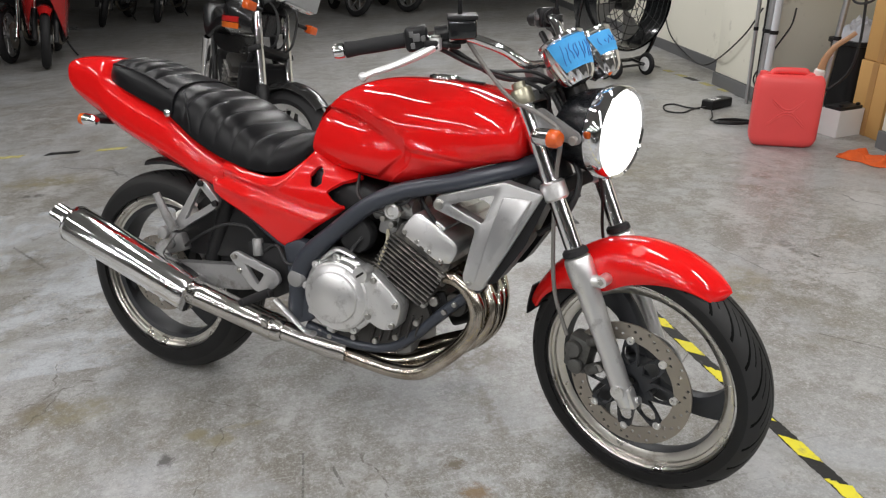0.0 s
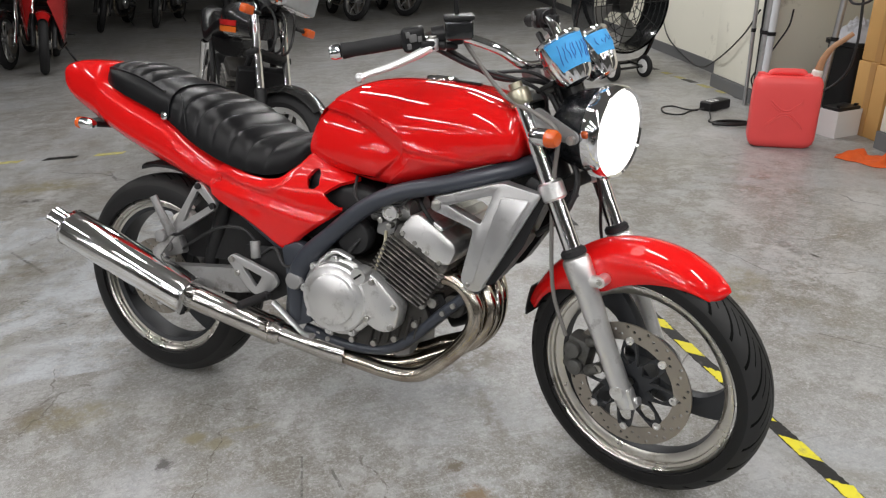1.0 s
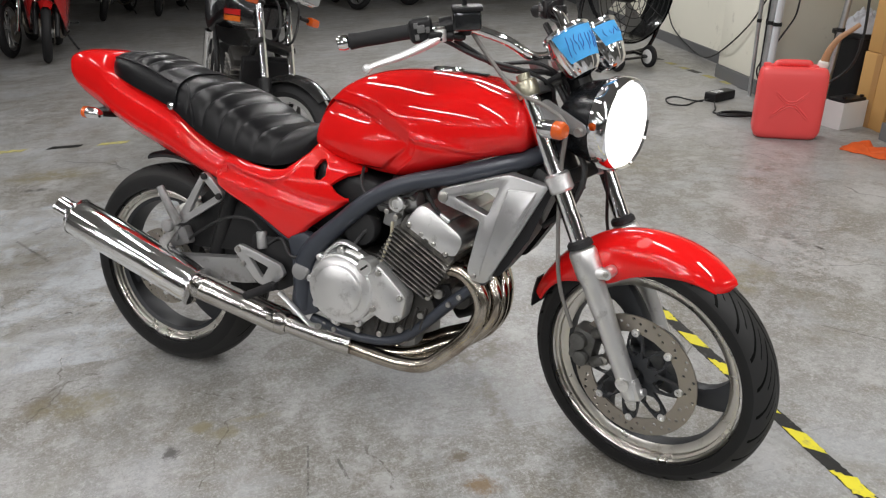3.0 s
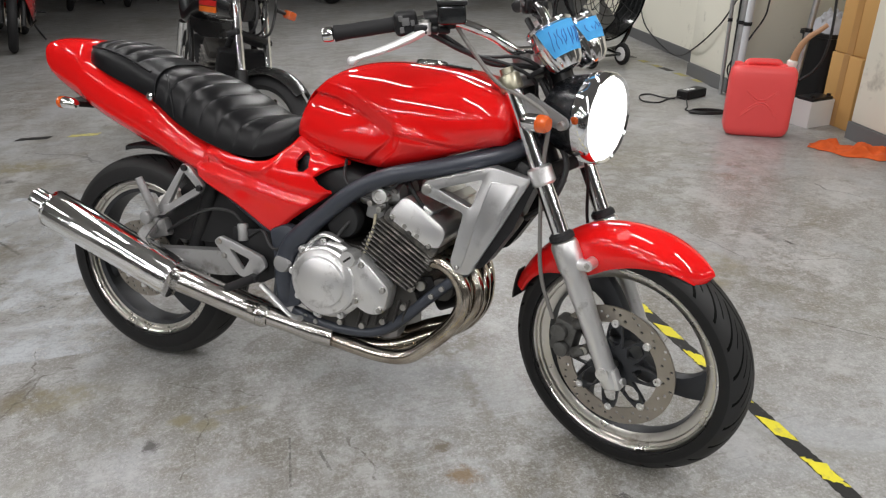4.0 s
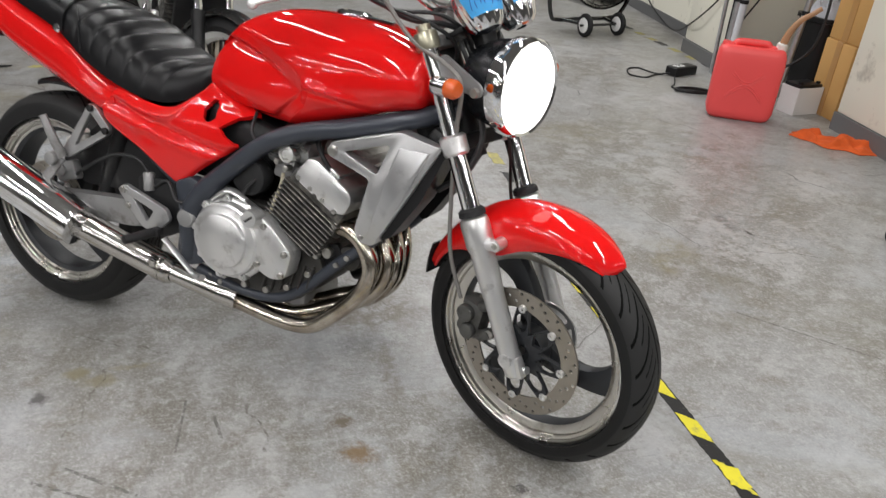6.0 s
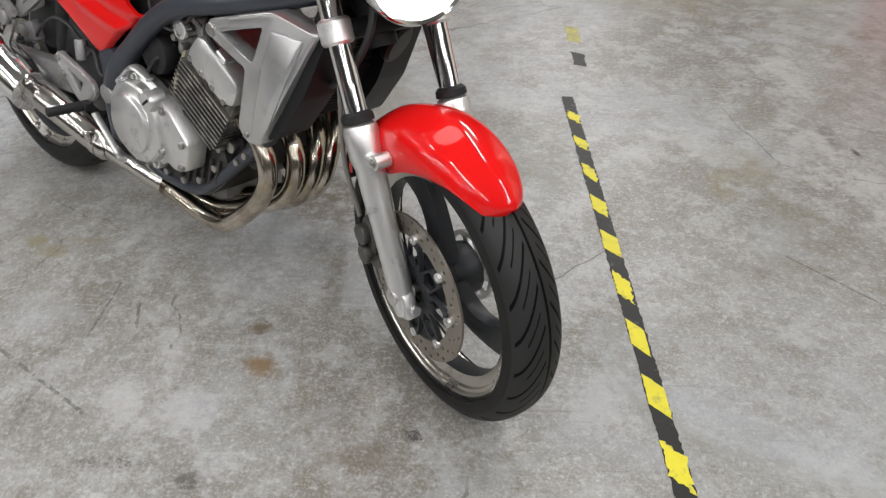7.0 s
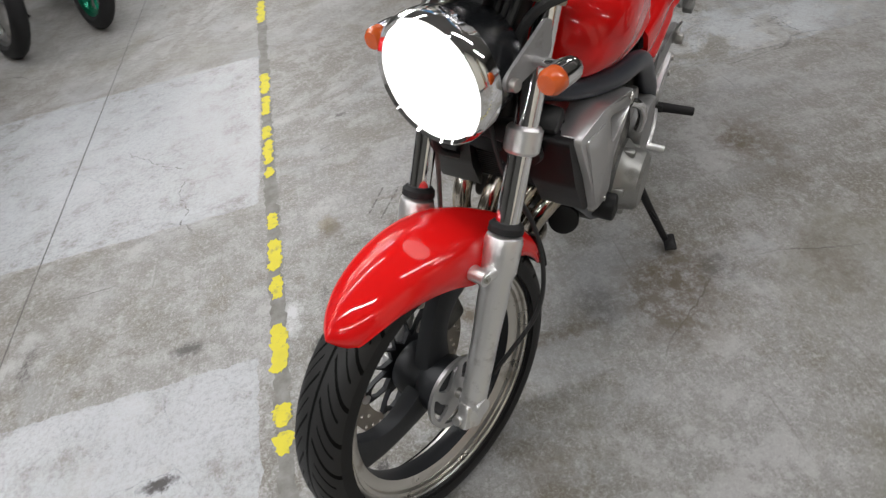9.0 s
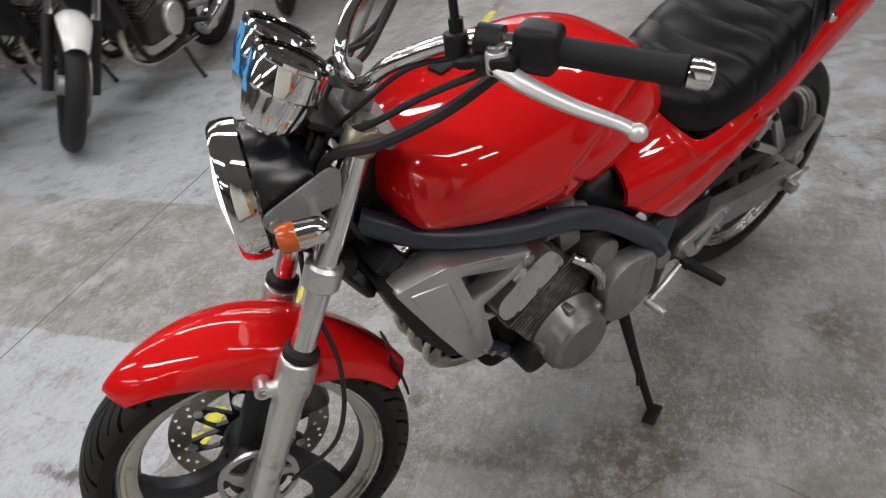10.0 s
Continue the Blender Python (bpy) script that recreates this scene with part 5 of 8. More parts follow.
for s in (-1, 1):
    bm = bmesh.new()
    common, tip = side_columns()
    low_rows, up_rows = [], []
    for x in common + tip:
        zl, zu = lerp(SIDE_LOW, x), lerp(SIDE_UP, x)
        if s > 0 and x > 0.623:
            continue
        a, b = max(zl + 0.002, straight(GAP_LOW, x)), min(zu - 0.001, straight(GAP_UP, x))
        if s > 0:
            a = b = 0.5 * (zl + zu)
        if x in common:
            low_rows.append([Vector((x, s * side_y(x, z), z)) for z in (zl + (a - zl) * j / 36 for j in range(37))])
        up_rows.append([Vector((x, s * side_y(x, z), z)) for z in (b + (zu - b) * j / 24 for j in range(25))])
    skin(bm, low_rows, closed=False)
    skin(bm, up_rows, closed=False)
    bmesh.ops.remove_doubles(bm, verts=bm.verts[:], dist=0.0002)
    bmesh.ops.recalc_face_normals(bm, faces=bm.faces[:])
    if sum(f.normal.y * s for f in bm.faces) < 0:
        bmesh.ops.reverse_faces(bm, faces=bm.faces[:])
    bmesh.ops.solidify(bm, geom=bm.faces[:], thickness=0.010)
    part("side_cover", bm, RED, bike, "glossy red sculpted side cover", sharp=55)
bm = bmesh.new()
box(bm, 0.070, 0.032, 0.042, pose(0.105, -0.112, 0.492, 0, -25, 0), 0.012, 3)
rod(bm, (0.118, -0.112, 0.515), (0.124, -0.112, 0.528), 0.013, seg=16)
part("fluid_bottle", bm, mat("milky_plastic", (0.72, 0.72, 0.68), 0.4, 0.0, 0.05, 10), bike, "milky white fluid bottle")
# tail lamp and rear indicators
bm = bmesh.new()
box(bm, 0.02, 0.10, 0.035, pose(-0.382, 0, 0.812, 0, -30, 0), 0.006)
part("tail_lamp", bm, mat("red_lens", (0.5, 0.01, 0.01), 0.15, coat=0.5), bike, "red tail lamp")
for s in (-1, 1):
    c = Vector((-0.235, s * 0.118, 0.722))
    ind = part("rear_indicator", lathe(bmesh.new(), [(0.006, 0), (0.011, 0.06), (0.0155, 0.3), (0.0172, 0.6), (0.0175, 1)], c + Vector((0.022, 0, 0)), c + Vector((-0.022, 0, 0)), 22), CHROME, bike, "chrome bullet indicator with amber lens")
    part("stalk", rod(bmesh.new(), (-0.225, s * 0.05, 0.715), (-0.228, s * 0.105, 0.721), 0.0085, seg=14), BLACK, ind)
    part("lens", lathe(bmesh.new(), [(0.0172, 0), (0.0178, 0.1), (0.0172, 0.7), (0.012, 0.96), (0, 1)], c + Vector((-0.022, 0, 0)), c + Vector((-0.044, 0, 0)), 22), AMBER, ind, "amber lens")
bm = bmesh.new()
tube(bm, [(0.05, 0, 0.66), (-0.10, 0, 0.69), (-0.26, 0, 0.72), (-0.38, 0, 0.70)], [0.05, 0.055, 0.05, 0.03], 14, 5, 0.35)
part("undertail", bm, BLACK, bike, "black undertail panel")

# frame
frame_ = bmesh.new()
for s in (-1, 1):
    tube(frame_, [(1.095, s * 0.045, 0.775), (1.02, s * 0.105, 0.742), (0.90, s * 0.142, 0.702), (0.775, s * 0.154, 0.664), (0.690, s * 0.156, 0.616), (0.600, s * 0.152, 0.535), (0.530, s * 0.148, 0.462), (0.500, s * 0.146, 0.395), (0.498, s * 0.142, 0.290)], [0.021, 0.021, 0.021, 0.021, 0.021, 0.022, 0.027, 0.027, 0.022], 16, 8)
part("main_frame", frame_, FRAME, bike, "dark blue-grey tubular steel frame")
for s in (-1, 1):
    bm = tube(bmesh.new(), [(1.085, s * 0.05, 0.72), (1.050, s * 0.085, 0.60), (0.985, s * 0.118, 0.475), (0.894, s * 0.122, 0.378), (0.815, s * 0.122, 0.294), (0.764, s * 0.122, 0.256), (0.700, s * 0.122, 0.240), (0.620, s * 0.125, 0.241), (0.520, s * 0.132, 0.262)], 0.0140, 14, 8)
    down = part("down_tube", bm, FRAME, bike, "dark blue-grey frame cradle tube")
    for x, z in ((0.925, 0.408), (0.900, 0.384), (0.560, 0.256), (0.590, 0.248)):
        q = Vector((x, s * 0.134, z))
        part("frame_bolt", rod(bmesh.new(), q, q + Vector((0, s * 0.008, 0)), 0.007, seg=8, ease=0.0015), BOLT, down)
    bm = tube(bmesh.new(), [(0.50, s * 0.135, 0.44), (0.42, s * 0.128, 0.480), (0.25, s * 0.118, 0.575), (0.10, s * 0.105, 0.66), (-0.10, s * 0.09, 0.72)], 0.012, 12, 6)
    part("subframe_tube", bm, FRAME, bike, "dark blue-grey subframe tube")
    cast = rounded([(0.452, 0.478), (0.500, 0.500), (0.552, 0.478), (0.545, 0.400), (0.552, 0.290), (0.500, 0.268), (0.466, 0.300), (0.474, 0.380)], 0.014)
    part("pivot_plate", plate(bmesh.new(), cast, s * 0.126, s * 0.154, bevel=0.006), FRAME, bike, "dark blue-grey cast pivot plate")
    part("splash_panel", plate(bmesh.new(), rounded([(0.330, 0.462), (0.462, 0.470), (0.474, 0.350), (0.420, 0.318), (0.340, 0.330)], 0.014), s * 0.134, s * 0.142, bevel=0.002), BLACK, bike, "black plastic splash panel")
    q = Vector((0.502, s * 0.155, 0.398))
    part("pivot_cap", lathe(bmesh.new(), [(0.024, 0), (0.025, 0.5), (0.021, 0.9), (0.012, 1)], q, q + Vector((0, s * 0.020, 0)), 26), ALLOY_DULL, bike, "grey swingarm pivot cap")

# swingarm, rear mudguard, chain guard
for s in (-1, 1):
    out = rounded([(0.50, 0.425), (0.30, 0.385), (0.02, 0.345), (-0.055, 0.335), (-0.055, 0.288), (0.02, 0.285), (0.30, 0.315), (0.50, 0.36)], 0.015)
    part("swingarm_beam", plate(bmesh.new(), out, s * 0.096, s * 0.132, bevel=0.006), ALLOY_DULL, bike, "grey alloy swingarm beam")
bm = rod(bmesh.new(), (0.48, -0.13, 0.395), (0.48, 0.13, 0.395), 0.030, seg=20)
part("swingarm_pivot", bm, ALLOY_DULL, bike)
rings = []
for i in range(25):
    d = radians(-2 + (108 + 2) * i / 24)
    rr = 0.332 - 0.008 * math.sin(d)
    hw = lerp([(0, 0.082), (0.5, 0.080), (1, 0.066)], i / 24)
    row = []
    for j in range(13):
        t = -1 + j / 6
        row.append(Vector((math.cos(d) * (rr - 0.018 * abs(t) ** 3), hw * math.sin(t * math.pi / 2), R_REAR + math.sin(d) * (rr - 0.018 * abs(t) ** 3))))
    rings.append(row)
part("rear_mudguard", thicken(skin(bmesh.new(), rings, closed=False), 0.004), BLACK, bike, "black plastic rear mudguard")
out = rounded([(0.02, 0.425), (0.16, 0.56), (0.30, 0.60), (0.44, 0.50), (0.47, 0.42), (0.30, 0.395), (0.10, 0.375)], 0.02)
part("inner_guard", plate(bmesh.new(), out, -0.085, -0.092, bevel=0.002), BLACK, bike, "black plastic splash guard")
part("chain_guard", plate(bmesh.new(), rounded([(-0.10, 0.40), (0.0, 0.435), (0.28, 0.465), (0.44, 0.47), (0.44, 0.44), (0.25, 0.425), (0.0, 0.40)], 0.01), 0.060, 0.105, bevel=0.004), BLACK, bike, "black chain guard")
bm = bmesh.new()
for z in (0.0, 1.0):
    pts = [(0.0, 0.088, R_REAR + 0.094), (0.25, 0.090, 0.425), (0.52, 0.092, 0.425)] if z else [(0.0, 0.088, R_REAR - 0.094), (0.25, 0.090, 0.285), (0.52, 0.092, 0.36)]
    tube(bm, pts, 0.008, 8, 6, 0.7)
part("chain", bm, mat("chain_steel", (0.10, 0.09, 0.07), 0.45, 0.8), bike, "oily drive chain")
for s in (-1, 1):
    bm = rod(bmesh.new(), (0.16, s * 0.075, 0.36), (0.25, s * 0.10, 0.60), 0.022, seg=16)
    part("rear_shock", bm, BLACK, bike)


# engine
UP = Vector((0.5, 0, 0.866))
ALONG = Vector((0.866, 0, -0.5))
CYL0 = Vector((0.774, 0, 0.425))
TILT_M = Matrix(((ALONG.x, 0, UP.x, 0), (0, 1, 0, 0), (ALONG.z, 0, UP.z, 0), (0, 0, 0, 1)))
bm = bmesh.new()
out = rounded([(0.520, 0.440), (0.640, 0.480), (0.730, 0.465), (0.850, 0.395), (0.870, 0.330), (0.800, 0.255), (0.620, 0.245), (0.525, 0.290)], 0.03)
engine = part("engine", plate(bm, out, -0.128, 0.128, bevel=0.008), CASE, bike, "four-cylinder engine with cast grey cases and black fins")
bm = bmesh.new()
box(bm, 0.135, 0.280, 0.120, Matrix.Translation(CYL0 + UP * 0.060) @ TILT_M, 0.006)
block = part("cylinder_block", bm, FINS, engine, "blackened finned cylinder block")
for k in range(10):
    bm = bmesh.new()
    box(bm, 0.165 if k else 0.15, 0.312, 0.0042, Matrix.Translation(CYL0 + UP * (0.006 + 0.0112 * k)) @ TILT_M, 0.0015, 1)
    part("fin", bm, FINS, block)
bm = bmesh.new()
box(bm, 0.158, 0.300, 0.040, Matrix.Translation(CYL0 + UP * 0.128) @ TILT_M, 0.010)
part("cylinder_head", bm, FINS, engine, "blackened cylinder head")
bm = bmesh.new()
plate(bm, rounded([(0.780, 0.566), (0.790, 0.590), (0.815, 0.621), (0.836, 0.621), (0.924, 0.566), (0.930, 0.545), (0.916, 0.511), (0.884, 0.508)], 0.010, 3), 0.160, -0.160, bevel=0.020)
box(bm, 0.030, 0.312, 0.010, Matrix.Translation(CYL0 + UP * 0.203 + ALONG * 0.004) @ TILT_M, 0.004, 3)
hcover = part("head_cover", bm, ALLOY, engine, "polished alloy cam cover")
for s in (-1, 1):
    for dx in (-0.055, 0.0, 0.055):
        q = CYL0 + UP * 0.130 + ALONG * dx + Vector((0, s * 0.150, 0))
        part("head_bolt", rod(bmesh.new(), q, q + Vector((0, s * 0.010, 0)), 0.007, seg=8, ease=0.0015), CASE, block)
# clutch cover, right
cc = Vector((0.632, 0, 0.382))
bm = lathe(bmesh.new(), [(0.101, 0), (0.102, 0.30), (0.098, 0.38), (0.091, 0.42), (0.089, 0.70), (0.084, 0.77), (0.068, 0.80), (0.0655, 0.83), (0.0640, 0.96), (0.060, 1.0), (0.0, 1.0)], cc + Vector((0, -0.140, 0)), cc + Vector((0, -0.205, 0)), 56)
clutch = part("clutch_cover", bm, ALLOY, engine, "round cast clutch cover")
for k in range(9):
    a = 2 * math.pi * k / 9 + 0.3
    q = cc + Vector((0.097 * math.cos(a), -0.150, 0.097 * math.sin(a)))
    bm = rod(bmesh.new(), q, q + Vector((0, -0.022, 0)), 0.0105, seg=14, ease=0.002)
    rod(bm, q + Vector((0, -0.022, 0)), q + Vector((0, -0.028, 0)), 0.006, seg=6)
    part("cover_bolt", bm, ALLOY, clutch)
pk = rounded([(0.700, 0.472), (0.735, 0.462), (0.812, 0.395), (0.800, 0.330), (0.760, 0.318), (0.700, 0.345)], 0.018)
pickup = part("pickup_cover", plate(bmesh.new(), pk, -0.140, -0.186, bevel=0.007), ALLOY, engine, "cast alloy pickup cover")
for x, z in ((0.735, 0.445), (0.795, 0.392), (0.790, 0.340), (0.725, 0.350)):
    part("cover_bolt", rod(bmesh.new(), (x, -0.184, z), (x, -0.194, z), 0.0075, seg=10, ease=0.002), BOLT, pickup)
bm = lathe(bmesh.new(), [(0.022, 0), (0.022, 0.7), (0.019, 1.0)], (0.706, -0.170, 0.458), (0.706, -0.206, 0.458), 28)
tcap = part("timing_cap", bm, ALLOY, engine, "alloy timing plug with a slot")
bm = bmesh.new()
box(bm, 0.024, 0.002, 0.005, pose(0.706, -0.206, 0.458, 0, -40, 0), 0)
part("slot", bm, BLACK, tcap)
bm = tube(bmesh.new(), [(0.585, -0.175, 0.470), (0.625, -0.172, 0.500), (0.672, -0.170, 0.488)], [0.010, 0.014, 0.009], 10, 5, 0.5)
part("clutch_arm", bm, ALLOY, engine, "alloy clutch release arm")
# left side covers; worn alloy, darkened further to stand for weaker light there
ALLOY_WORN_DIM = mat("weathered_dim_alloy", (0.32, 0.32, 0.31), 0.40, 0.85, 0.12, 12, bump=0.2, bscale=300, dirt=(0.16, 0.15, 0.14), dirt_amount=0.3, dirt_scale=20)
gc = Vector((0.768, 0, 0.378))
bm = lathe(bmesh.new(), [(0.082, 0), (0.084, 0.3), (0.076, 0.42), (0.070, 0.55), (0.066, 0.9), (0.058, 1.0), (0.0, 1.0)], gc + Vector((0, 0.140, 0)), gc + Vector((0, 0.215, 0)), 48)
gen = part("generator_cover", bm, ALLOY_WORN_DIM, engine, "round cast generator cover")
for k in range(5):
    a = 2 * math.pi * k / 5 + 0.2
    bm = bmesh.new()
    box(bm, 0.020, 0.045, 0.018, Matrix.Translation(gc + Vector((0.073 * math.cos(a), 0.165, 0.073 * math.sin(a)))) @ pose(0, 0, 0, 0, -math.degrees(a), 0), 0.005)
    part("cover_lug", bm, ALLOY_WORN_DIM, gen)
sc = rounded([(0.535, 0.455), (0.625, 0.478), (0.680, 0.440), (0.672, 0.330), (0.600, 0.295), (0.530, 0.330)], 0.03)
part("sprocket_cover", plate(bmesh.new(), sc, 0.140, 0.182, bevel=0.010), ALLOY_DULL, engine, "cast sprocket cover")
bm = rod(bmesh.new(), (0.66, 0.05, 0.495), (0.66, 0.150, 0.495), 0.038, seg=28, ease=0.006)
part("starter_motor", bm, ALLOY_DULL, engine, "round starter motor")
part("coolant_pipe", tube(bmesh.new(), [(0.755, 0.155, 0.56), (0.735, 0.172, 0.545), (0.705, 0.178, 0.50), (0.690, 0.172, 0.455)], 0.010, 12, 6), CHROME, engine, "bright coolant pipe")
bm = rod(bmesh.new(), (0.84, 0.065, 0.30), (0.895, 0.078, 0.325), 0.034, seg=24, ease=0.006)
part("oil_filter", bm, BLACK, engine, "black oil filter")
part("water_pump", rod(bmesh.new(), (0.845, 0.13, 0.36), (0.845, 0.178, 0.36), 0.036, seg=24, ease=0.006), BLACK, engine)
bm = bmesh.new()
box(bm, 0.20, 0.17, 0.055, pose(0.70, 0, 0.232), 0.016)
part("oil_pan", bm, ALLOY_DULL, engine, "stained alloy oil pan")
# carburettors and airbox
for y in (-0.105, -0.035, 0.035, 0.105):
    bm = rod(bmesh.new(), (0.795, y, 0.615), (0.690, y, 0.600), 0.024, seg=18)
    box(bm, 0.05, 0.046, 0.06, pose(0.735, y, 0.575, 0, 10, 0), 0.008)
    rod(bm, (0.735, y, 0.60), (0.745, y, 0.655), 0.025, seg=18, ease=0.005)
    part("carburettor", bm, ALLOY_DULL, bike, "dull alloy carburettor")
part("throttle_cam", rod(bmesh.new(), (0.752, -0.135, 0.612), (0.752, -0.152, 0.612), 0.020, seg=18, ease=0.003), ALLOY, bike)
bm = bmesh.new()
box(bm, 0.20, 0.23, 0.19, pose(0.585, 0, 0.575, 0, 12, 0), 0.03, 3)
part("airbox", bm, BLACK, bike, "black airbox")
bm = bmesh.new()
rod(bm, (0.655, -0.105, 0.535), (0.655, -0.150, 0.535), 0.045, seg=24, ease=0.008)
part("breather_box", bm, RUBBER, bike, "black rubber breather duct")
bm = bmesh.new()
box(bm, 0.34, 0.18, 0.10, pose(0.28, 0, 0.60, 0, 18, 0), 0.02)
part("battery_box", bm, BLACK, bike, "black battery box under the seat")

# radiator with shrouds, which lean in towards the front and the foot
def fold_in(x, z):
    return 0.24 * max(0, x - 0.90) + 0.10 * max(0, 0.56 - z) + 0.25 * max(0, 0.95 - x)


RAD_M = pose(1.018, 0, 0.586, 0, 27, 0)
bm = bmesh.new()
box(bm, 0.036, 0.244, 0.240, RAD_M @ pose(0, 0, 0.012), 0.010)
radiator = part("radiator", bm, BLACK, bike, "black radiator between silver shrouds")
for k in range(23):
    bm = bmesh.new()
    box(bm, 0.006, 0.205, 0.0035, RAD_M @ pose(0.020, 0, -0.092 + 0.0092 * k), 0)
    part("core_fin", bm, RUBBER, radiator)
bm = bmesh.new()
box(bm, 0.05, 0.205, 0.035, RAD_M @ pose(0, 0, 0.140), 0.010)
part("header_tank", bm, BLACK, radiator)
for s in (-1, 1):
    outer = rounded([(1.107, 0.702), (1.022, 0.722), (0.872, 0.670), (0.862, 0.642), (0.972, 0.612), (0.950, 0.490), (0.964, 0.464), (0.994, 0.462), (1.052, 0.582)], 0.012)
    tri = rounded([(0.908, 0.658), (1.006, 0.692), (0.986, 0.624)], 0.008)
    bm = plate(bmesh.new(), outer, s * 0.160, s * 0.192, [tri], bevel=0.008)
    for v in bm.verts:
        v.co.y -= s * fold_in(v.co.x, v.co.z)
    shroud = part("radiator_shroud", bm, SILVER, radiator, "silver painted radiator shroud")
    face = rounded([(1.024, 0.690), (1.086, 0.688), (1.070, 0.646), (1.018, 0.510), (0.998, 0.474), (0.976, 0.480), (1.008, 0.625)], 0.006)
    bm = plate(bmesh.new(), face, s * 0.186, s * 0.1955, bevel=0.0095)
    for v in bm.verts:
        v.co.y -= s * fold_in(v.co.x, v.co.z)
    part("raised_face", bm, SILVER, shroud)
    lip = skin(bmesh.new(), [[Vector((x, s * (y0 + (0.098 - y0) * k / 4), z + 0.006 * math.sin(math.pi * k / 4) - 0.001 * k)) for k in range(5)] for x, z, y0 in ((1.100, 0.701, 0.142), (1.060, 0.711, 0.152), (1.022, 0.719, 0.160), (0.975, 0.703, 0.170), (0.930, 0.688, 0.176))], closed=False)
    part("top_flange", thicken(lip, 0.004), SILVER, shroud)
    for x, z, r in ((0.880, 0.653, 0.012), (0.966, 0.478, 0.006)):
        yy = 0.192 - fold_in(x, z)
        part("shroud_bolt", rod(bmesh.new(), (x, s * (yy - 0.01), z), (x, s * (yy + 0.004), z), r, seg=16, ease=0.002), BOLT, shroud)
for s in (-1, 1):
    out = rounded([(1.118, 0.700), (1.080, 0.704), (1.030, 0.585), (0.985, 0.505), (1.004, 0.476), (1.022, 0.484), (1.078, 0.580)], 0.010)
    bm = plate(bmesh.new(), out, s * 0.100, s * 0.180)
    for v in bm.verts:
        v.co.y -= s * fold_in(v.co.x, v.co.z)
    part("side_cowl", bm, BLACK, radiator, "black plastic radiator side cowl")
part("horn", lathe(bmesh.new(), [(0.02, 0), (0.036, 0.3), (0.040, 0.8), (0.034, 1)], (1.105, 0.045, 0.675), (1.130, 0.050, 0.665), 24), BLACK, bike, "black horn", None)

# exhaust: four headers into one, silencer on the right
HEADERS = (
    [(0.885, -0.120, 0.470), (0.920, -0.122, 0.466), (0.954, -0.124, 0.444), (0.976, -0.125, 0.405), (0.976, -0.125, 0.362), (0.952, -0.125, 0.312), (0.904, -0.125, 0.256), (0.848, -0.125, 0.208), (0.778, -0.124, 0.193), (0.680, -0.122, 0.198), (0.590, -0.120, 0.207)],
    [(0.885, -0.045, 0.470), (0.930, -0.048, 0.466), (0.970, -0.056, 0.432), (0.990, -0.063, 0.390), (0.982, -0.066, 0.338), (0.944, -0.070, 0.290), (0.878, -0.074, 0.252), (0.804, -0.082, 0.214), (0.740, -0.090, 0.200), (0.600, -0.104, 0.208)],
    [(0.885, 0.032, 0.470), (0.925, 0.029, 0.465), (0.966, 0.012, 0.434), (0.988, -0.010, 0.390), (0.986, -0.022, 0.338), (0.954, -0.026, 0.288), (0.885, -0.034, 0.248), (0.800, -0.060, 0.216), (0.600, -0.090, 0.216)],
    [(0.885, 0.095, 0.470), (0.922, 0.090, 0.466), (0.962, 0.066, 0.434), (0.984, 0.040, 0.388), (0.984, 0.022, 0.334), (0.956, 0.016, 0.288), (0.905, 0.020, 0.266), (0.850, 0.010, 0.244), (0.780, -0.040, 0.224), (0.600, -0.080, 0.222)],
)
for pts in HEADERS:
    part("exhaust_header", tube(bmesh.new(), pts, 0.0198, 18, 6), PIPE, bike, "heat-stained steel exhaust header")
bm = tube(bmesh.new(), [(0.635, -0.112, 0.208), (0.585, -0.118, 0.212), (0.52, -0.130, 0.222), (0.455, -0.142, 0.235)], [0.036, 0.034, 0.028, 0.027], 20, 6)
part("collector", bm, STAINLESS, bike, "steel exhaust collector")
bm = lathe(bmesh.new(), [(0.029, 0), (0.0365, 0.04), (0.0365, 0.93), (0.030, 1.0)], (0.455, -0.142, 0.232), (0.150, -0.175, 0.302), 36)
part("link_pipe", bm, STAINLESS, bike, "polished steel link pipe with clamp")
bm = rod(bmesh.new(), (0.430, -0.146, 0.239), (0.412, -0.148, 0.243), 0.038, seg=32)
box(bm, 0.018, 0.02, 0.022, pose(0.42, -0.178, 0.262), 0.003)
part("pipe_clamp", bm, STAINLESS, bike, "steel exhaust clamp")
m0, m1 = Vector((0.180, -0.177, 0.293)), Vector((-0.215, -0.214, 0.436))
muffler = part("muffler", lathe(bmesh.new(), [(0.036, 0), (0.054, 0.015), (0.0565, 0.04), (0.0545, 0.97), (0.051, 0.99), (0.034, 1.0)], m0, m1, 56), MUFFLER, bike, "polished chrome exhaust silencer")
md = (m1 - m0).normalized()
for a, b, r in ((0.0, 0.014, 0.058), (0.985, 1.0, 0.0555)):
    part("end_band", lathe(bmesh.new(), [(r - 0.003, 0), (r, 0.2), (r, 0.8), (r - 0.003, 1)], m0.lerp(m1, a), m0.lerp(m1, b), 48), CHROME, muffler)
part("tip", lathe(bmesh.new(), [(0.030, 0), (0.030, 1), (0.026, 1.0), (0.026, 0.2), (0, 0.2)], m1, m1 + md * 0.062, 32), CHROME, muffler, "chrome tail pipe")

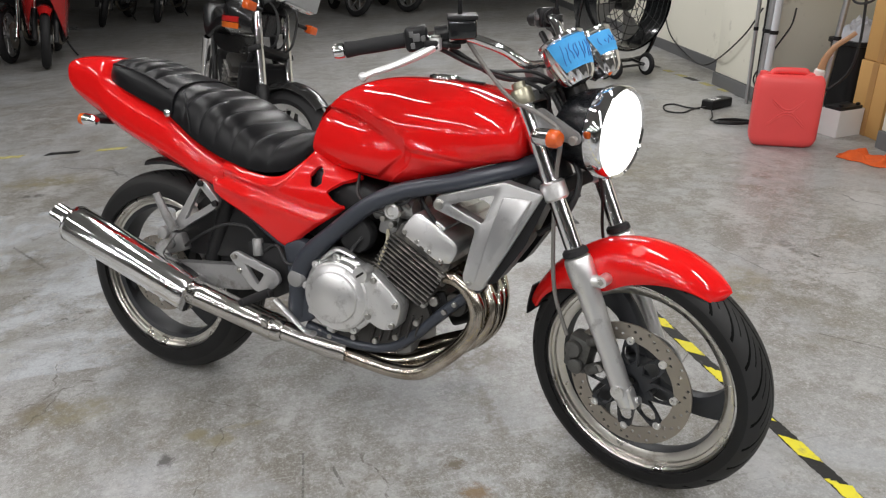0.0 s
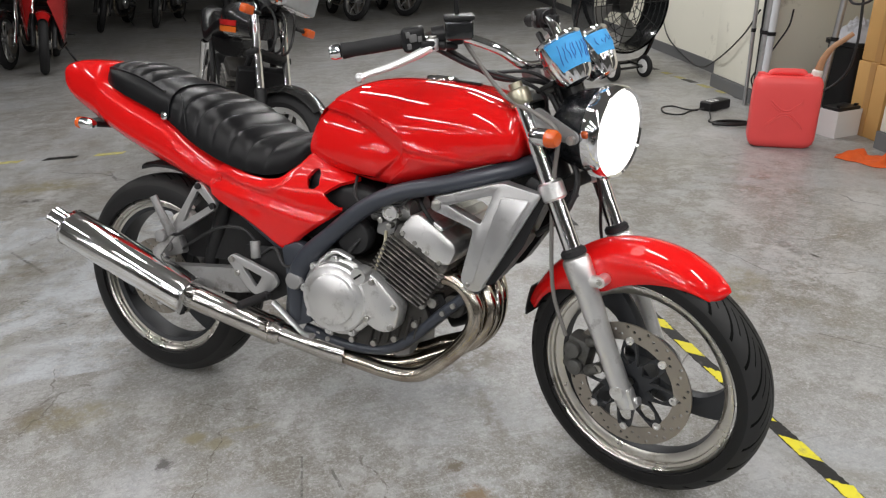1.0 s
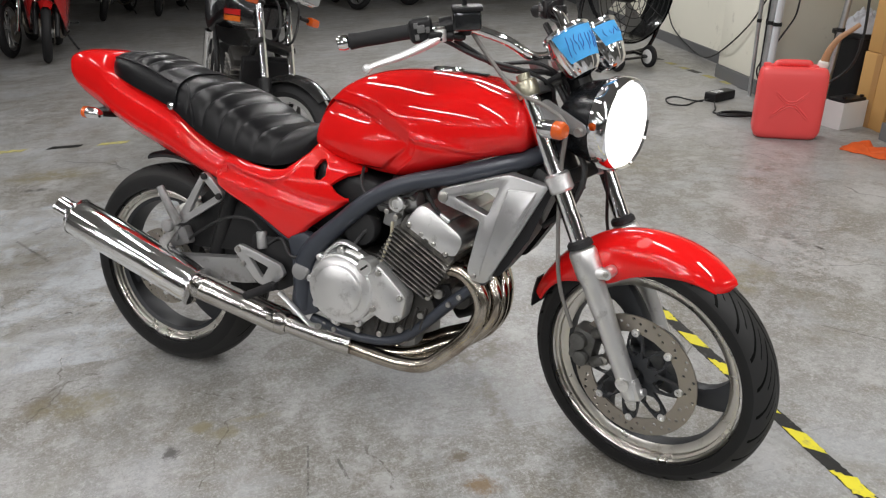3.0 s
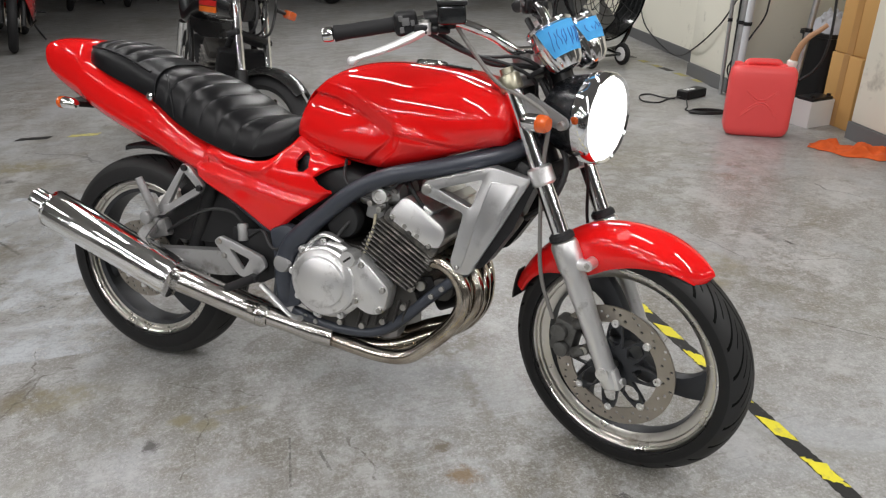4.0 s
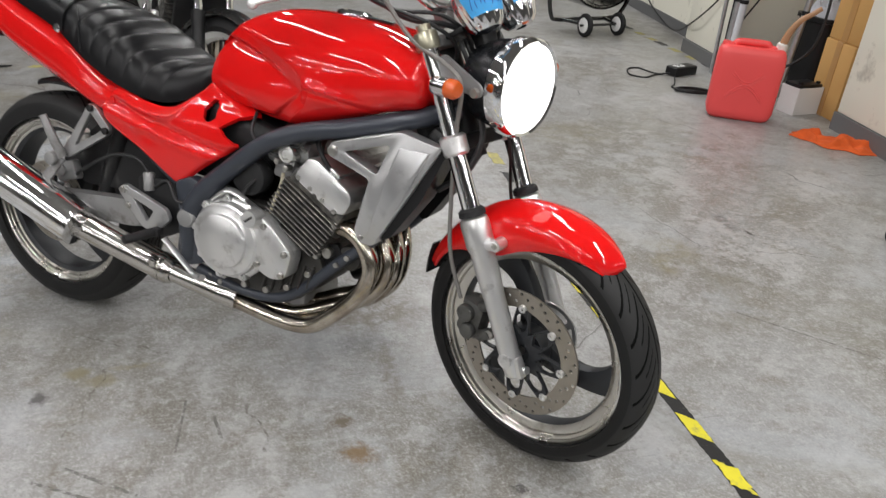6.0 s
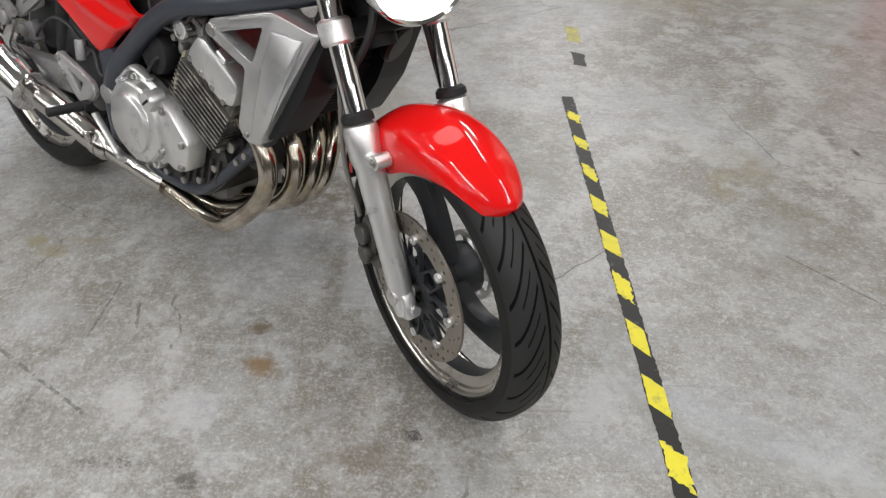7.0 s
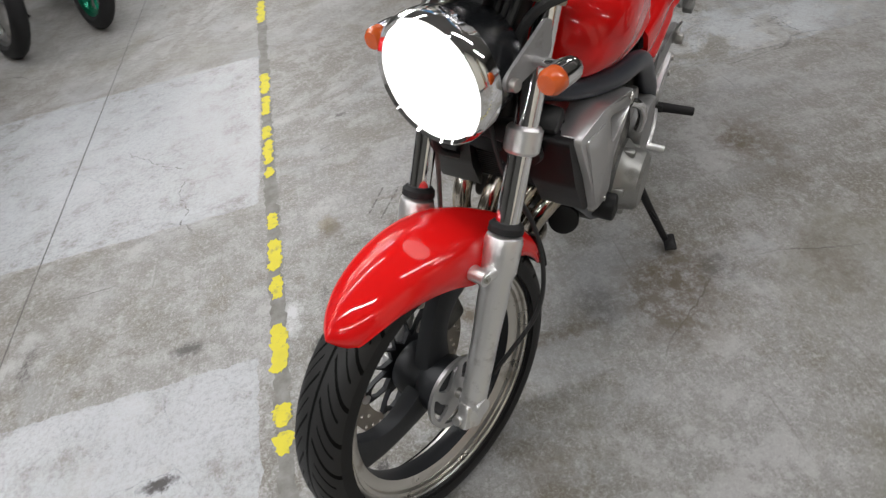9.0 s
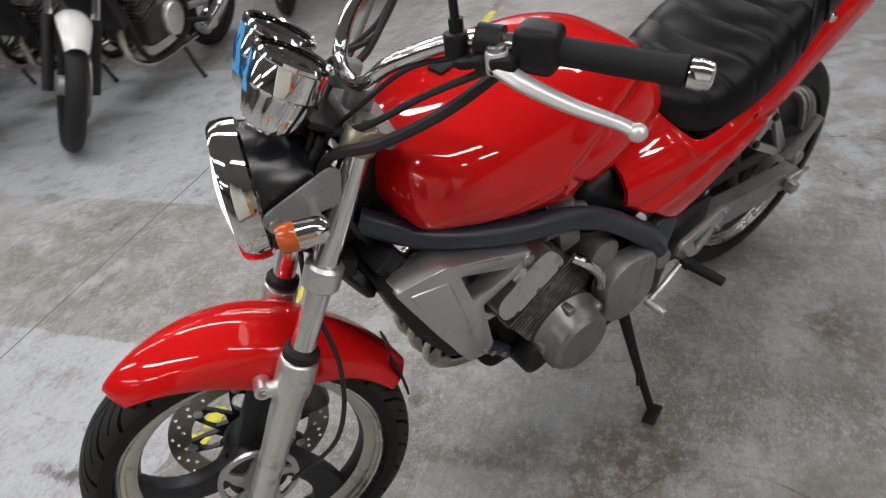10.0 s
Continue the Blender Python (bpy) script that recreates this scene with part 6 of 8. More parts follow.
for y in (-0.120, -0.045, 0.045, 0.120):
    part("exhaust_flange", lathe(bmesh.new(), [(0.020, 0), (0.029, 0.1), (0.029, 0.9), (0.020, 1)], (0.880, y, 0.472), (0.892, y, 0.470), 20), BOLT, bike)
part("silencer_hanger", plate(bmesh.new(), rounded([(0.085, 0.452), (0.108, 0.450), (0.060, 0.388), (0.030, 0.372), (0.024, 0.392)], 0.006), -0.156, -0.163, bevel=0.002), ALLOY_DULL, bike, "grey silencer hanger")
# smaller fittings of the engine's right side
for k in range(6):
    bm = bmesh.new()
    box(bm, 0.006, 0.012, 0.090 - 0.006 * k, pose(0.715 + 0.024 * k, -0.131, 0.300 + 0.006 * k, 0, 12, 0), 0.002, 1)
    part("case_rib", bm, CASE, engine)
for x, z in ((0.560, 0.300), (0.600, 0.268), (0.660, 0.262), (0.722, 0.266), (0.778, 0.290), (0.830, 0.340), (0.846, 0.392), (0.552, 0.430)):
    part("case_bolt", rod(bmesh.new(), (x, -0.126, z), (x, -0.142, z), 0.0085, seg=10, ease=0.002), BOLT, engine)
for k, off in enumerate((-0.055, -0.018, 0.020, 0.056)):
    q = CYL0 + UP * 0.136 + ALONG * off + Vector((0, -0.150, 0))
    part("cover_screw", rod(bmesh.new(), q, q + Vector((0, -0.012, 0)), 0.0062, seg=8, ease=0.001), BOLT, hcover)
part("mount_bracket", plate(bmesh.new(), rounded([(0.852, 0.415), (0.885, 0.425), (0.905, 0.385), (0.870, 0.352), (0.842, 0.372)], 0.008), -0.100, -0.112, bevel=0.002), BLACK, engine, "black engine mount")
part("mount_bolt", rod(bmesh.new(), (0.866, -0.110, 0.400), (0.866, -0.128, 0.400), 0.013, seg=12, ease=0.002), BOLT, engine)
bm = rod(bmesh.new(), (0.915, -0.110, 0.395), (0.915, -0.070, 0.395), 0.030, seg=22, ease=0.006)
part("oil_line_union", bm, CASE, engine)
CLEAR_HOSE = mat("yellowed_hose", (0.42, 0.38, 0.28), 0.3, 0.0, 0.15, 30)
for pts, r, material in (
        ([(0.735, -0.128, 0.560), (0.742, -0.146, 0.530), (0.730, -0.150, 0.490), (0.716, -0.140, 0.440)], 0.0042, CLEAR_HOSE),
        ([(0.752, -0.140, 0.628), (0.790, -0.158, 0.640), (0.815, -0.150, 0.670), (0.850, -0.110, 0.700)], 0.0036, CABLE),
        ([(0.748, -0.136, 0.600), (0.705, -0.158, 0.610), (0.660, -0.150, 0.640), (0.640, -0.110, 0.680)], 0.0038, CABLE),
        ([(0.700, -0.130, 0.630), (0.725, -0.156, 0.655), (0.765, -0.150, 0.652), (0.790, -0.120, 0.615)], 0.0050, HOSE),
        ([(0.690, -0.120, 0.560), (0.668, -0.158, 0.520), (0.640, -0.158, 0.480), (0.600, -0.150, 0.450)], 0.0048, CABLE),
        ([(0.800, -0.100, 0.660), (0.835, -0.150, 0.640), (0.870, -0.150, 0.600), (0.905, -0.130, 0.560)], 0.0052, RUBBER),
        ([(0.365, -0.142, 0.475), (0.330, -0.150, 0.505), (0.240, -0.138, 0.490), (0.120, -0.118, 0.420), (0.070, -0.100, 0.380)], 0.0042, CABLE),
        ([(0.520, -0.150, 0.450), (0.470, -0.160, 0.430), (0.430, -0.150, 0.470), (0.380, -0.140, 0.440)], 0.0040, CABLE)):
    part("hose", tube(bmesh.new(), pts, r, 8, 6), material, bike, "thin hose beside the engine")
for y in (-0.105, -0.035):
    part("carburettor_cap", rod(bmesh.new(), (0.745, y, 0.650), (0.748, y, 0.668), 0.027, seg=20, ease=0.003), BLACK, bike)
for x, z in ((0.728, 0.590), (0.752, 0.578), (0.770, 0.608)):
    part("carburettor_screw", rod(bmesh.new(), (x, -0.128, z), (x, -0.150, z), 0.0075, seg=10, ease=0.0015), BOLT, bike)
part("throttle_spring", tube(bmesh.new(), [(0.752 + 0.012 * math.cos(k * 1.2), -0.137 - 0.0012 * k, 0.612 + 0.012 * math.sin(k * 1.2)) for k in range(16)], 0.0016, 5, 3), BOLT, bike)
bm = bmesh.new()
box(bm, 0.075, 0.040, 0.052, pose(0.055, -0.096, 0.400, 0, -20, 0), 0.010)
rod(bm, (0.045, -0.112, 0.402), (0.045, -0.124, 0.402), 0.017, seg=16, ease=0.003)
part("rear_caliper", bm, ALLOY_DULL, bike, "grey rear brake caliper")
for s in (-1, 1):
    bm = bmesh.new()
    box(bm, 0.060, 0.012, 0.030, pose(-0.020, s * 0.138, 0.318), 0.003)
    rod(bm, (-0.050, s * 0.138, 0.318), (-0.082, s * 0.138, 0.320), 0.005, seg=8)
    part("chain_adjuster", bm, BOLT, bike, "steel axle adjuster")
    part("axle_nut", rod(bmesh.new(), (0, s * 0.140, R_REAR), (0, s * 0.162, R_REAR), 0.017, seg=6, ease=0.002), BOLT, bike)

# foot pegs, brackets, pedals, stand
for s in (-1, 1):
    out = rounded([(0.295, 0.422), (0.315, 0.440), (0.445, 0.405), (0.458, 0.380), (0.430, 0.352), (0.385, 0.338), (0.365, 0.350)], 0.010)
    tri = rounded([(0.345, 0.410), (0.408, 0.392), (0.388, 0.358)], 0.006)
    pb = part("footpeg_bracket", plate(bmesh.new(), out, s * 0.160, s * 0.172, [tri], bevel=0.002), SILVER, bike, "dull silver footpeg bracket")
    for x, z in ((0.314, 0.424), (0.330, 0.388)):
        part("bracket_bolt", rod(bmesh.new(), (x, s * 0.166, z), (x, s * 0.178, z), 0.008, seg=10, ease=0.002), BOLT, pb)
    bm = rod(bmesh.new(), (0.425, s * 0.170, 0.345), (0.405, s * 0.262, 0.338), 0.0125, 0.011, 14, 0.003)
    box(bm, 0.022, 0.022, 0.02, pose(0.426, s * 0.178, 0.345), 0.004)
    part("footpeg", bm, RUBBER, bike, "rubber-covered footpeg")
    out = rounded([(0.178, 0.612), (0.198, 0.606), (0.245, 0.560), (0.236, 0.540), (0.130, 0.470), (0.100, 0.452), (0.086, 0.470), (0.108, 0.500)], 0.010)
    tri = rounded([(0.182, 0.588), (0.222, 0.552), (0.128, 0.490)], 0.006)
    pp = part("pillion_bracket", plate(bmesh.new(), out, s * 0.138, s * 0.150, [tri], bevel=0.003), SILVER, bike, "silver triangular pillion peg bracket")
    for x, z in ((0.186, 0.600), (0.234, 0.552)):
        part("bracket_bolt", rod(bmesh.new(), (x, s * 0.148, z), (x, s * 0.158, z), 0.009, seg=12, ease=0.002), BLACK, pp)
    bm = tube(bmesh.new(), [(0.098, s * 0.158, 0.458), (0.085, s * 0.172, 0.500), (0.060, s * 0.182, 0.560)], [0.013, 0.012, 0.010], 10, 4)
    part("pillion_peg", bm, ALLOY_DULL, bike, "folded ribbed pillion peg")
    part("peg_pivot", rod(bmesh.new(), (0.072, s * 0.150, 0.448), (0.072, s * 0.178, 0.448), 0.018, seg=16, ease=0.004), ALLOY_DULL, bike)
bm = tube(bmesh.new(), [(0.445, -0.172, 0.330), (0.490, -0.175, 0.300), (0.540, -0.180, 0.268), (0.575, -0.190, 0.270)], [0.009, 0.008, 0.008, 0.011], 10, 5, 0.7)
part("brake_pedal", bm, ALLOY, bike, "alloy rear brake pedal")
bm = rod(bmesh.new(), (0.37, -0.145, 0.43), (0.362, -0.140, 0.475), 0.014, seg=14, ease=0.003)
part("rear_master_cylinder", bm, ALLOY_DULL, bike)
bm = tube(bmesh.new(), [(0.44, 0.172, 0.345), (0.49, 0.180, 0.330), (0.540, 0.182, 0.305)], 0.006, 10, 5)
rod(bm, (0.540, 0.176, 0.305), (0.535, 0.222, 0.300), 0.009, seg=12)
part("shift_lever", bm, ALLOY, bike, "alloy gear shift lever with rubber toe piece")
bm = tube(bmesh.new(), [(0.560, 0.120, 0.285), (0.574, 0.156, 0.250), (0.585, 0.222, 0.150), (0.590, 0.280, 0.060)], [0.014, 0.013, 0.010, 0.009], 12, 5)
box(bm, 0.055, 0.030, 0.008, pose(0.600, 0.292, 0.064, 11, 0, 20), 0.003)
tube(bm, [(0.58, 0.22, 0.14), (0.60, 0.235, 0.145), (0.615, 0.25, 0.142)], 0.004, 8, 3)
part("side_stand", bm, BLACK, bike, "black steel side stand, extended")

# cables and hoses
def cable(pts, r=0.0042, material=None, xf=None, label="black control cable"):
    return part("cable", tube(bmesh.new(), pts, r, 8, 8), material or CABLE, bike, label, xf or Matrix())


T = lambda p: TURNED_H @ Vector(p)
B = lambda p: BODY @ Vector(p)
cable([T((0.972, -0.170, 1.080)), T((1.010, -0.155, 1.020)), T((1.075, -0.135, 0.940)), T((1.155, -0.125, 0.905)), T((1.205, -0.125, 0.870)), T((1.195, -0.115, 0.780)), T((1.190, -0.110, 0.66)), T((1.205, -0.118, 0.50)), T((1.240, -0.110, 0.385))], 0.0048, HOSE, None, "grey brake hose")
cable([T((0.930, -0.215, 1.050)), T((1.000, -0.150, 1.000)), T((1.090, -0.100, 0.970)), T((1.130, -0.06, 0.930)), T((1.10, -0.04, 0.86)), B((0.98, -0.06, 0.74))])
cable([T((0.935, -0.200, 1.040)), T((1.010, -0.130, 0.990)), T((1.100, -0.070, 0.985)), T((1.150, -0.030, 0.930)), T((1.11, -0.02, 0.85)), B((1.0, -0.04, 0.74))])
cable([T((0.950, -0.180, 1.040)), T((1.030, -0.110, 0.975)), T((1.110, -0.040, 0.960)), T((1.150, 0.030, 0.90)), T((1.14, 0.05, 0.82))], 0.006)
cable([T((0.950, 0.215, 1.050)), T((1.020, 0.160, 1.010)), T((1.085, 0.110, 0.965)), T((1.140, 0.050, 0.930)), T((1.13, 0.0, 0.85)), B((0.98, 0.05, 0.74))], 0.005)
cable([T((0.930, 0.200, 1.040)), T((1.000, 0.165, 0.985)), T((1.080, 0.130, 0.945)), T((1.140, 0.085, 0.920)), T((1.165, 0.05, 0.85))], 0.008)
cable([T((0.960, 0.180, 1.055)), T((1.03, 0.14, 1.04)), T((1.09, 0.085, 0.98)), T((1.13, 0.04, 0.93))], 0.0035)
cable([T((1.150, 0.056, 0.95)), T((1.190, 0.030, 0.84)), T((1.215, 0.055, 0.70)), T((1.200, 0.105, 0.56)), T((1.235, 0.125, 0.43)), T((1.33, 0.085, 0.315))], 0.0042, None, None, "black speedometer cable")
cable([B((1.12, -0.05, 0.80)), B((1.165, -0.075, 0.74)), B((1.150, -0.09, 0.66)), B((1.09, -0.08, 0.60))], 0.007, None, None, "black hose")
for k in range(5):
    random.seed(30 + k)
    cable([T((1.13 + 0.02 * random.random(), -0.06 + 0.03 * k, 0.94)), T((1.16 + 0.02 * random.random(), -0.05 + 0.025 * k, 0.87)), T((1.13, -0.06 + 0.03 * k, 0.79)), T((1.10, -0.05 + 0.02 * k, 0.72))], 0.005 + 0.002 * random.random(), None, None, "black wiring loom")
BASE[0] = Matrix()


# ---- floor markings ----
YELLOW = mat("yellow_tape", (0.68, 0.60, 0.03), 0.55, 0.0, 0.12, 25, bump=0.25, bscale=120, dirt=(0.25, 0.22, 0.10), dirt_amount=0.25, dirt_scale=30)
TAPE_BLACK = mat("black_tape", (0.010, 0.010, 0.010), 0.55, 0.0, 0.2, 25, bump=0.25, bscale=120, dirt=(0.10, 0.095, 0.085), dirt_amount=0.1, dirt_scale=35)
FADED = mat("faded_tape", (0.46, 0.41, 0.12), 0.7, 0.0, 0.3, 25, dirt=(0.2, 0.19, 0.17), dirt_amount=0.8, dirt_scale=30)


def ragged(pts, amount, rng, step=0.012):
    """An outline with torn edges."""
    out = []
    for (ax, ay), (bx, by) in zip(pts, pts[1:] + pts[:1]):
        n = max(1, int(math.hypot(bx - ax, by - ay) / step))
        for i in range(n):
            t = i / n
            out.append((ax + (bx - ax) * t + rng.uniform(-amount, amount), ay + (by - ay) * t + rng.uniform(-amount, amount)))
    return out


def flake(name, pts, z, thick, material, parent):
    """A flat scrap lying on the floor: an outline in u, v."""
    bm = bmesh.new()
    lower = [bm.verts.new((u, v, z)) for u, v in pts]
    f = bm.faces.new(lower)
    e = bmesh.ops.extrude_face_region(bm, geom=[f])
    for q in e["geom"]:
        if isinstance(q, bmesh.types.BMVert):
            q.co.z = z + thick
    return part(name, bm, material, parent)


rng = random.Random(11)
tape_a = thing("floor_tape", HALL, "black and yellow hazard tape on concrete, worn at one end", "floor tape", "hazard tapes on the floor")
HALF_T = 0.0205


def tape_u(v):
    return 1.680 - 0.036 * (v - 1.26)


flake("backing", ragged([(tape_u(1.10) - HALF_T, 1.10), (tape_u(1.10) + HALF_T, 1.10), (tape_u(2.74) + HALF_T, 2.74), (tape_u(2.74) - HALF_T, 2.74)], 0.0022, rng, 0.008), 0.0006, 0.0010, TAPE_BLACK, tape_a)
for k in range(9):
    v = 1.258 + 0.1675 * k
    c = tape_u(v)
    wear = max(0.0, (v - 1.9) / 0.8)
    h = 0.040 * (1 - 0.40 * wear)
    lo, hi = c - HALF_T * (1 - 0.5 * wear * rng.random()), c + HALF_T * (1 - 0.6 * wear * rng.random() - (0.25 if k in (2, 3) else 0))
    flake("yellow_stripe", ragged([(lo, v + 0.020 - h), (hi, v - 0.020 - h), (hi, v - 0.020 + h), (lo, v + 0.020 + h)], 0.0012 + 0.006 * wear + (0.003 if k in (0, 3) else 0), rng, 0.008), 0.0018, 0.0008, YELLOW, tape_a)
tape_b = thing("floor_tape", HALL, "torn remains of yellow tape in a dark glue line", "floor tape", "hazard tapes on the floor")
flake("glue_line", ragged([(-3.6, 1.000), (1.46, 1.085), (1.46, 1.126), (-3.6, 1.050)], 0.007, rng, 0.022), 0.0004, 0.0004, mat("glue_residue", (0.17, 0.165, 0.15), 0.7, 0.0, 0.3, 20, dirt=(0.3, 0.3, 0.29), dirt_amount=0.9, dirt_scale=22), tape_b)
for u0, u1 in ((-3.4, -3.15), (-2.9, -2.62), (-2.17, -1.81), (-1.10, -0.88), (-0.85, -0.67), (-0.56, -0.46), (-0.44, -0.26), (-0.23, -0.16), (0.08, 0.17), (0.23, 0.39), (0.42, 0.52), (0.63, 0.81), (0.915, 0.985), (1.0, 1.065), (1.25, 1.335), (1.40, 1.44)):
    w = rng.uniform(0.019, 0.025)
    c = 1.080 + 0.016 * u0 + rng.uniform(-0.005, 0.005)
    n_ = max(3, int((u1 - u0) / 0.012))
    upper = [(u0 + (u1 - u0) * i / n_, c + w * min(1.1, 0.90 + 0.55 * noise.noise(Vector((i * 0.33, u0 * 7, 1.0)))) * min(1, 0.55 + 4 * min(i, n_ - i) / n_)) for i in range(n_ + 1)]
    lower = [(u0 + (u1 - u0) * i / n_ + 0.004, c - w * min(1.1, 0.85 + 0.7 * noise.noise(Vector((i * 0.4, u0 * 5, 4.0)))) * min(1, 0.55 + 4 * min(i, n_ - i) / n_)) for i in range(n_ + 1)]
    flake("yellow_scrap", ragged(upper[::-1] + lower, 0.0045, rng, 0.0045), 0.0010, 0.0009, YELLOW, tape_b)
for u0, u1, v0, v1, n in ((3.87, 3.93, 4.95, 6.5, 7), (-3.9, -0.4, 4.93, 4.985, 11), (1.68, 1.73, 2.98, 3.40, 2)):
    t = thing("floor_tape", HALL, "old faded hazard tape, almost worn off the concrete", "floor tape", "hazard tapes on the floor")
    for k in range(n):
        if u1 - u0 < v1 - v0:
            a = v0 + (v1 - v0) * (k + 0.15 * rng.random()) / n
            b = a + (v1 - v0) / n * rng.uniform(0.45, 0.8)
            o = [(u0, a), (u1, a - 0.02), (u1, b - 0.02), (u0, b)]
        else:
            a = u0 + (u1 - u0) * (k + 0.15 * rng.random()) / n
            b = a + (u1 - u0) / n * rng.uniform(0.4, 0.8)
            o = [(a, v0), (b, v0), (b + 0.02, v1), (a + 0.02, v1)]
        flake("scrap", ragged(o, 0.005, rng, 0.02), 0.0008, 0.0008, FADED if k % 3 else TAPE_BLACK, t)

# ---- things along the east wall ----
CAN_RED = mat("red_polyethylene", (0.84, 0.085, 0.085), 0.42, 0.0, 0.06, 6, bump=0.1, bscale=200)
CAN_M = pose(1.852, 4.735, 0, 0, 0, -10.5) @ Matrix.Diagonal((1.06, 1.06, 1.10, 1))
can = thing("jerry_can", CAN_M, "red plastic fuel can with embossed cross and a brown spout", "fuel can")
rings = []
for z, sx, sy in ((0, 0.135, 0.052), (0.008, 0.152, 0.068), (0.025, 0.166, 0.079), (0.05, 0.174, 0.084), (0.30, 0.174, 0.084), (0.345, 0.170, 0.082), (0.368, 0.160, 0.074), (0.378, 0.145, 0.062)):
    row = []
    for j in range(40):
        a = 2 * math.pi * j / 40
        ex = 0.34
        row.append(Vector((sx * math.copysign(abs(math.cos(a)) ** ex, math.cos(a)), sy * math.copysign(abs(math.sin(a)) ** ex, math.sin(a)), z)))
    rings.append(row)
part("can_body", skin(bmesh.new(), rings), CAN_RED, can)
part("handle", tube(bmesh.new(), [(-0.100, 0, 0.366), (-0.088, 0, 0.388), (-0.060, 0, 0.394), (0.045, 0, 0.394), (0.070, 0, 0.388), (0.082, 0, 0.366)], 0.018, 14, 6, 1.0), CAN_RED, can)
for x in (-0.125, 0.095):
    part("shoulder", rod(bmesh.new(), (x, 0, 0.362), (x, 0, 0.386), 0.034, 0.028, 20, 0.006), CAN_RED, can)
part("vent_cap", rod(bmesh.new(), (-0.140, 0, 0.365), (-0.140, 0, 0.392), 0.020, seg=18, ease=0.004), CAN_RED, can)
for pts in ([(-0.080, 0.252), (-0.050, 0.226), (-0.018, 0.203), (0.020, 0.203), (0.050, 0.226), (0.082, 0.254)], [(-0.095, 0.122), (-0.055, 0.158), (-0.018, 0.184), (0.020, 0.184), (0.055, 0.158), (0.092, 0.120)]):
    for dz in (-0.007, 0.007):
        part("embossed_rib", tube(bmesh.new(), [(x, -0.0842, z + dz) for x, z in pts], 0.0042, 8, 6), CAN_RED, can)
neck = Vector((0.132, 0, 0.372))
part("neck_ring", lathe(bmesh.new(), [(0.026, 0), (0.028, 0.2), (0.028, 0.8), (0.022, 1)], neck, neck + Vector((0.006, 0, 0.036)), 22), mat("white_plastic", (0.72, 0.70, 0.66), 0.4), can, "white screw ring")
part("spout", tube(bmesh.new(), [neck + Vector((0.006, 0, 0.03)), neck + Vector((0.020, 0, 0.09)), neck + Vector((0.055, 0, 0.150)), neck + Vector((0.105, 0, 0.190)), neck + Vector((0.14, 0, 0.22))], [0.021, 0.018, 0.015, 0.013, 0.012], 16, 6), mat("brown_rubber", (0.38, 0.20, 0.10), 0.5, 0.0, 0.15, 20), can, "brown flexible spout")

BOX_WHITE = mat("white_card", (0.72, 0.72, 0.72), 0.6, 0.0, 0.04, 10)
wbox = thing("battery_box", pose(2.219, 4.874, 0, 0, 0, 29), "white carton holding a black battery with leads", "box")
bm = bmesh.new()
for sx, sy, cx, cy in ((0.20, 0.004, 0.10, 0.002), (0.20, 0.004, 0.10, 0.134), (0.004, 0.128, 0.002, 0.068), (0.004, 0.128, 0.198, 0.068)):
    box(bm, sx, sy, 0.165, pose(cx, cy, 0.0825), 0.001, 1)
box(bm, 0.19, 0.126, 0.004, pose(0.10, 0.068, 0.004))
part("carton", bm, BOX_WHITE, wbox)
bm = bmesh.new()
box(bm, 0.184, 0.118, 0.175, pose(0.10, 0.068, 0.095), 0.006)
box(bm, 0.02, 0.02, 0.015, pose(0.03, 0.03, 0.19), 0.003)
box(bm, 0.02, 0.02, 0.015, pose(0.17, 0.03, 0.19), 0.003)
part("battery", bm, BLACK, wbox, "black battery")

CARD = mat("tan_cardboard", (0.52, 0.30, 0.10), 0.75, 0.0, 0.08, 8, bump=0.1, bscale=90)
for k, (du, dz) in enumerate(((0.0, 0.0), (0.012, 0.44), (-0.008, 0.88))):
    cb = thing("cardboard_box", EAST @ pose(3.60 + du, 4.35, dz, 0, 0, 2 * k - 1), "tan cardboard box in a stack against the wall", "box", "stacked cardboard boxes")
    bm = bmesh.new()
    box(bm, 0.44, 0.30, 0.436, pose(0, 0, 0.218), 0.006)
    part("carton", bm, CARD, cb)
    bm = bmesh.new()
    box(bm, 0.446, 0.055, 0.441, pose(0, 0, 0.2185), 0.001, 1)
    part("packing_tape", bm, mat("brown_packing_tape", (0.42, 0.23, 0.08), 0.3), cb)
STEEL = mat("galvanised_steel", (0.55, 0.56, 0.57), 0.35, 0.9, 0.15, 12, dirt=(0.3, 0.3, 0.3), dirt_amount=0.3)
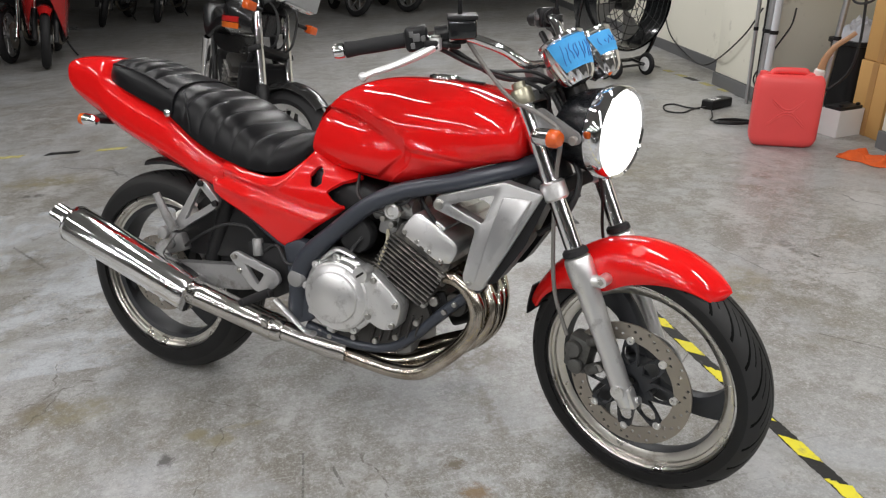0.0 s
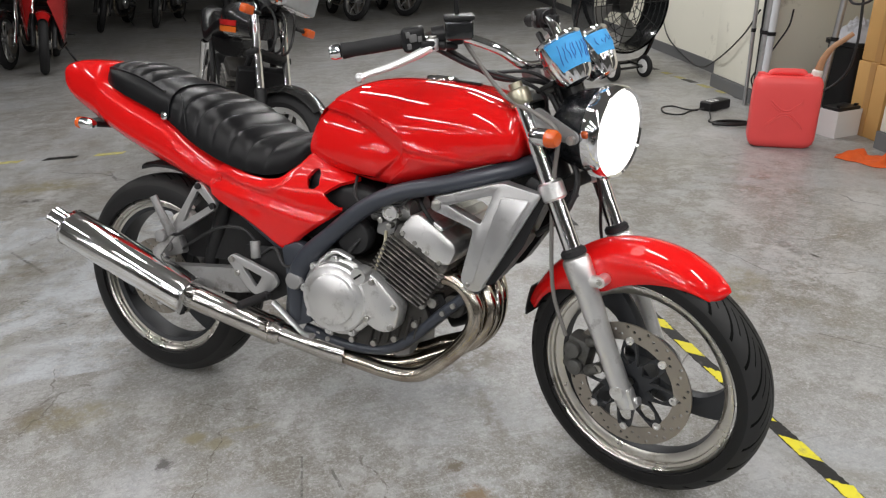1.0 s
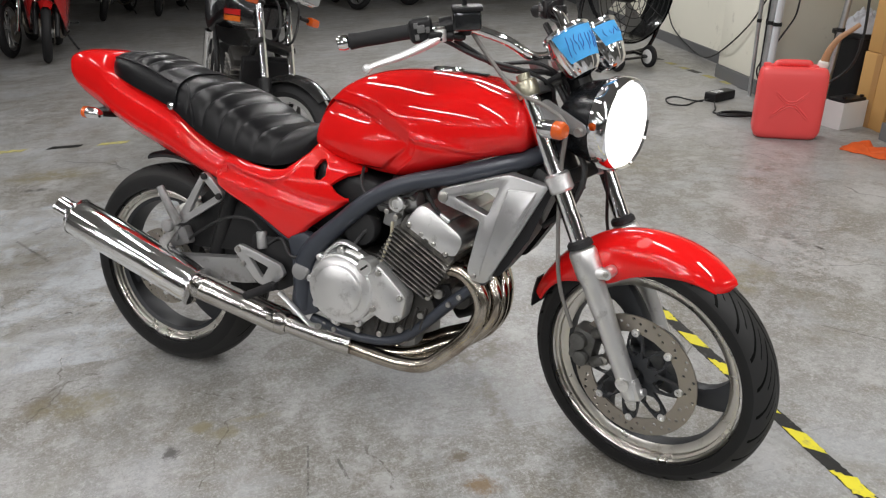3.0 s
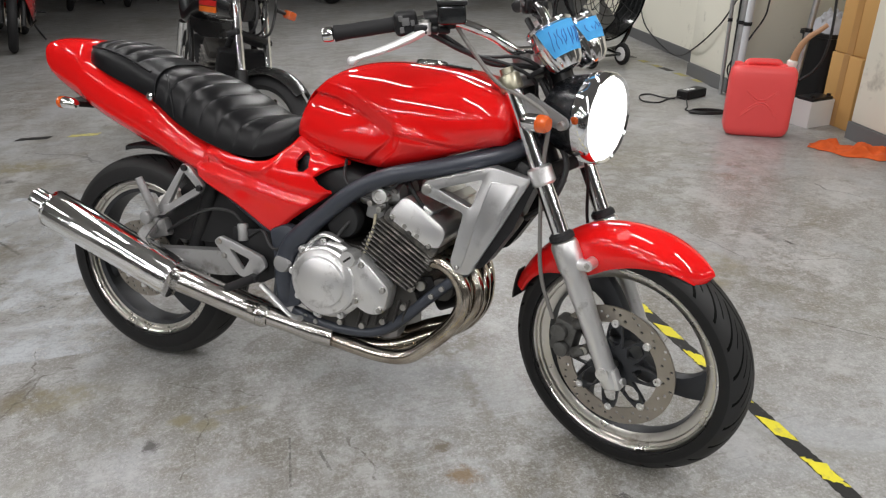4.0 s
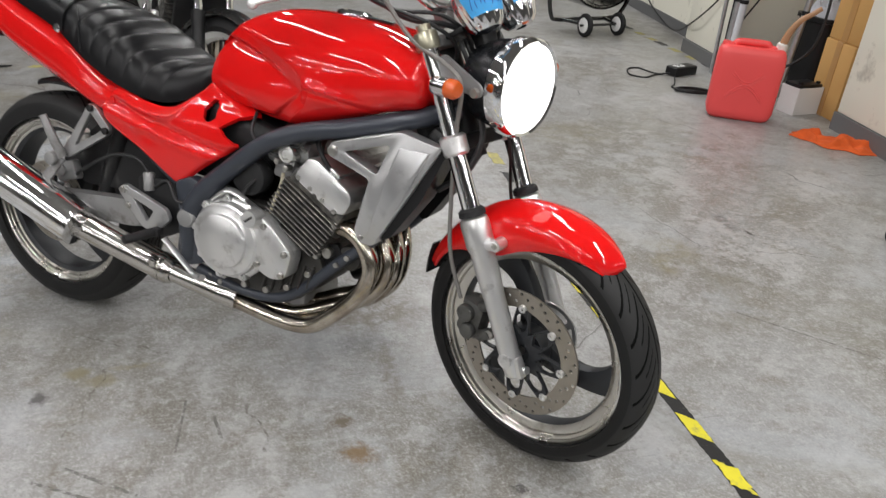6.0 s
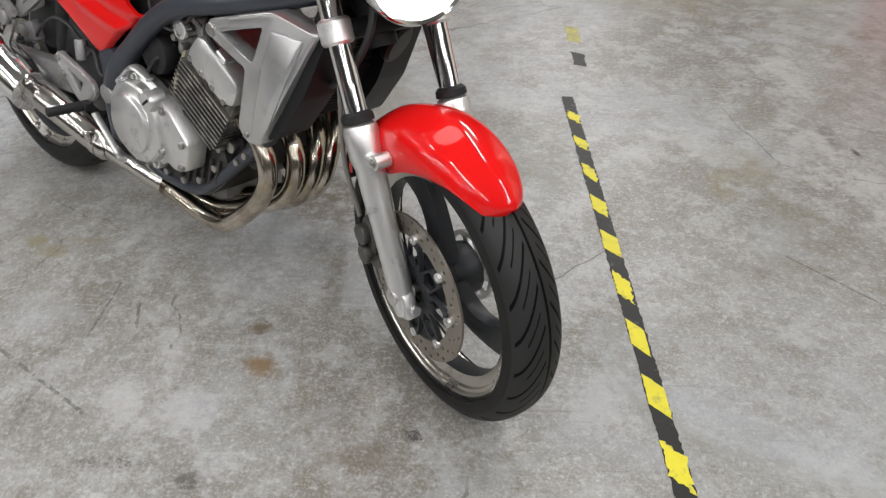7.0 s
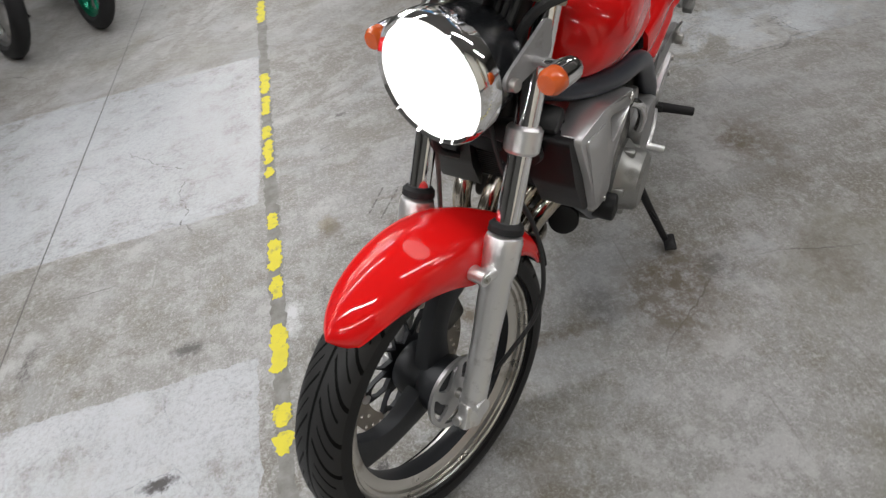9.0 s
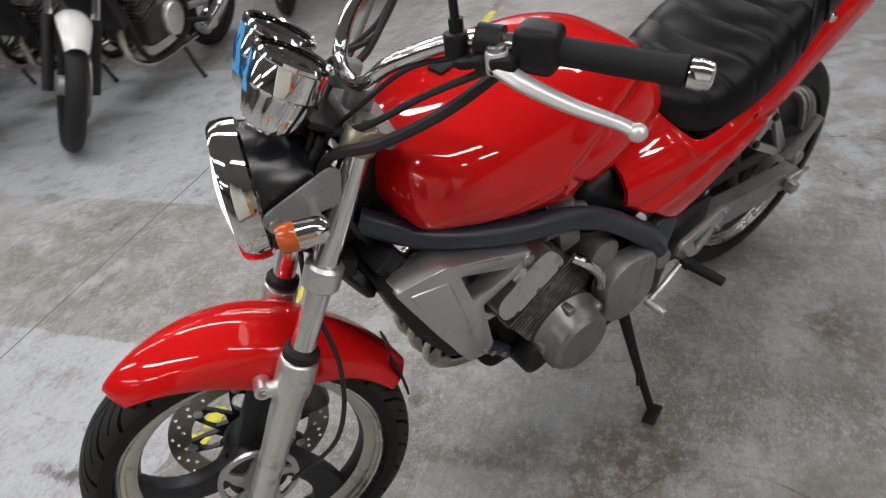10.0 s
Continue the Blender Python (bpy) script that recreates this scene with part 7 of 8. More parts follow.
for u, v, r, lean_, material, label in ((3.10, 5.14, 0.026, 0.4, STEEL, "galvanised steel pipe leaning on the wall"), (3.09, 5.06, 0.024, 1.0, mat("white_pvc", (0.6, 0.62, 0.65), 0.4), "pale grey plastic pipe leaning on the wall"), (3.125, 5.21, 0.020, -0.5, BLACK, "black plastic pipe leaning on the wall"), (3.09, 5.27, 0.014, -1.2, STEEL, "thin steel pipe leaning on the wall"), (3.30, 4.72, 0.020, 4.0, STEEL, "steel pipe leaning in the alcove")):
    pp = thing("pipe", EAST @ pose(u, v, 0, 0, lean_, 0), label, "pipe", "pipes leaning on the wall")
    bm = lathe(bmesh.new(), [(r * 0.85, 0.002), (r, 0), (r, 1), (r * 0.85, 1), (r * 0.85, 0.5)], (0, 0, 0), (0, 0, 1.9), 20, cap=False)
    part("pipe_body", bm, material, pp)
    part("collar", rod(bmesh.new(), (0, 0, 0.52), (0, 0, 0.545), r * 1.18, seg=20), BLACK, pp)
bin_ = thing("waste_bin", EAST @ pose(3.60, 4.80, 0, 0, 0, 4), "black plastic bin with grey rags heaped on it", "bin")
rings = []
for z, s in ((0, 0.14), (0.01, 0.15), (0.48, 0.18), (0.485, 0.195), (0.51, 0.195), (0.512, 0.175), (0.30, 0.16)):
    rings.append([Vector((s * math.copysign(abs(math.cos(a)) ** 0.4, math.cos(a)), s * 0.9 * math.copysign(abs(math.sin(a)) ** 0.4, math.sin(a)), z)) for a in (2 * math.pi * j / 32 for j in range(32))])
part("tub", skin(bmesh.new(), rings), BLACK, bin_)


def crumple(name, sx, sy, sz, m, material, label, category, seed, folds=5.0):
    """A heap of cloth: a disc thrown into folds, closed underneath."""
    bm = bmesh.new()
    n, k = 56, 18
    centre = None
    rows_ = []
    for i in range(k + 1):
        r = max(i / k, 0.02)
        row = []
        for j in range(n):
            a = 2 * math.pi * j / n
            edge = 1 + 0.20 * noise.noise(Vector((math.cos(a) * 1.6 + seed, math.sin(a) * 1.6, seed * 0.7)))
            x, y = r * math.cos(a) * edge, r * math.sin(a) * edge
            f = 0.5 + 0.5 * noise.noise(Vector((x * folds * 0.6 + seed, y * folds * 0.6, seed)))
            g = abs(noise.noise(Vector((x * folds + 9.1, y * folds + seed, 2.2))))
            z = (1 - r ** 3) * (0.35 + 0.55 * f) + 0.40 * g * (1 - r ** 6) + 0.02
            row.append(Vector((sx * x, sy * y, sz * z)))
        rows_.append(row)
    rows_.append([Vector((p.x * 0.97, p.y * 0.97, 0.0)) for p in rows_[-1]])
    skin(bm, rows_, closed=True)
    ob = part(name, bm, material, sharp=70)
    ob.matrix_world = m
    return tagged(ob, label, category)


def draped(name, length, width, m, material, label, category, seed):
    """A cloth dropped in a loose strip: soft folds, a wavering outline, its rims on the floor."""
    bm = bmesh.new()
    nu, nv = 70, 30
    rows_ = []
    for i in range(nu + 1):
        a = i / nu
        row = []
        for j in range(nv + 1):
            b = j / nv
            wob = 0.30 * noise.noise(Vector((a * 3.1 + seed, 0.4, seed)))
            half = width * (0.75 + 0.45 * noise.noise(Vector((a * 4.3, seed, 1.7)))) * min(1.0, 0.45 + 3.5 * min(a, 1 - a))
            x = length * (a - 0.5) + 0.02 * noise.noise(Vector((b * 4, a * 2, seed + 3)))
            y = half * (2 * b - 1) + width * wob
            rim = min(1.0, 6 * min(a, 1 - a)) * min(1.0, 4 * min(b, 1 - b))
            fold = abs(noise.noise(Vector((x * 9 + seed, y * 14, seed))))
            soft = 0.5 + 0.5 * noise.noise(Vector((x * 16, y * 22 + seed, 5.0)))
            row.append(Vector((x, y, 0.004 + rim * (0.030 * soft + 0.085 * (0.42 - min(0.42, fold * 1.5))))))
        rows_.append(row)
    skin(bm, rows_, closed=False)
    ob = part(name, thicken(bm, 0.003), material, sharp=80)
    ob.matrix_world = m
    return tagged(ob, label, category)


draped("cloth", 0.44, 0.125, pose(2.295, 4.395, 0, 0, 0, -34), mat("orange_cloth", (0.62, 0.095, 0.012), 0.85, 0.0, 0.3, 25, bump=0.4, bscale=350), "crumpled orange cloth lying on the floor", "cloth", 3.3)
crumple("rag", 0.17, 0.15, 0.16, EAST @ pose(3.58, 4.80, 0.50), mat("grey_rag", (0.45, 0.46, 0.50), 0.85, 0.0, 0.2, 15, bump=0.4, bscale=300), "crumpled pale grey rag on the bin", "rag", 7.7, 5)

adapter = thing("power_adapter", pose(1.690, 5.68, 0, 0, 0, 40) @ Matrix.Scale(1.18, 4), "black power adapter with a white label on the floor", "adapter")
bm = bmesh.new()
box(bm, 0.19, 0.085, 0.055, pose(0, 0, 0.0275), 0.010, 3)
part("adapter_body", bm, BLACK, adapter)
bm = bmesh.new()
box(bm, 0.07, 0.045, 0.001, pose(-0.03, 0, 0.0556))
part("label", bm, BOX_WHITE, adapter, "white label")
bm = bmesh.new()
for k in range(3):
    box(bm, 0.05 - 0.012 * k, 0.005, 0.0008, pose(-0.03, 0.012 - 0.012 * k, 0.0565))
part("print_bar", bm, BLACK, adapter)


def ev(u, v, z):
    return EAST @ Vector((u - 0.68, v + 0.89, z))


def loose_cable(name, pts, r, label):
    ob = part(name, tube(bmesh.new(), pts, r, 8, 8), CABLE)
    return tagged(ob, label, "cable", "loose cables")


loose_cable("cable", [Vector(p) + Vector((-0.04, 0.365, 0)) for p in [(1.65, 5.25, 0.02), (1.55, 5.23, 0.006), (1.46, 5.12, 0.006), (1.36, 5.16, 0.006), (1.36, 5.32, 0.006), (1.44, 5.38, 0.006), (1.52, 5.28, 0.006), (1.60, 5.24, 0.006)]], 0.0055, "black mains cable looped on the floor")
coil = [(1.66, 5.22, 0.02), (1.64, 5.08, 0.006), (1.62, 4.96, 0.006)]
for k in range(26):
    a = k * 0.75
    coil.append((1.74 + (0.12 + 0.012 * math.sin(k * 1.7)) * math.cos(a), 4.90 + 0.055 * math.sin(a + 0.2 * math.sin(k)), 0.006 + 0.0025 * k * 0.35))
loose_cable("cable", [Vector(p) + Vector((-0.04, 0.30, 0)) for p in coil], 0.005, "black cable coiled on the floor")
loose_cable("cable", [EAST @ Vector(p) for p in [(3.370, 7.762, 0.404), (3.370, 7.530, 0.182), (3.360, 7.018, 0.054), (3.300, 6.543, 0.051), (3.130, 5.878, 0.230), (3.130, 5.517, 0.460), (3.130, 5.315, 0.662)]], 0.006, "grey cable sagging along the wall")
loose_cable("cable", [EAST @ Vector(p) for p in [(3.120, 4.872, 0.707), (3.120, 4.897, 0.598), (3.120, 5.007, 0.474), (3.120, 5.136, 0.339), (3.120, 5.267, 0.210), (3.120, 5.259, 0.151), (3.100, 5.138, 0.100)]], 0.006, "black cable hanging down the pillar")
loose_cable("cable", [ev(3.72, 3.60, 0.19), ev(3.86, 3.46, 0.35), ev(3.88, 3.40, 0.55), ev(3.87, 3.42, 0.9)], 0.008, "black lead running up from the battery")
loose_cable("cable", [ev(3.74, 3.45, 1.1), ev(3.76, 3.40, 0.86), ev(3.76, 3.30, 0.80), ev(3.77, 3.15, 0.86), ev(3.78, 3.0, 1.1)], 0.007, "brown cable drooping from the wall")
socket = part("junction_cover", box(bmesh.new(), 0.012, 0.15, 0.22, pose(3.404, 6.10, 0.60), 0.004), mat("scuffed_board", (0.50, 0.47, 0.40), 0.7, 0.0, 0.15, 12))
socket.matrix_world = EAST
tagged(socket, "scuffed cream cover board on the wall", "cover plate")

# drum fan on wheels
fan = thing("drum_fan", pose(1.117, 6.937, 0, 0, 0, 33.7) @ Matrix.Scale(1.12, 4), "large black drum fan on a wheeled tubular stand", "fan")
part("drum", lathe(bmesh.new(), [(0.36, 0), (0.37, 0.05), (0.37, 0.95), (0.36, 1), (0.355, 0.95), (0.355, 0.05)], (0, -0.13, 0.56), (0, 0.15, 0.56), 56, cap=False), GLOSS_BLACK, fan)
for y in (-0.125, 0.145):
    grille = part("grille", tube(bmesh.new(), [(0.34 * math.cos(a), y, 0.56 + 0.34 * math.sin(a)) for a in (2 * math.pi * k / 12 for k in range(13))], 0.004, 6, 4), BLACK, fan)
    for r in (0.06, 0.12, 0.18, 0.24, 0.29):
        part("ring", tube(bmesh.new(), [(r * math.cos(a), y, 0.56 + r * math.sin(a)) for a in (2 * math.pi * k / 12 for k in range(13))], 0.0028, 6, 3), BLACK, grille)
    for k in range(10):
        a = 2 * math.pi * k / 10
        part("spoke", rod(bmesh.new(), (0.03 * math.cos(a), y, 0.56 + 0.03 * math.sin(a)), (0.345 * math.cos(a), y, 0.56 + 0.345 * math.sin(a)), 0.003, seg=6), BLACK, grille)
part("motor", rod(bmesh.new(), (0, -0.06, 0.56), (0, 0.10, 0.56), 0.075, seg=24, ease=0.01), BLACK, fan)
for k in range(4):
    a = 2 * math.pi * k / 4 + 0.4
    rows_ = [[Vector((math.cos(a + da) * r, 0.02 + 0.06 * da, 0.56 + math.sin(a + da) * r)) for da in (-0.35, -0.12, 0.12, 0.35)] for r in (0.08, 0.16, 0.24, 0.31)]
    part("blade", thicken(skin(bmesh.new(), rows_, closed=False), 0.003), ALLOY_DULL, fan, "grey fan blade")
for s in (-1, 1):
    part("stand_tube", tube(bmesh.new(), [(s * 0.39, 0.0, 0.60), (s * 0.41, 0.02, 0.40), (s * 0.34, 0.06, 0.14), (s * 0.24, 0.09, 0.085), (0, 0.10, 0.085)], 0.016, 12, 8), GLOSS_BLACK, fan)
    wh = part("wheel", lathe(bmesh.new(), [(0.055, 0), (0.078, 0.1), (0.085, 0.3), (0.085, 0.7), (0.078, 0.9), (0.055, 1)], (s * 0.155 - 0.018, -0.14, 0.085), (s * 0.155 + 0.018, -0.14, 0.085), 32), RUBBER, fan, "black rubber wheel")
    part("wheel_disc", rod(bmesh.new(), (s * 0.155 - 0.021, -0.14, 0.085), (s * 0.155 + 0.021, -0.14, 0.085), 0.056, seg=24, ease=0.006), BOX_WHITE, wh, "white wheel centre")
    part("foot_tube", rod(bmesh.new(), (s * 0.13, -0.14, 0.085), (s * 0.20, 0.10, 0.085), 0.014, seg=12), GLOSS_BLACK, fan)
part("cross_tube", rod(bmesh.new(), (-0.2, -0.14, 0.085), (0.2, -0.14, 0.085), 0.010, seg=12), GLOSS_BLACK, fan)

castor = thing("trolley_castor", pose(2.088, 3.150, 0, 0, 0, 60), "black rubber castor of a low trolley", "castor")
part("wheel", lathe(bmesh.new(), [(0.02, 0), (0.036, 0.1), (0.040, 0.3), (0.040, 0.7), (0.036, 0.9), (0.02, 1)], (-0.016, 0, 0.040), (0.016, 0, 0.040), 28), RUBBER, castor)
bm = bmesh.new()
box(bm, 0.05, 0.035, 0.012, pose(0, 0, 0.086), 0.003)
box(bm, 0.005, 0.03, 0.06, pose(-0.024, 0, 0.060), 0.001, 1)
box(bm, 0.005, 0.03, 0.06, pose(0.024, 0, 0.060), 0.001, 1)
part("fork", bm, STEEL, castor)


# ---- other motorcycles parked in the hall ----
def parked(name_label, m, steer=0.0, tank=(0.02, 0.02, 0.02), fender=(0.02, 0.02, 0.02), rim=(0.5, 0.5, 0.5), leg=None, lamp="square", fairing=False, knobby=False, spokes=9, stripe=None, lean=-9.0, wb=1.36, tank_z=0.80, fender_high=False, exhaust_up=False):
    """A parked motorcycle, x forward from its rear contact, leaning on its stand."""
    b = thing("parked_motorcycle", m @ pose(0, 0, 0, lean), name_label, "motorcycle", "motorcycles parked in the hall")
    R = 0.30 if not knobby else 0.33
    key = str(tank) + str(fender)
    paint = mat("tank_paint" + key, tank, 0.25, 0.0, 0.1, 4, coat=1.0)
    fpaint = mat("fender_paint" + key, fender, 0.25, 0.0, 0.1, 4, coat=0.8)
    rimm = mat("rim_paint" + str(rim), rim, 0.3, 0.8, 0.1, 10)
    ax = Vector((wb, 0, R))
    A = Vector((-math.sin(radians(26)), 0, math.cos(radians(26))))
    hd = ax - Vector((math.cos(radians(26)), 0, math.sin(radians(26)))) * 0.045
    tm = Matrix.Translation(hd) @ Matrix.Rotation(radians(steer), 4, A) @ Matrix.Translation(-hd)
    for c, half, xf in ((ax, 0.045 if not knobby else 0.05, tm), (Vector((0, 0, R)), 0.06, None)):
        bm = bmesh.new()
        prof = [(R - 0.075, -half * 0.7)] + [(R - 0.055 * (1 - math.cos(radians(a))), half * math.sin(radians(a))) for a in range(-90, 91, 18)] + [(R - 0.075, half * 0.7)]
        mm, _ = axes(c + Vector((0, -1, 0)), c + Vector((0, 1, 0)))
        seg = 56
        rr = [[bm.verts.new(mm @ Vector(((r + (0.006 if knobby and i % 2 and r > R - 0.03 else 0)) * math.cos(2 * math.pi * i / seg), (r + (0.006 if knobby and i % 2 and r > R - 0.03 else 0)) * math.sin(2 * math.pi * i / seg), 1 + y))) for i in range(seg)] for r, y in prof]
        for p, q in zip(rr, rr[1:]):
            for i in range(seg):
                bm.faces.new((p[i], p[(i + 1) % seg], q[(i + 1) % seg], q[i]))
        w = part("wheel", bm, RUBBER, b, "wheel with black tyre", xf)
        bm = lathe(bmesh.new(), [(R - 0.070, 0), (R - 0.070, 0.12), (R - 0.088, 0.3), (R - 0.088, 0.7), (R - 0.070, 0.88), (R - 0.070, 1), (R - 0.098, 0.8), (R - 0.098, 0.2), (R - 0.070, 0)], c + Vector((0, -half * 0.75, 0)), c + Vector((0, half * 0.75, 0)), 48, cap=False)
        part("rim", bm, rimm, w, xf=xf)
        for k in range(spokes):
            a = 2 * math.pi * k / spokes
            d = Vector((math.cos(a), 0, math.sin(a)))
            part("spoke", rod(bmesh.new(), c + d * 0.03, c + d * (R - 0.09), 0.010 if spokes < 12 else 0.003, seg=6), rimm if spokes < 12 else BOLT, w, xf=xf)
        part("hub", rod(bmesh.new(), c + Vector((0, -0.06, 0)), c + Vector((0, 0.06, 0)), 0.045, seg=18, ease=0.006), ALLOY_DULL, w, xf=xf)
        part("disc", lathe(bmesh.new(), [(0.07, 0), (0.135, 0), (0.135, 1), (0.07, 1)], c + Vector((0, 0.066, 0)), c + Vector((0, 0.071, 0)), 40, cap=False), DISC, w, xf=xf)
    F = lambda s, y, f=0.0: ax + A * s + Vector((f, y, 0))
    for y in (-0.095, 0.095):
        part("fork_leg", rod(bmesh.new(), F(-0.03, y), F(0.30, y), 0.024, 0.029, 18), leg or BLACK, b, "fork leg", tm)
        part("fork_tube", rod(bmesh.new(), F(0.30, y), F(0.70, y), 0.019, seg=18), CHROME if not knobby else ALLOY, b, "bright fork tube", tm)
        i = part("indicator", rod(bmesh.new(), F(0.66, y * 1.3, 0.06), F(0.66, y * 1.9, 0.06), 0.010, seg=10), BLACK, b, xf=tm)
        bm = bmesh.new()
        box(bm, 0.045, 0.055, 0.042, Matrix.Translation(F(0.66, y * 2.2, 0.07)), 0.010)
        part("lens", bm, AMBER, i, "amber lens", tm)
    for s in (0.47, 0.68):
        bm = bmesh.new()
        box(bm, 0.07, 0.24, 0.03, Matrix.Translation(F(s, 0, -0.02)) @ pose(0, 0, 0, 0, -26, 0), 0.008)
        part("fork_yoke", bm, BLACK, b, xf=tm)
    rows_ = []
    fr = R + (0.035 if not fender_high else 0.14)
    for i in range(15):
        d = radians((55 if not fender_high else 35) + 95 * i / 14)
        rows_.append([ax + Vector((math.cos(d) * (fr - 0.04 * abs(t) ** 2.5), 0.072 * t * (0.55 + 0.45 * math.sin(math.pi * (i + 1) / 16)), math.sin(d) * (fr - 0.04 * abs(t) ** 2.5))) for t in (-1, -0.8, -0.5, 0, 0.5, 0.8, 1)])
    part("front_fender", thicken(skin(bmesh.new(), rows_, closed=False), 0.004), fpaint, b, "glossy front fender", tm)
    hl = F(0.62, 0, 0.11) if lamp != "square" else F(0.82, 0, 0.20)
    if lamp == "square":
        bm = bmesh.new()
        box(bm, 0.10, 0.235, 0.175, Matrix.Translation(hl + Vector((-0.01, 0, 0))), 0.03, 3)
        h = part("headlight", bm, CHROME, b, "rectangular headlight", tm)
        bm = bmesh.new()
        box(bm, 0.03, 0.215, 0.155, Matrix.Translation(hl + Vector((0.035, 0, 0))), 0.014, 3)
        part("lens", bm, HEAD_GLASS, h, "clear headlight lens, unlit", tm)
    elif lamp == "round":
        h = part("headlight", lathe(bmesh.new(), [(0.04, 0), (0.08, 0.3), (0.09, 1)], hl + Vector((-0.09, 0, 0)), hl, 32), CHROME, b, "round headlight", tm)
        part("lens", lathe(bmesh.new(), [(0.087, 0), (0.05, 0.7), (0, 1)], hl, hl + Vector((0.02, 0, 0)), 32), HEAD_GLASS, h, "clear headlight lens, unlit", tm)
    for y in (-0.045, 0.045):
        part("gauge", rod(bmesh.new(), F(0.70, y, 0.05), F(0.79, y, 0.03), 0.038, seg=20, ease=0.005), BLACK, b, xf=tm)
    bar = [F(0.76, 0.36, -0.20), F(0.79, 0.22, -0.10), F(0.78, 0.12, -0.03), F(0.72, 0.04, -0.02), F(0.72, -0.04, -0.02), F(0.78, -0.12, -0.03), F(0.79, -0.22, -0.10), F(0.76, -0.36, -0.20)]
    part("handlebar", tube(bmesh.new(), bar, 0.011, 10, 5), BLACK, b, xf=tm)
    for s in (-1, 1):
        part("grip", rod(bmesh.new(), F(0.762, s * 0.36, -0.195), F(0.785, s * 0.24, -0.115), 0.017, seg=12), RUBBER, b, xf=tm)
    rows_ = []
    for i in range(21):
        t = i / 20
        x = 0.58 + (wb - 0.28 - 0.58) * t
        hw = 0.15 * math.sin(math.pi * (0.14 + 0.76 * t)) ** 0.6
        zt, zl = tank_z + 0.15 * math.sin(math.pi * (0.12 + 0.72 * t)) ** 0.7, tank_z - 0.07 + 0.06 * t
        zm = 0.5 * (zt + zl)
        rows_.append([Vector((x, hw * math.copysign(abs(math.cos(a)) ** 0.7, math.cos(a)), zm + (zt - zl) / 2 * math.copysign(abs(math.sin(a)) ** 0.7, math.sin(a)))) for a in (2 * math.pi * j / 28 for j in range(28))])
    tk = part("tank", skin(bmesh.new(), rows_), paint, b, "painted fuel tank")
    if stripe:
        for s in (-1, 1):
            for k, col in enumerate(stripe):
                rows_ = []
                for i in range(9):
                    x = 0.68 + (wb - 0.36 - 0.68) * i / 8
                    t = (x - 0.58) / (wb - 0.86)
                    hw = 0.15 * math.sin(math.pi * (0.14 + 0.76 * t)) ** 0.6
                    rows_.append([Vector((x, s * (hw + 0.002), tank_z - 0.015 + 0.03 * k + 0.03 * t + dz)) for dz in (0, 0.026)])
                part("stripe", thicken(skin(bmesh.new(), rows_, closed=False), 0.003), mat("stripe" + str(col), col, 0.3, coat=0.5), tk)
    rows_ = []
    for i in range(17):
        t = i / 16
        x = -0.15 + 0.77 * t
        hw, zt = 0.10 + 0.04 * math.sin(math.pi * t), tank_z + 0.05 - 0.09 * math.sin(math.pi * min(1, t * 1.1)) ** 2
        rows_.append([Vector((x, hw * math.copysign(abs(math.cos(a)) ** 0.6, math.cos(a)), zt - 0.045 + 0.045 * math.copysign(abs(math.sin(a)) ** 0.6, math.sin(a)))) for a in (2 * math.pi * j / 20 for j in range(20))])
    part("seat", skin(bmesh.new(), rows_), VINYL, b, "black vinyl seat")
    rows_ = []
    for i in range(9):
        t = i / 8
        x = -0.36 + 0.75 * t
        hw, zc, hh = 0.05 + 0.08 * t, tank_z + 0.02 - 0.10 * t, 0.035 + 0.06 * t
        rows_.append([Vector((x, hw * math.copysign(abs(math.cos(a)) ** 0.7, math.cos(a)), zc + hh * math.sin(a))) for a in (2 * math.pi * j / 16 for j in range(16))])
    part("tail", skin(bmesh.new(), rows_), paint, b, "painted tail section")
    bm = bmesh.new()
    box(bm, 0.34, 0.28, 0.20, pose(0.66, 0, 0.38), 0.04, 3)
    box(bm, 0.15, 0.26, 0.22, pose(0.80, 0, 0.55, 0, 22, 0), 0.02)
    eng = part("engine", bm, CASE, b, "grimy dark engine")
    for k in range(7):
        bm = bmesh.new()
        box(bm, 0.17, 0.29, 0.006, pose(0.80 + 0.009 * k, 0, 0.47 + 0.022 * k, 0, 22, 0), 0.001, 1)
        part("fin", bm, FINS, eng)
    for s in (-1, 1):
        part("cover", rod(bmesh.new(), (0.64, s * 0.13, 0.38), (0.64, s * 0.175, 0.38), 0.085, seg=28, ease=0.012), ALLOY, eng, "round alloy engine cover")
        part("frame_tube", tube(bmesh.new(), [(wb - 0.28, s * 0.03, 0.80), (wb - 0.40, s * 0.10, 0.50), (wb - 0.46, s * 0.12, 0.28), (0.75, s * 0.12, 0.22), (0.48, s * 0.13, 0.28), (0.46, s * 0.13, 0.55), (0.30, s * 0.11, 0.70)], 0.016, 10, 6), BLACK, b)
        part("swingarm", rod(bmesh.new(), (0.46, s * 0.11, 0.37), (0, s * 0.11, R), 0.020, seg=10), ALLOY_DULL, b)
        part("shock", rod(bmesh.new(), (0.02, s * 0.125, R + 0.05), (0.16, s * 0.125, 0.68), 0.024, seg=14), CHROME, b)
        part("footpeg", rod(bmesh.new(), (0.50, s * 0.15, 0.32), (0.48, s * 0.26, 0.33), 0.012, seg=10), RUBBER, b)
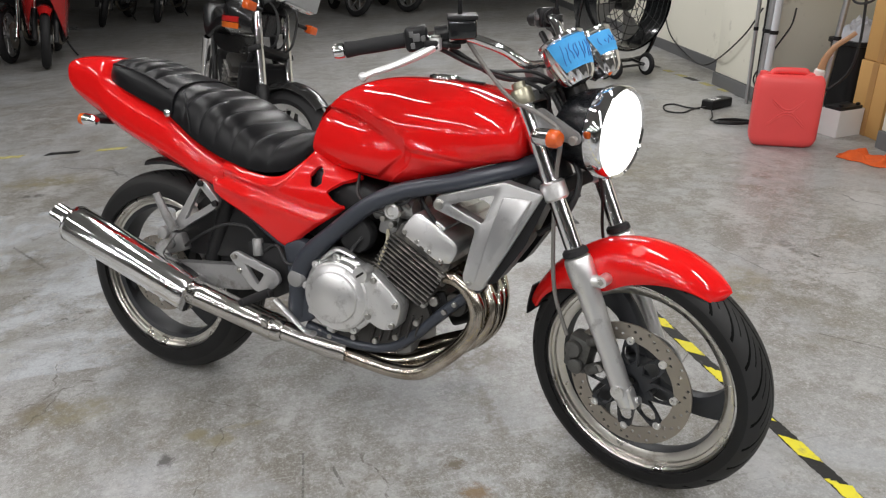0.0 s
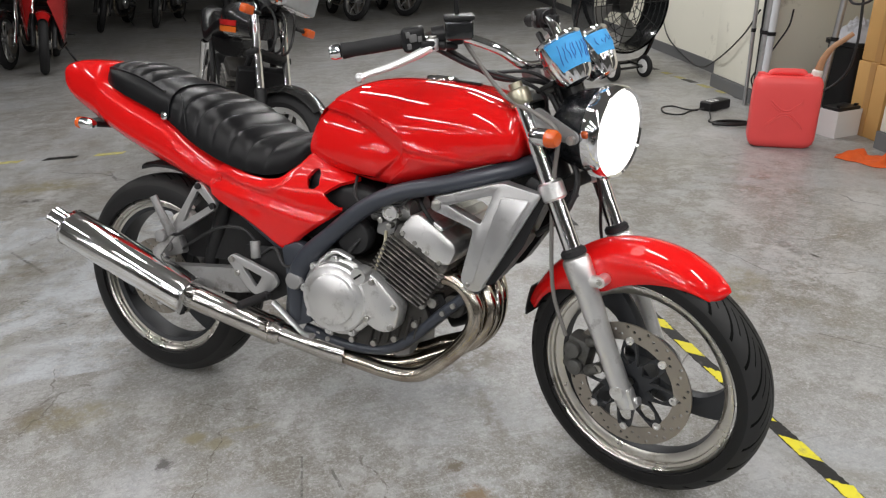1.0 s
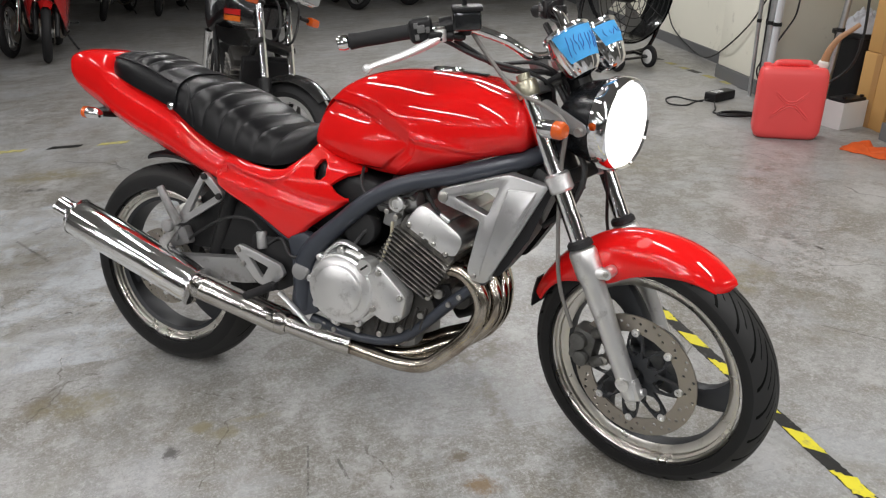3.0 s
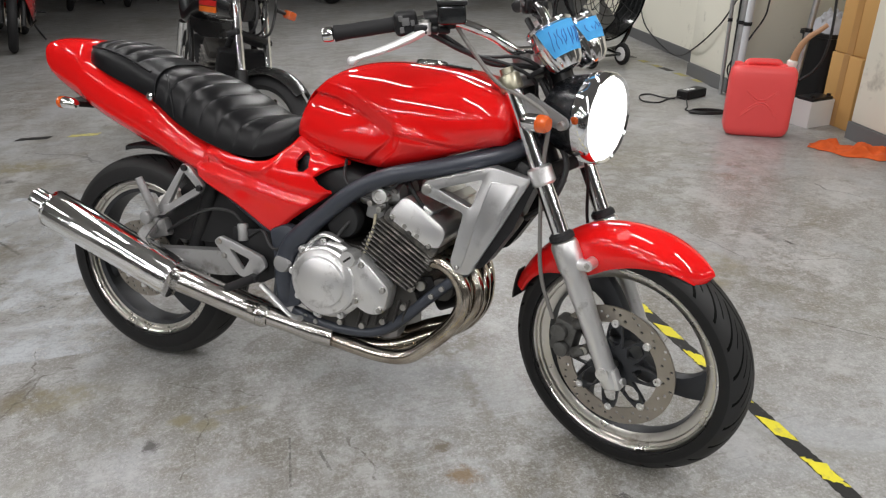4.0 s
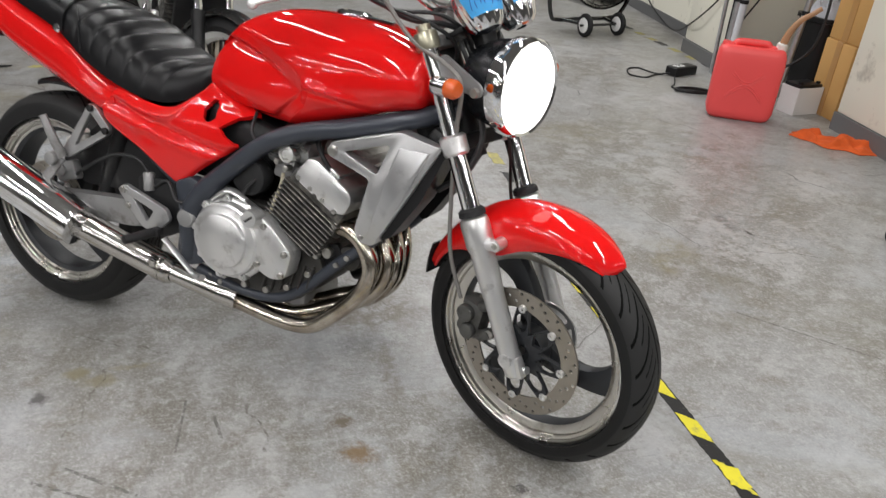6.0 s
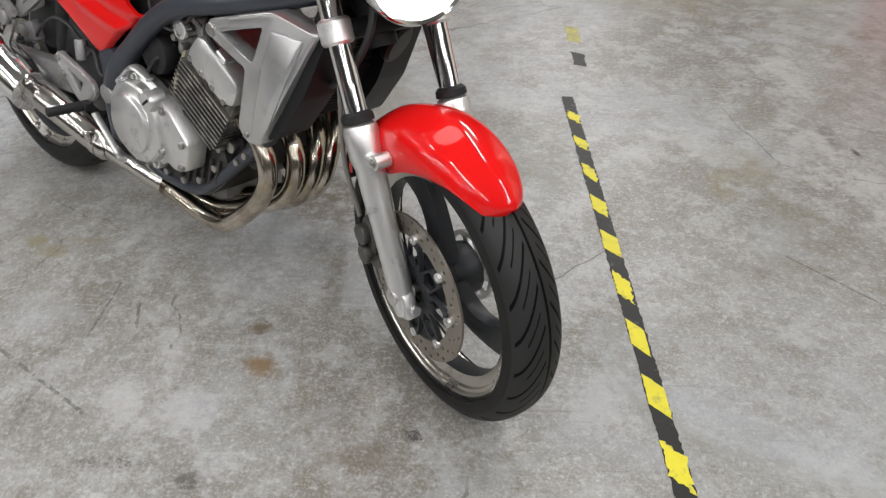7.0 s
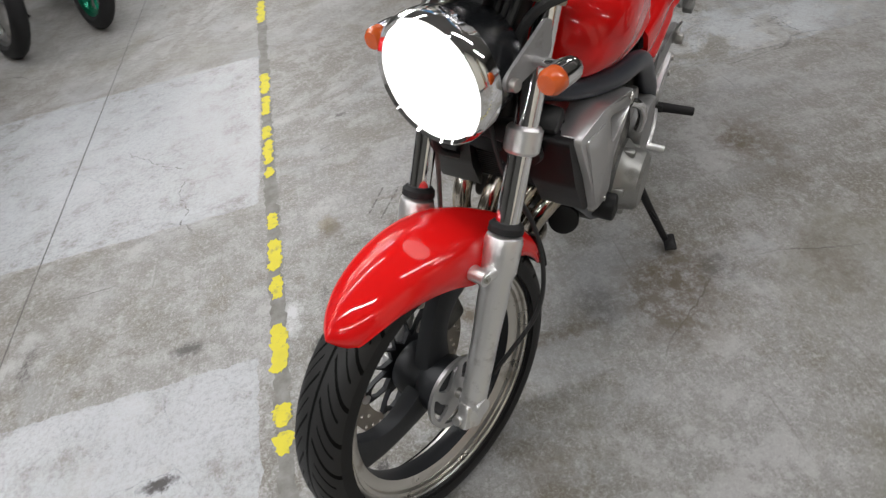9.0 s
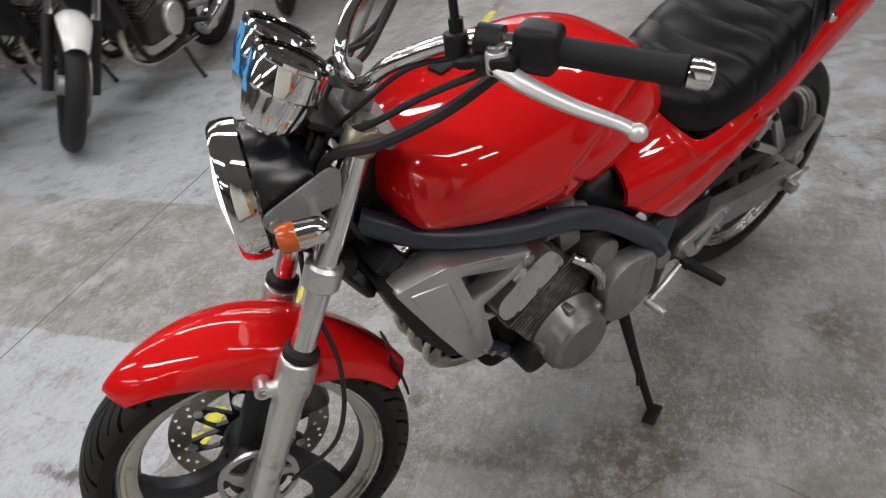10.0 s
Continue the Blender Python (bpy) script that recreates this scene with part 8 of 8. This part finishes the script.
        part("exhaust_header", tube(bmesh.new(), [(0.90, s * 0.07, 0.52), (0.99, s * 0.08, 0.44), (0.97, s * 0.09, 0.28), (0.80, s * 0.11, 0.20), (0.45, s * 0.15, 0.22)], 0.019, 10, 6), PIPE, b)
    if exhaust_up:
        part("silencer", rod(bmesh.new(), (0.40, 0.17, 0.24), (-0.22, 0.20, 0.52), 0.046, 0.050, 24, 0.006), CHROME, b, "bright chrome silencer")
    part("silencer", rod(bmesh.new(), (0.45, -0.15, 0.22), (-0.20, -0.19, 0.36), 0.044, seg=20, ease=0.006), CHROME, b, "chrome silencer")
    part("side_stand", tube(bmesh.new(), [(0.56, 0.10, 0.27), (0.59, 0.19, 0.13), (0.60, 0.255, 0.046)], 0.011, 8, 3), BLACK, b, "side stand, extended")
    part("radiator", box(bmesh.new(), 0.05, 0.24, 0.24, pose(wb - 0.33, 0, 0.55, 0, 26, 0), 0.008), BLACK, b)
    if fairing:
        for s in (-1, 1):
            rows_ = []
            for i in range(13):
                t = i / 12
                x = wb + 0.10 - 0.62 * t
                zt, zl = 0.92 - 0.06 * t, 0.72 - 0.44 * math.sin(math.pi / 2 * min(1, 1.4 * t))
                rows_.append([Vector((x, s * (0.05 + 0.17 * math.sin(math.pi / 2 * min(1, 0.25 + 1.3 * t)) - 0.05 * (j / 10) ** 2), zt + (zl - zt) * j / 10)) for j in range(11)])
            part("fairing", thicken(skin(bmesh.new(), rows_, closed=False), 0.004), paint, b, "glossy fairing side")
    for k in range(3):
        part("cable", tube(bmesh.new(), [tm @ F(0.76, 0.20 - 0.18 * k, -0.08), tm @ F(0.70, 0.10 - 0.08 * k, 0.08), tm @ F(0.52, 0.05 - 0.05 * k, 0.06), (wb - 0.40, 0.05 - 0.05 * k, 0.72)], 0.006, 6, 5), CABLE, b)
    return b


HEAD_GLASS = mat("clear_lens", (0.36, 0.38, 0.39), 0.12, 0.3, 0.15, 40, coat=1.0)


def by_front(x, y, heading, wb=1.36):
    """The pose of a parked motorcycle by its front wheel's contact."""
    h = radians(heading)
    return pose(x - wb * math.cos(h), y - wb * math.sin(h), 0, 0, 0, heading)


parked("black motorcycle with striped tank and square headlight, wheel turned aside", by_front(-0.845, 3.43, -57), 34, (0.015, 0.015, 0.016), (0.012, 0.012, 0.012), (0.80, 0.80, 0.78), lamp="square", stripe=((0.75, 0.16, 0.02), (0.55, 0.02, 0.02)), spokes=8)
parked("red faired sports motorcycle in the dim back row", by_front(-4.60, 7.23, -60), 4, (0.45, 0.010, 0.010), (0.45, 0.010, 0.010), (0.10, 0.10, 0.10), lamp="none", fairing=True, spokes=5)
parked("black chrome-trimmed motorcycle in the dim back row", by_front(-5.25, 7.55, -64), -8, (0.02, 0.02, 0.02), (0.02, 0.02, 0.02), (0.4, 0.4, 0.4), lamp="round", leg=CHROME)
for x, y, h, st, tk, lp in ((-5.35, 11.05, -78, 10, (0.03, 0.03, 0.035), "round"), (-5.95, 10.55, -76, 20, (0.02, 0.02, 0.02), "square"), (-4.20, 11.3, -80, -20, (0.05, 0.03, 0.02), "round"), (-2.38, 11.55, -60, 25, (0.03, 0.03, 0.06), "round"), (-1.68, 12.1, -62, 28, (0.02, 0.02, 0.02), "square"), (-7.0, 9.8, -72, 5, (0.10, 0.02, 0.02), "square")):
    parked("dark motorcycle parked in the unlit back row", by_front(x, y, h), st, tk, (0.02, 0.02, 0.02), (0.45, 0.45, 0.45), lamp=lp, spokes=6)
parked("dark blue motorcycle with white and red trim on its side stand", by_front(-0.24, -0.665, 25), 42, (0.010, 0.012, 0.06), (0.70, 0.70, 0.68), (0.05, 0.05, 0.05), lamp="round", stripe=((0.7, 0.7, 0.68), (0.5, 0.02, 0.02)), exhaust_up=True, spokes=6)
parked("black motorcycle standing behind the blue one", by_front(0.0, -1.19, 25), 40, (0.015, 0.015, 0.015), (0.015, 0.015, 0.015), (0.08, 0.08, 0.08), lamp="round", spokes=5)
parked("dark trail motorcycle with knobbly tyres", by_front(-2.05, -1.20, 48), 10, (0.02, 0.02, 0.02), (0.02, 0.02, 0.02), (0.30, 0.30, 0.30), lamp="none", knobby=True, fender_high=True, spokes=20)
parked("black motorcycle with thin green wheel rims", by_front(-2.34, -0.79, 42), 12, (0.02, 0.02, 0.02), (0.02, 0.02, 0.02), (0.01, 0.25, 0.14), lamp="round", spokes=10)
# two more bikes added, mostly out of view, to darken the floor behind
for x, y, h, st in ((0.22, -1.74, 25, 36), (0.46, -2.28, 25, 30)):
    parked("black motorcycle added to darken the floor behind the row", by_front(x, y, h), st, (0.014, 0.014, 0.015), (0.014, 0.014, 0.014), (0.05, 0.05, 0.05), lamp="round", spokes=6)
